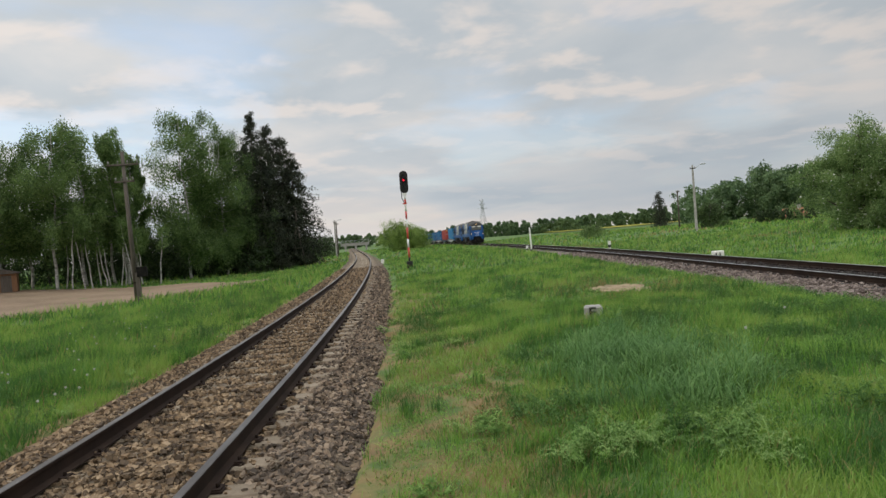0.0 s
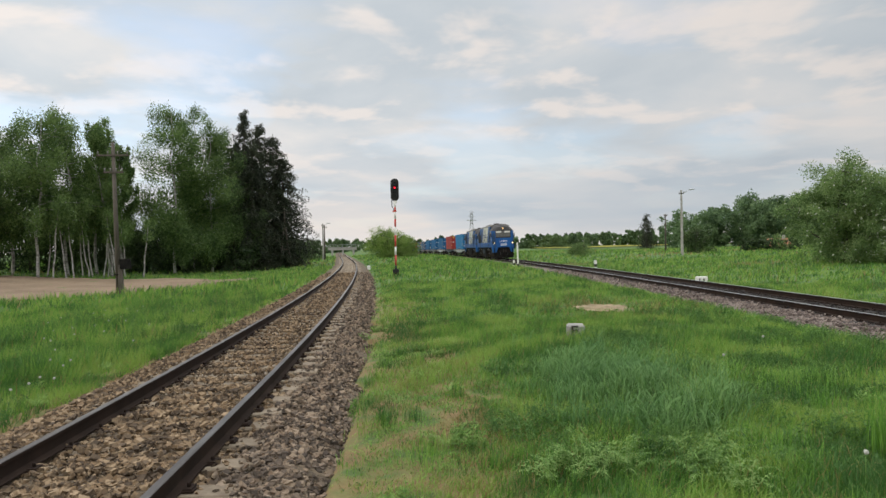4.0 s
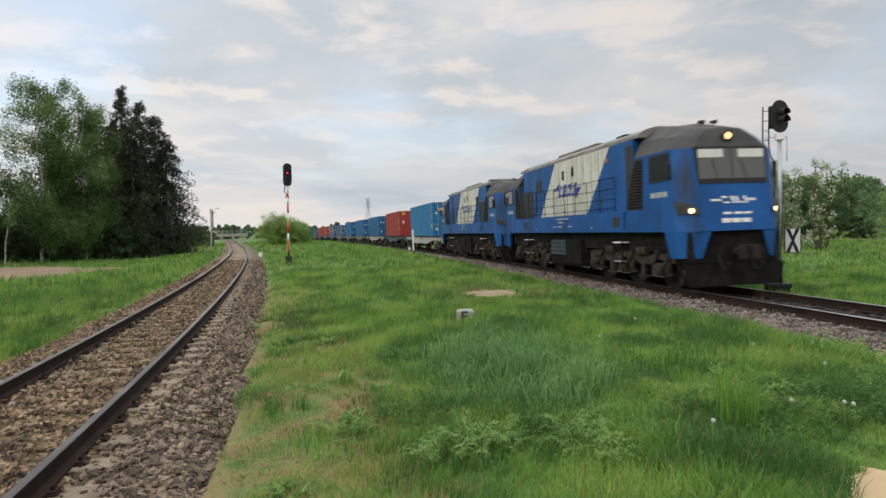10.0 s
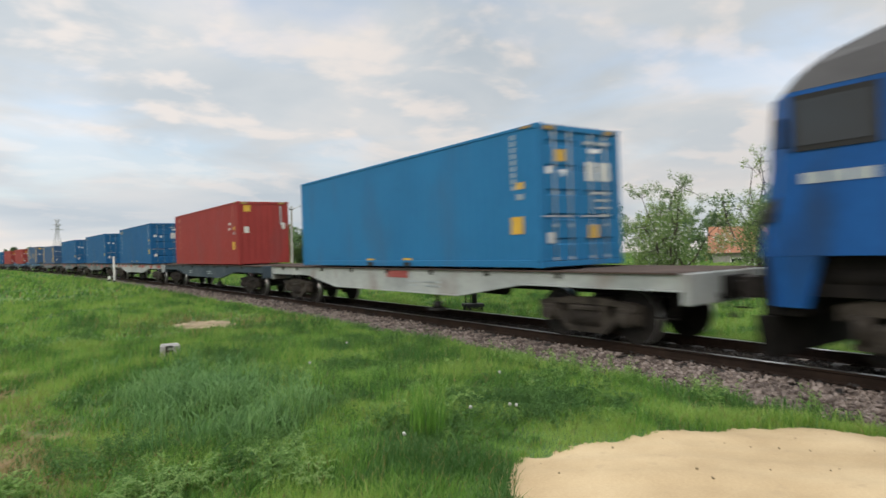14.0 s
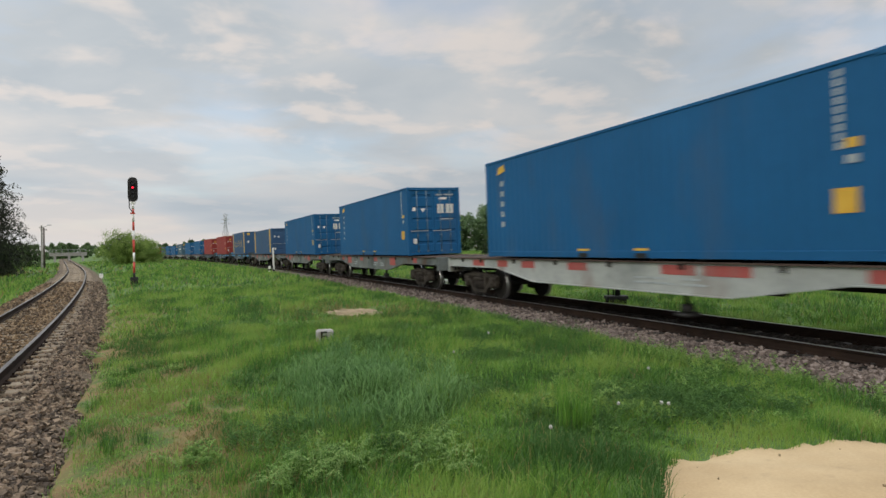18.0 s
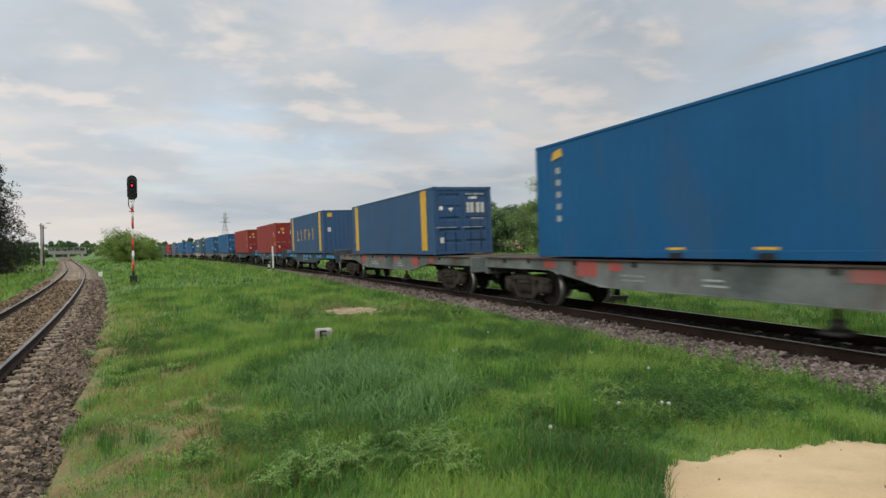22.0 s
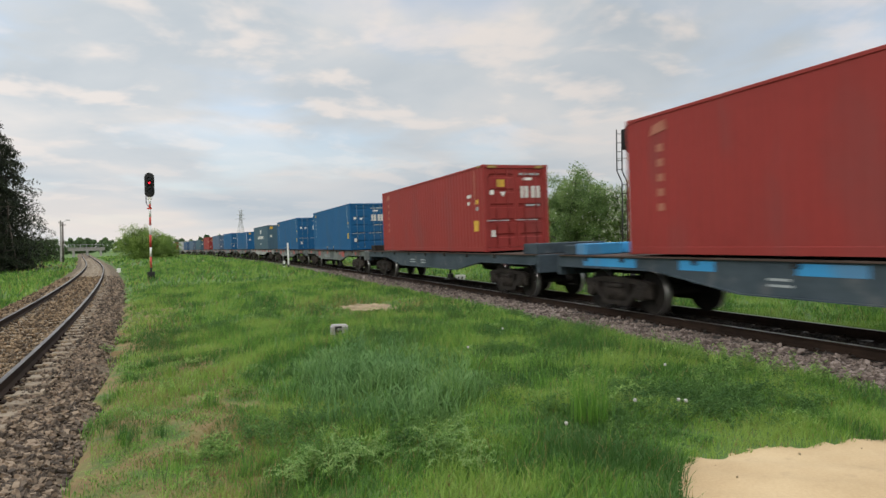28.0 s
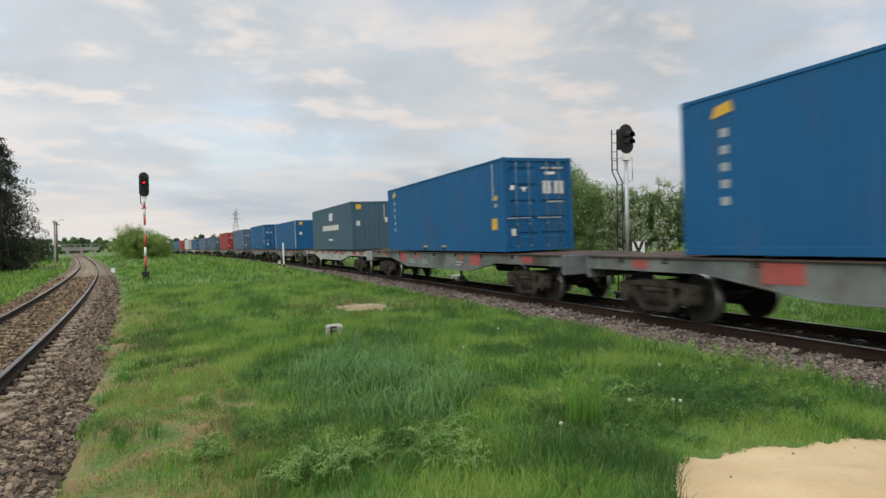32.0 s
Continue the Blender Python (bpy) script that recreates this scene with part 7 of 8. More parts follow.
def blades(x, y, h, w, rng, lean=0.35, fine=True):
    """Bent blades, three triangles each, or one each where they stand far off."""
    n = len(x)
    z = surface(x, y) - 0.02
    a = rng.uniform(0, 2 * math.pi, n)
    side = np.stack([np.cos(a), np.sin(a), np.zeros(n)], 1)
    b = rng.uniform(0, 2 * math.pi, n)
    l = lean * h * rng.uniform(0.1, 1.4, n)
    bend = np.stack([np.cos(b) * l + 0.10 * h, np.sin(b) * l, np.zeros(n)], 1)
    p = np.stack([x, y, z], 1)
    up = np.zeros((n, 3))
    up[:, 2] = h
    wd = side * (w * 0.5)[:, None]
    if fine:
        mid = p + up * 0.55 + bend * 0.30
        tip = p + up * (1.0 - 0.25 * rng.uniform(0, 1, n)[:, None]) + bend
        V = np.stack([p - wd, p + wd, mid - wd * 0.75, mid + wd * 0.75, tip], 1).reshape(-1, 3)
        k = np.arange(n) * 5
        F = np.concatenate([np.stack([k, k + 1, k + 3], 1), np.stack([k, k + 3, k + 2], 1), np.stack([k + 2, k + 3, k + 4], 1)])
    else:
        tip = p + up + bend
        V = np.stack([p - wd, p + wd, tip], 1).reshape(-1, 3)
        k = np.arange(n) * 3
        F = np.stack([k, k + 1, k + 2], 1)
    return V, F


def arching(x, y, h, w, rng, reach=0.55):
    """Long blades that rise and bow over, seven triangles each."""
    n = len(x)
    p = np.stack([x, y, surface(x, y) - 0.02], 1)
    b = rng.normal(0.9, 1.5, n)
    out = np.stack([np.cos(b), np.sin(b), np.zeros(n)], 1) * (h * reach * rng.uniform(0.4, 1.3, n))[:, None]
    wd = np.stack([-np.sin(b), np.cos(b), np.zeros(n)], 1) * (w * 0.5)[:, None]
    up = np.zeros((n, 3))
    up[:, 2] = h
    rows = []
    for f, u, k in ((0.0, 0.0, 0.8), (0.12, 0.5, 1.0), (0.42, 0.88, 0.85), (0.78, 1.0, 0.55)):
        c = p + out * f + up * u
        rows += [c - wd * k, c + wd * k]
    rows.append(p + out * 1.15 + up * (0.86 + 0.1 * rng.uniform(-1, 1, n))[:, None])
    V = np.stack(rows, 1).reshape(-1, 3)
    k = np.arange(n) * 9
    F = [np.stack([k + a, k + a + 1, k + a + 3], 1) for a in (0, 2, 4)] + [np.stack([k + a, k + a + 3, k + a + 2], 1) for a in (0, 2, 4)] + [np.stack([k + 6, k + 7, k + 8], 1)]
    return V, np.concatenate(F)


def clumps(rng, centres, per, spread, h0, h1, w0, w1, reach=0.55):
    n = len(centres)
    c = np.repeat(np.asarray(centres, float), per, 0) + rng.normal(0, spread, (n * per, 2))
    tall = np.repeat(rng.uniform(0.75, 1.2, n), per)
    k = ~bare(c[:, 0], c[:, 1])
    m = int(k.sum())
    return arching(c[k, 0], c[k, 1], rng.uniform(h0, h1, m) * tall[k], rng.uniform(w0, w1, m), rng, reach)


def join(bits):
    Vs, Fs, base = [], [], 0
    for V, F in bits:
        Vs.append(V)
        Fs.append(F + base)
        base += len(V)
    return np.concatenate(Vs), np.concatenate(Fs)


def blue_share(x, y):
    g = np.exp(-(((x - 2.2) / 0.95) ** 2 + ((y - 8.0) / 2.0) ** 2)) * 0.5
    return np.clip(g + 0.30 * smooth(wave(x, y, 0.55, 9.0) - 0.1), 0, 1)


def dry_share(x, y):
    d = x - (SIDE.x_at(y) + 2.0)
    edge = (d > -0.3) * np.exp(-np.maximum(d, 0) / 0.5) * 0.16 + np.exp(-(((x + 0.1) / 0.55) ** 2 + ((y - 6.6) / 1.3) ** 2)) * 0.4
    far = 0.75 * smooth((wave(x, y, 0.13, 4.0) - 0.25) * 2) * (y > 45) * (x > 12)
    spot = np.exp(-(((x - 4.6) / 1.9) ** 2 + ((y - 17.8) / 2.4) ** 2)) * 0.6
    return np.clip(edge * (y < 40) + far + spot + 0.06 + 0.26 * np.exp(-(((x - 0.0) / 0.9) ** 2 + ((y - 7.5) / 4.5) ** 2)) + 0.25 * in_soil(x, y) + 0.7 * np.exp(-(((x + 18) / 5) ** 2 + ((y - 88) / 11) ** 2)), 0, 0.9)


def worn_edge(x, y, rng):
    """Grass thins out in an uneven fringe along the siding's stones."""
    d = x - SIDE.x_at(y) - 1.95 - 0.22 * wave(x, y, 2.7, 3.0)
    return (d < -3) | (rng.uniform(0, 1, len(x)) < np.clip(0.12 + d / 0.38 + 0.35 * wave(x, y, 6.0, 1.0), 0, 1))


gr = np.random.RandomState(77)
meadow, bluish, straw = [], [], []
for r0, r1, n, hh, ww, fine in ((3.4, 8.5, 160000, 0.165, 0.0062, True), (8.5, 16, 200000, 0.185, 0.0112, False), (16, 32, 170000, 0.21, 0.024, False), (32, 70, 110000, 0.27, 0.058, False), (70, 170, 65000, 0.34, 0.18, False)):
    x, y, r = scatter(gr, n, r0, r1)
    patch = 0.66 + 0.62 * smooth(0.5 + 0.7 * wave(x, y, 0.75, 3.0)) + 0.42 * wave(x, y, 2.3, 8.0) + 0.34 * wave(x, y, 5.1, 4.0)
    near_bed = np.minimum(smooth((x - SIDE.x_at(y) - 1.9) / 1.4) + (x < SIDE.x_at(y)), 1) * np.minimum(1.0, 0.10 + smooth((MAIN.x_at(y) - 1.9 - x) / 1.3) + (x > MAIN.x_at(y)))
    bs, ds = blue_share(x, y), dry_share(x, y)
    u = gr.uniform(0, 1, len(x))
    isb, isd = u < bs, u > 1 - ds
    h = hh * np.clip(patch, 0.25, 1.8) * gr.uniform(0.55, 1.25, len(x)) * (0.60 + 0.40 * near_bed) * (1 + 0.75 * bs) * (1 - 0.35 * np.clip(ds * 1.3, 0, 1))
    h = h * (1 - 0.5 * np.exp(-(((x + 0.2) / 0.8) ** 2 + ((y - 7.0) / 4.0) ** 2)))
    h = h * (1 - 0.35 * np.exp(-(((x - 3.3) / 1.0) ** 2 + ((y - 5.6) / 1.1) ** 2)))
    h = h * np.where((x < SIDE.x_at(y) - 2.6) & (r < 45), 1.55, 1.0)
    w = ww * gr.uniform(0.7, 1.35, len(x)) * np.where(isb, 1.75, 1.0)
    keep = (~isb | (gr.uniform(0, 1, len(x)) < 0.6)) & (~in_soil(x, y) | (gr.uniform(0, 1, len(x)) < 0.45)) & worn_edge(x, y, gr)
    x, y, h, w, isb, isd = x[keep], y[keep], h[keep], w[keep], isb[keep], isd[keep]
    for k, out in ((isb & ~isd, bluish), (isd, straw), (~isb & ~isd, meadow)):
        if k.any():
            out.append(blades(x[k], y[k], h[k], w[k], gr, 0.6, fine))
# the turf round and behind the camera
x, y, r = scatter(gr, 75000, 0.5, 9.0, -180.0, 180.0)
k = (r < 3.7) | (np.degrees(np.arctan2(x, y)) < -46) | (np.degrees(np.arctan2(x, y)) > 78)
x, y = x[k], y[k]
meadow.append(blades(x, y, gr.uniform(0.05, 0.16, len(x)) * np.clip(r[k] / 2.5, 0.35, 1.0), gr.uniform(0.006, 0.011, len(x)), gr, 0.5, False))
# long bluish blades in clumps, and bright taller tufts
cs = np.stack([gr.normal(2.1, 0.45, 105), gr.normal(7.7, 1.1, 105)], 1)
bluish.append(clumps(gr, cs, 44, 0.12, 0.22, 0.40, 0.006, 0.011, 0.8))
x, y, r = scatter(gr, 900, 5.0, 20)
k = blue_share(x, y) + 0.25 * wave(x, y, 0.8, 3.0) > 0.36
bluish.append(clumps(gr, np.stack([x[k], y[k]], 1), 22, 0.09, 0.22, 0.40, 0.007, 0.013, 0.7))
lime = [clumps(gr, [(3.54, 5.17), (3.50, 5.25), (3.62, 5.12)], 50, 0.06, 0.26, 0.52, 0.004, 0.007, 0.3)]
lime.append(clumps(gr, np.stack([gr.normal(3.95, 0.5, 18), gr.normal(7.3, 0.45, 18)], 1), 26, 0.08, 0.14, 0.28, 0.003, 0.006, 0.5))
lime.append(clumps(gr, np.stack([gr.normal(2.45, 0.3, 14), gr.normal(6.2, 0.4, 14)], 1), 26, 0.08, 0.15, 0.28, 0.003, 0.006, 0.5))
lime.append(clumps(gr, np.stack([gr.uniform(-0.75, 0.3, 16), gr.uniform(5.6, 10, 16)], 1), 26, 0.10, 0.04, 0.12, 0.003, 0.006, 0.8))
x, y, r = scatter(gr, 380, 3.8, 24)
lime.append(clumps(gr, np.stack([x, y], 1), 24, 0.12, 0.10, 0.22, 0.003, 0.006, 0.6))
q_ = gr.uniform(4.4, 13.0, 330)
mat_at = np.stack([SIDE.x_at(q_) + 2.15 + 1.5 * gr.uniform(0, 1, 330) ** 1.3, q_], 1)
mat_at = mat_at[wave(mat_at[:, 0], mat_at[:, 1], 2.4, 4.0) > -0.1]
lime.append(clumps(gr, mat_at, 60, 0.11, 0.015, 0.05, 0.004, 0.008, 1.6))
tall_at = mat_at[::11]
meadow.append(clumps(gr, tall_at, 46, 0.05, 0.10, 0.20, 0.004, 0.007, 0.4))
# dark clumps at the foot of the ballast
s_ = gr.uniform(3.0, 26.0, 150)
foot = np.stack([MAIN.x_at(s_) - 2.35 + gr.normal(0, 0.14, 150), s_], 1)
meadow.append(clumps(gr, foot, 26, 0.10, 0.10, 0.22, 0.007, 0.013, 0.6))
x, y, r = scatter(gr, 700, 3.8, 20)
meadow.append(clumps(gr, np.stack([x, y], 1), 30, 0.13, 0.10, 0.20, 0.0035, 0.0065, 0.7))
for name, bits, m, label in (("meadow_grass", meadow, "grass", "fresh green meadow grass around the tracks"), ("bluish_grass", bluish, "grass_blue", "taller bluish green grass in clumps"), ("lime_grass", lime, "grass_lime", "bright yellow-green tufts of young grass"), ("dry_grass", straw, "grass_dry", "short dry straw among the grass")):
    tagged(new(name, quick_mesh(name, *join(bits), M[m])), label, "grass", kind="stuff")


def weed_plants(rng, spots, big=1.0, n=30):
    bits = []
    for cx, cy, h in spots:
        z0 = float(ground_z(cx, cy))
        for s in range(rng.randint(3, 7)):
            bx, by = cx + rng.normal(0, 0.07), cy + rng.normal(0, 0.07)
            top = np.array([bx + rng.normal(0, 0.10), by + rng.normal(0, 0.10), z0 + h * rng.uniform(0.6, 1.1)])
            base = np.array([bx, by, z0])
            f = rng.uniform(0.12, 1.0, n)
            c = base + (top - base) * f[:, None]
            an = rng.uniform(0, 2 * math.pi, n)
            ln = rng.uniform(0.022, 0.056, n) * big * (1.35 - 0.6 * f)
            d = np.stack([np.cos(an), np.sin(an), rng.uniform(0.0, 0.9, n)], 1)
            t = np.stack([-np.sin(an), np.cos(an), np.zeros(n)], 1)
            V = np.stack([c, c + d * ln[:, None] * 0.5 + t * (ln * 0.15)[:, None], c + d * ln[:, None] - np.array([0, 0, 0.012]), c + d * ln[:, None] * 0.5 - t * (ln * 0.15)[:, None]], 1).reshape(-1, 3)
            k = np.arange(n) * 4
            F = np.concatenate([np.stack([k, k + 1, k + 2], 1), np.stack([k, k + 2, k + 3], 1)])
            bits.append((V, F))
            st = np.array([base - [0.004, 0, 0], base + [0.004, 0, 0], top])
            bits.append((st, np.array([[0, 1, 2]])))
    return join(bits)


def fronds(rng, clumps_, n=26):
    """Bowed stems with pairs of narrow leaflets, in open clumps."""
    bits = []
    for cx, cy, rad, count in clumps_:
        for q in range(count):
            an = rng.uniform(0, 2 * math.pi)
            rr = rad * math.sqrt(rng.uniform(0, 1))
            bx, by = cx + rr * math.cos(an), cy + rr * math.sin(an)
            az = an + rng.normal(0, 0.7)
            ln, hi = rng.uniform(0.16, 0.34), rng.uniform(0.14, 0.30) * (1.15 - 0.5 * rr / rad)
            f = np.linspace(0.12, 1.0, n)
            out = np.array([math.cos(az), math.sin(az), 0.0])
            c = np.array([bx, by, float(ground_z(bx, by))]) + out * (ln * f ** 1.5)[:, None] + np.array([0, 0, 1.0]) * (hi * np.sin(f * 2.05))[:, None]
            c += rng.normal(0, 0.004, c.shape)
            turn = np.where(np.arange(n) % 2 == 0, 1.0, -1.0) * rng.uniform(0.7, 1.3, n)
            d = np.stack([np.cos(az + turn), np.sin(az + turn), rng.uniform(-0.2, 0.5, n)], 1)
            t = np.stack([-np.sin(az + turn), np.cos(az + turn), np.zeros(n)], 1)
            ll = (rng.uniform(0.03, 0.062, n) * (1.25 - 0.75 * f))[:, None]
            V = np.stack([c, c + d * ll * 0.5 + t * ll * 0.17, c + d * ll - np.array([0, 0, 0.008]), c + d * ll * 0.5 - t * ll * 0.17], 1).reshape(-1, 3)
            k = np.arange(n) * 4
            bits.append((V, np.concatenate([np.stack([k, k + 1, k + 2], 1), np.stack([k, k + 2, k + 3], 1)])))
            wd = np.array([-math.sin(az), math.cos(az), 0.0]) * 0.0025
            st = np.stack([c[::5] - wd, c[::5] + wd], 1).reshape(-1, 3)
            k = np.arange(len(st) // 2 - 1) * 2
            bits.append((st, np.concatenate([np.stack([k, k + 1, k + 3], 1), np.stack([k, k + 3, k + 2], 1)])))
    return join(bits)


wr = np.random.RandomState(5)
tufts = [(0.80, 5.05, 0.10, 16), (1.05, 5.22, 0.17, 36), (1.36, 5.32, 0.13, 24)]
tufts += [(2.05, 5.32, 0.16, 34), (1.92, 4.98, 0.14, 26), (2.25, 5.62, 0.13, 22), (2.1, 4.72, 0.09, 12), (0.0, 6.3, 0.04, 3), (-0.55, 7.9, 0.04, 4)]
tagged(new("lime_weeds", quick_mesh("lime_weeds", *fronds(wr, tufts), M["frond"])), "pale lime weeds with feathery leaves in open clumps", "weeds", kind="stuff")
spots = [(wr.normal(1.6, 0.3), wr.normal(5.9, 0.3), wr.uniform(0.10, 0.2)) for k in range(10)]
spots += [(wr.normal(4.6, 0.6), wr.normal(6.2, 0.5), wr.uniform(0.12, 0.22)) for k in range(16)]
spots += [(wr.uniform(6.9, 8.0), wr.uniform(3.2, 8.5), wr.uniform(0.2, 0.4)) for k in range(26)]
spots += [(0.05 + wr.normal(0, 0.1), 6.35 + wr.normal(0, 0.12), 0.2) for k in range(4)]
x, y, r = scatter(wr, 220, 4.2, 22)
spots += [(a, b, wr.uniform(0.08, 0.18)) for a, b in zip(x, y)]
tagged(new("weeds", quick_mesh("weeds", *weed_plants(wr, spots, 1.35, 34), M["weed"])), "leafy green weeds growing among the grass", "weeds", kind="stuff")
spots = [(wr.uniform(3.2, 7.8), wr.uniform(4.4, 9.5), wr.uniform(0.08, 0.18)) for k in range(380)]
spots += [(wr.normal(5.0, 0.5), wr.normal(5.3, 0.35), wr.uniform(0.10, 0.22)) for k in range(240)]
spots += [(wr.normal(2.6, 0.3), wr.normal(6.6, 0.5), wr.uniform(0.10, 0.2)) for k in range(70)]
spots = [(a, b, h) for a, b, h in spots if not bool(bare(np.array(a), np.array(b))) and float(wave(a, b, 1.1, 5.0)) > -0.25]
spots += [(float(MAIN.x_at(b)) - 2.3 + wr.normal(0, 0.12), b, wr.uniform(0.14, 0.28)) for b in wr.uniform(3.0, 16.0, 60)]
for k in range(520):
    b = wr.uniform(6.5, 26.0)
    a = float(SIDE.x_at(b)) - 2.3 - wr.uniform(0, 1) ** 1.4 * 7.5
    if not bool(bare(np.array(a), np.array(b))) and float(wave(a, b, 0.8, 2.0)) > -0.2:
        spots.append((a, b, wr.uniform(0.14, 0.36)))
mounds = [(1.2, 5.75), (1.75, 5.55), (2.3, 5.2), (1.5, 6.6), (0.75, 6.1), (5.9, 9.6), (6.6, 11.2), (5.2, 10.6), (7.5, 14.5), (3.6, 9.4), (4.4, 12.3)]
while len(mounds) < 62:
    a, b = wr.uniform(0.6, 8.5), wr.uniform(5.5, 20.0)
    if not bool(bare(np.array(a), np.array(b))) and float(wave(a, b, 0.5, 1.0)) > 0.0:
        mounds.append((a, b))
while len(mounds) < 104:
    b = wr.uniform(8.0, 26.0)
    a = float(SIDE.x_at(b)) - 2.6 - wr.uniform(0, 6.0)
    if not bool(bare(np.array(a), np.array(b))):
        mounds.append((a, b))
for a, b in mounds:
    tall = 1.9 if a < float(SIDE.x_at(b)) else 1.15
    wide = wr.uniform(0.08, 0.22) * (1.0 + 0.02 * b)
    for k in range(int(60 * wide)):
        u, v = wr.normal(0, 1, 2)
        spots.append((a + wide * 1.5 * u, b + wide * v, tall * wr.uniform(0.2, 0.32) * math.exp(-0.25 * (u * u + v * v))))
tagged(new("low_herbs", quick_mesh("low_herbs", *weed_plants(wr, spots, 1.0, 16), M["clover"])), "low dark green herbs among the grass", "weeds", kind="stuff")


def dandelion():
    d = thing("dandelion", "dandelion gone to seed with a white puff", "flower", "dandelions in the grass")
    part("stem", pipe((0, 0, -0.05), (0.01, 0.0, 0.28), 0.003, 0.002, 5), M["weed"], d)
    bm = bmesh.new()
    bmesh.ops.create_icosphere(bm, subdivisions=2, radius=0.017, matrix=Matrix.Translation((0.01, 0, 0.295)))
    rr = random.Random(2)
    for v in bm.verts:
        v.co += (v.co - Vector((0.01, 0, 0.295))) * rr.uniform(-0.15, 0.2)
    part("puff", bm, M["puff"], d, "round white seed head")
    return d


FIRST = dandelion()
dz = random.Random(9)
places = [(3.9, 5.0), (3.6, 8.2), (5.2, 6.0), (2.84, 4.5), (5.0, 9.9), (-5.6, 8.4), (-5.75, 9.3), (-6.4, 10.6), (-6.2, 13.0), (-7.0, 15.5), (-8.2, 17.0), (-7.3, 19.2), (-5.9, 10.1), (-8.8, 21.5), (4.26, 4.74), (4.32, 4.68)]
places += [(-2.6 - 2.2 - 0.22 * q - dz.uniform(0, 2.6), 7.5 + 0.62 * q + dz.uniform(-0.4, 0.4)) for q in range(26)]
for k, (x, y) in enumerate(places):
    m = pose(x, y, float(ground_z(x, y)), dz.uniform(-8, 8), dz.uniform(-8, 8), dz.uniform(0, 360))
    if k == 0:
        FIRST.matrix_world = m
    else:
        copy_thing(FIRST, m)


def stone_shapes(rng, n):
    out = []
    t = (1 + 5 ** 0.5) / 2
    V0 = np.array([(-1, t, 0), (1, t, 0), (-1, -t, 0), (1, -t, 0), (0, -1, t), (0, 1, t), (0, -1, -t), (0, 1, -t), (t, 0, -1), (t, 0, 1), (-t, 0, -1), (-t, 0, 1)]) / 1.902
    F0 = np.array([(0, 11, 5), (0, 5, 1), (0, 1, 7), (0, 7, 10), (0, 10, 11), (1, 5, 9), (5, 11, 4), (11, 10, 2), (10, 7, 6), (7, 1, 8), (3, 9, 4), (3, 4, 2), (3, 2, 6), (3, 6, 8), (3, 8, 9), (4, 9, 5), (2, 4, 11), (6, 2, 10), (8, 6, 7), (9, 8, 1)])
    for k in range(n):
        V = V0 * rng.uniform(0.72, 1.28, (12, 1)) * rng.uniform(0.5, 1.3, (1, 3))
        out.append(V)
    return out, F0


SHAPES, STONE_F = stone_shapes(np.random.RandomState(8), 10)
BLUNT_F = np.array([(0, 2, 4), (2, 1, 4), (1, 3, 4), (3, 0, 4), (2, 0, 5), (1, 2, 5), (3, 1, 5), (0, 3, 5)])
BLUNT = [np.array([(1, 0, 0), (-1, 0, 0), (0, 1, 0), (0, -1, 0), (0, 0, 0.7), (0, 0, -0.7)]) * np.random.RandomState(50 + q).uniform(0.7, 1.35, (6, 1)) + np.random.RandomState(70 + q).normal(0, 0.18, (6, 3)) for q in range(10)]
CHUNK_F = np.array([(0, 3, 1), (0, 2, 3), (4, 5, 7), (4, 7, 6), (0, 1, 5), (0, 5, 4), (2, 6, 7), (2, 7, 3), (0, 4, 6), (0, 6, 2), (1, 3, 7), (1, 7, 5)])
CHUNK = [np.array([(x, y, z) for z in (-0.42, 0.42) for y in (-0.62, 0.62) for x in (-0.85, 0.85)]) * np.random.RandomState(90 + q).uniform(0.75, 1.25, (1, 3)) + np.random.RandomState(110 + q).normal(0, 0.17, (8, 3)) for q in range(14)]


def lying(rng, n):
    """Turns about the upright, with a modest tilt."""
    a, b, c = rng.uniform(0, 2 * math.pi, n), rng.normal(0, 0.42, n), rng.normal(0, 0.42, n)
    one, nil = np.ones(n), np.zeros(n)
    Z = np.stack([np.stack([np.cos(a), -np.sin(a), nil], 1), np.stack([np.sin(a), np.cos(a), nil], 1), np.stack([nil, nil, one], 1)], 1)
    X = np.stack([np.stack([one, nil, nil], 1), np.stack([nil, np.cos(b), -np.sin(b)], 1), np.stack([nil, np.sin(b), np.cos(b)], 1)], 1)
    Y = np.stack([np.stack([np.cos(c), nil, np.sin(c)], 1), np.stack([nil, one, nil], 1), np.stack([-np.sin(c), nil, np.cos(c)], 1)], 1)
    return X @ Y @ Z


def bed_top(off, half_top, half_foot, foot):
    a = abs(off)
    slope = (a - half_top) / (half_foot - half_top)
    return np.where(a < half_top, -0.222, -0.23 - (foot - 0.23) * np.clip(slope, 0, 1))


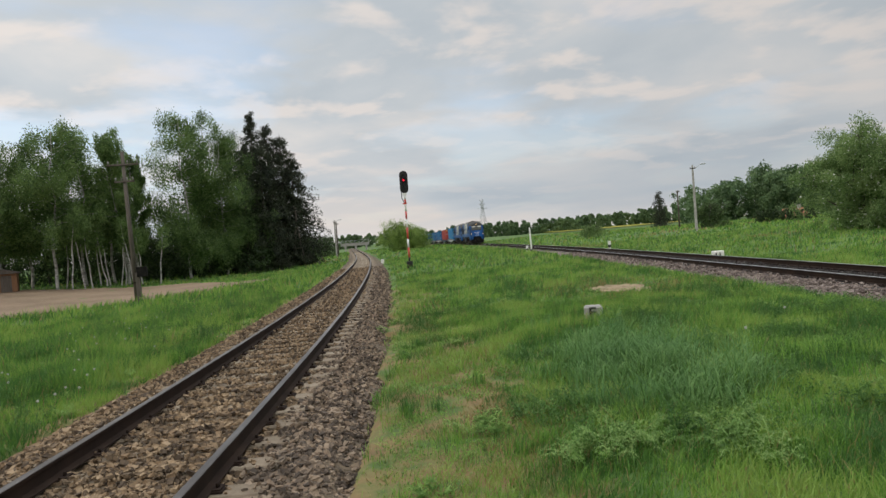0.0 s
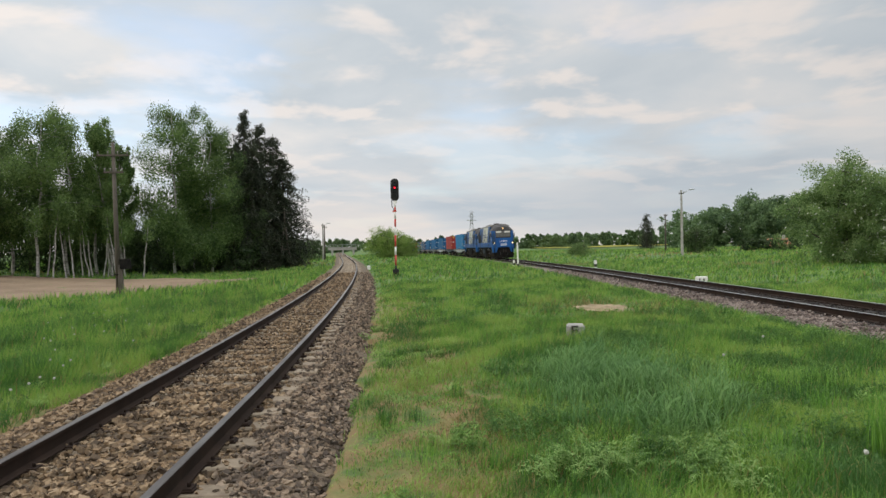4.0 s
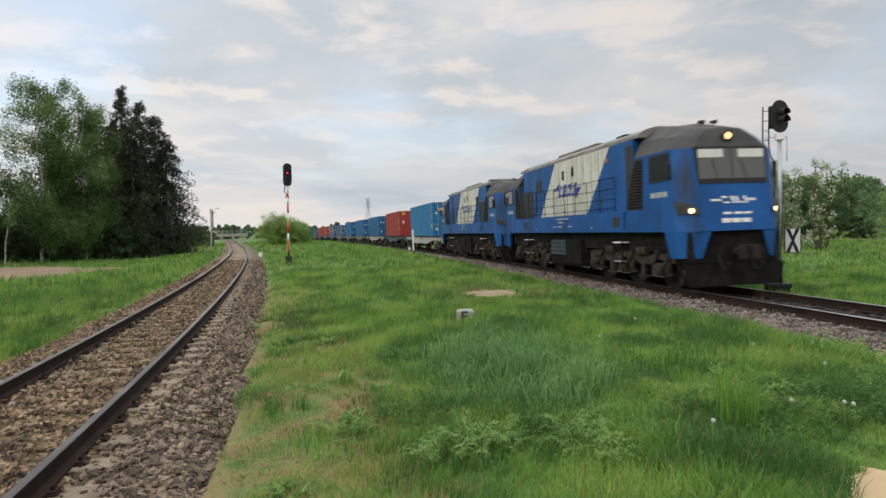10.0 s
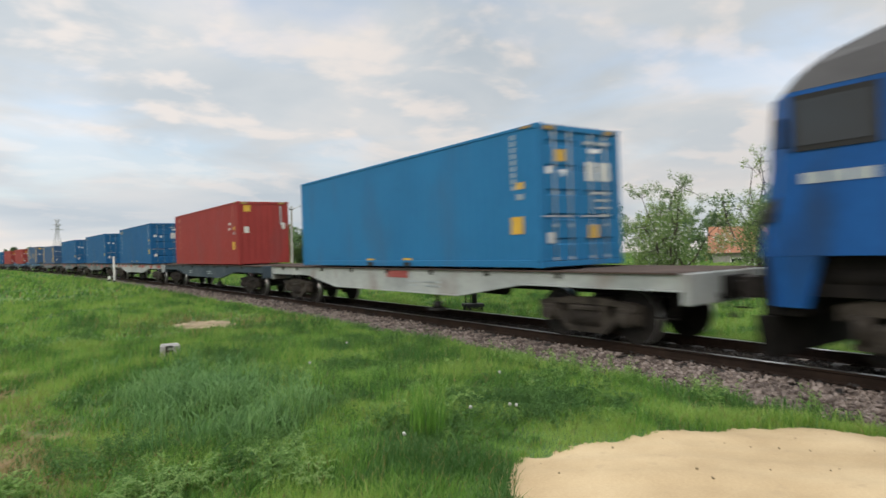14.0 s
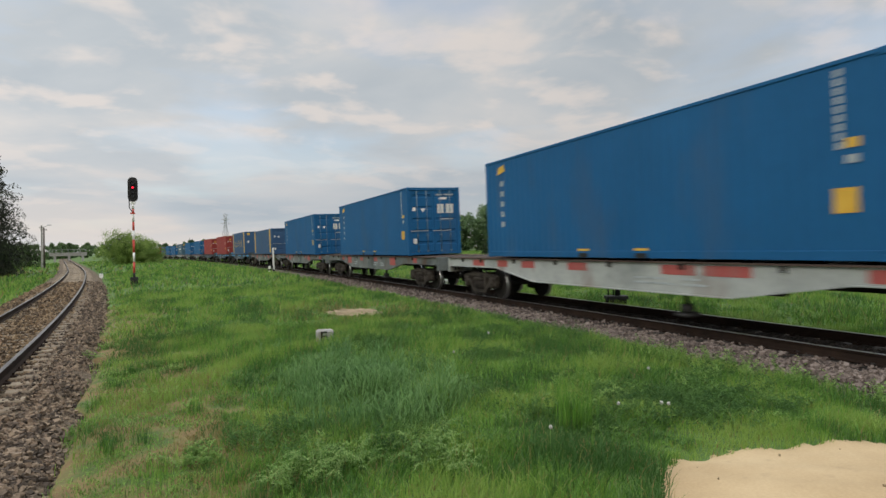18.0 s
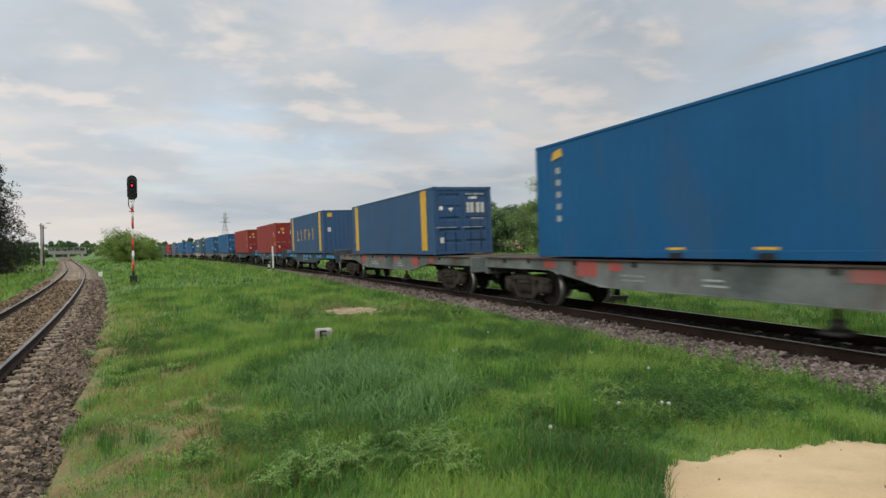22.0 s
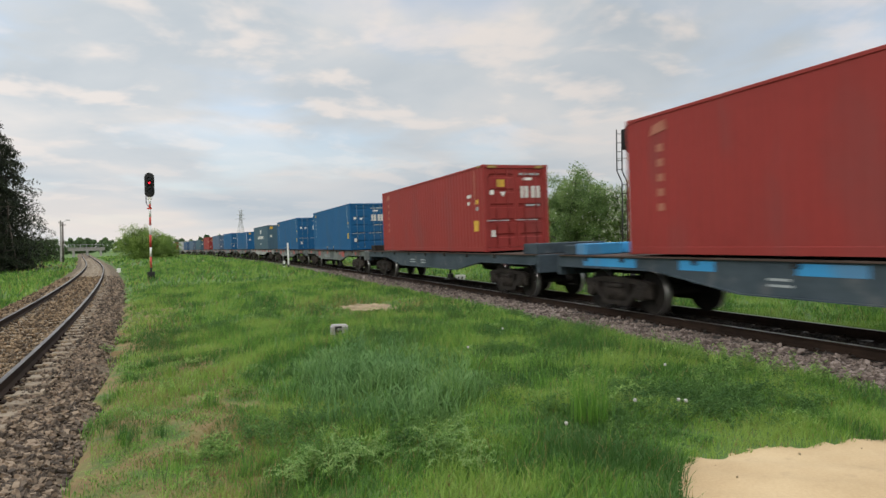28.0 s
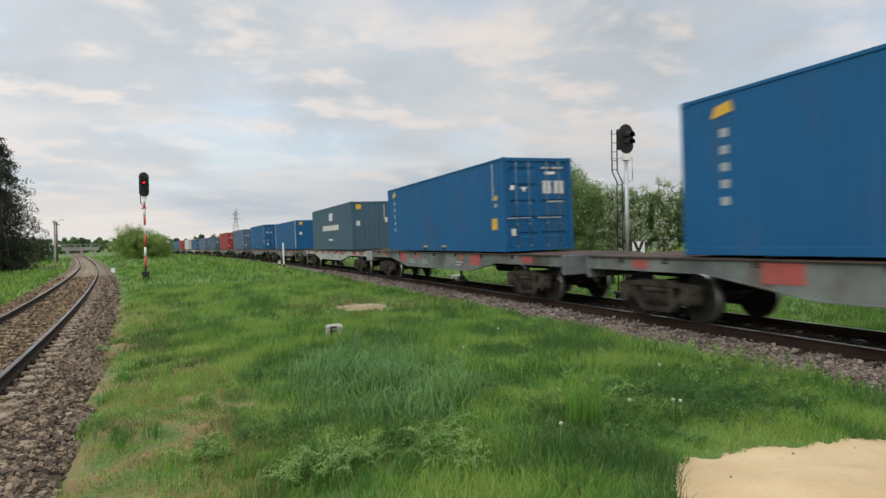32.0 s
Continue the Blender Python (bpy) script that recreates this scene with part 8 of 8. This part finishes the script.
def lay_stones(line, rng, bands, half_top, half_foot, foot, lo_off, hi_off):
    """Loose stones over a bed: s-range, stones to the square metre, size."""
    P, S = [], []
    for s0, s1, dens, size in bands:
        n = int((s1 - s0) * (hi_off - lo_off) * dens)
        s, off = rng.uniform(s0, s1, n), rng.uniform(lo_off, hi_off, n)
        keep = (abs(abs(off) - 0.7535) > 0.075)
        s, off = s[keep], off[keep]
        # sleepers stay partly bare, under stones that lie on top of them
        on = np.abs((s - (line_lo[line] + 0.3)) / 0.6 % 1.0)
        on_sleeper = (np.minimum(on, 1 - on) * 0.6 < 0.125) & (abs(off) < 1.28)
        drop = on_sleeper & (rng.uniform(0, 1, len(s)) < np.where((abs(off) > 0.8) & (abs(off) < 1.15), 0.85, 0.40))
        s, off, on_sleeper = s[~drop], off[~drop], on_sleeper[~drop]
        p = line.at(s, off, 0.0)
        sz = size * (0.5 + 1.15 * rng.uniform(0, 1, len(s)) ** 1.8)
        p[:, 2] += np.where(on_sleeper, -0.19, bed_top(off, half_top, half_foot, foot)) + sz * rng.uniform(0.05, 0.40, len(s))
        P.append(p)
        S.append(sz)
    P, S = np.concatenate(P), np.concatenate(S)
    out = []
    far = P[:, 1] > 9.0
    for k, shapes, faces in ((~far, CHUNK, CHUNK_F), (far, BLUNT, BLUNT_F)):
        n, m = int(k.sum()), len(shapes[0])
        if n:
            base = np.stack(shapes)[rng.randint(0, len(shapes), n)] * (S[k] * 0.5)[:, None, None]
            V = np.einsum("nij,nkj->nki", lying(rng, n), base) + P[k][:, None, :]
            out.append((V.reshape(-1, 3), ((np.arange(n) * m)[:, None, None] + faces[None]).reshape(-1, 3)))
    return join(out)


line_lo = {SIDE: -6, MAIN: -16}
sr = np.random.RandomState(21)
SIDE_BANDS = [(3.6, 8, 1150, 0.047), (8, 14, 700, 0.052), (14, 26, 240, 0.068), (26, 50, 80, 0.095)]
MAIN_BANDS = [(2.5, 11, 560, 0.052), (11, 22, 260, 0.066), (22, 45, 70, 0.11)]
for line, owner, bands, shape, lo_off, hi_off, m, label in (
        (SIDE, SIDE_TRACK, SIDE_BANDS, (1.62, 2.25, 0.52), -2.3, 1.0, "stone", "loose tan and brown ballast stones"),
        (SIDE, SIDE_TRACK, SIDE_BANDS, (1.62, 2.25, 0.52), 1.0, 2.3, "stone_grey", "loose angular grey ballast stones"),
        (MAIN, MAIN_TRACK, MAIN_BANDS, (1.5, 2.4, 0.45), -2.35, -0.9, "stone_r", "loose reddish-grey ballast stones"),
        (MAIN, MAIN_TRACK, MAIN_BANDS, (1.5, 2.4, 0.45), -0.9, 0.7, "stone_oily", "near-black ballast stones between the rails")):
    V, F = lay_stones(line, sr, bands, *shape, lo_off, hi_off)
    sb = part("loose_ballast", quick_mesh("loose_ballast", V, F, M[m]), None, owner, label)
    sb["kind"] = "stuff"
# the nearest stones lie loose, one by one
ones = []
for k, S in enumerate(SHAPES):
    ones.append(mesh_of("stone", S * np.array([0.6, 0.48, 0.34]), STONE_F, M["stone_one"]))
for k in range(300):
    s, off = sr.uniform(4.0, 7.5), sr.uniform(0.9, 2.1)
    size = 0.047 * sr.uniform(0.7, 1.4)
    p = SIDE.at(s, off, 0.0)
    ob = part("stone", ones[k % len(ones)], None, SIDE_TRACK)
    ob.matrix_world = Matrix.Translation((p[0], p[1], p[2] + float(bed_top(np.array(off), 1.62, 2.25, 0.52)) + 0.3 * size)) @ pose(0, 0, 0, float(sr.normal(0, 20)), float(sr.normal(0, 20)), float(sr.uniform(0, 360))) @ Matrix.Scale(size * 1.15, 4)

# clods and pebbles on the sand
SAND = bpy.data.objects["sand_patch"]
clods = [mesh_of("clod", S * 0.5, STONE_F, M["earth"]) for S in SHAPES[:4]]
for k in range(22):
    x, y = sr.uniform(3.3, 6.6), sr.uniform(2.2, 3.95)
    if bool(in_sand(np.array(x), np.array(y))):
        size = sr.uniform(0.010, 0.026)
        ob = part("clod", clods[k % 4], None, SAND)
        ob.matrix_world = Matrix.Translation((x, y, float(sand_z(x, y)) + 0.2 * size)) @ pose(0, 0, 0, *[float(a) for a in sr.uniform(0, 360, 3)]) @ Matrix.Scale(size, 4)


# ---- what moves ----
def motions():
    times = [float(t) for t in range(0, 33)]
    head = -3.774 - 2 * LOCO
    for k, (lo, axles) in enumerate(LOCOS):
        walk(lo, [(t, vehicle_pose(front_of_first_box(t) + head + LOCO * (k + 0.5), 4.45)) for t in times])
    for k, (wg, axles, bx) in enumerate(CARS):
        mid = [front_of_first_box(t) + WAGON * k + BOX / 2 for t in times]
        walk(wg, [(t, vehicle_pose(s, 7.1)) for t, s in zip(times, mid)])
        walk(bx, [(t, vehicle_pose(s + SHIFT.get(k, 0.0), 7.1, FLOOR)) for t, s in zip(times, mid)])
    # wheels roll with the way gone
    beats = [k / 30 for k in range(0, 961)]
    start = front_of_first_box(0.0)
    way = [start - front_of_first_box(t) for t in beats]
    for axles, r in [(a, 0.525) for _, a in LOCOS] + [(a, 0.475) for _, a, _ in CARS[:WHEELS_OF]]:
        for ob in axles:
            y = ob.location.y
            walk(ob, [(t, pose(0, y, r, -math.degrees(w / r) % 360)) for t, w in zip(beats, way)])


WHEELS_OF = 11
motions()
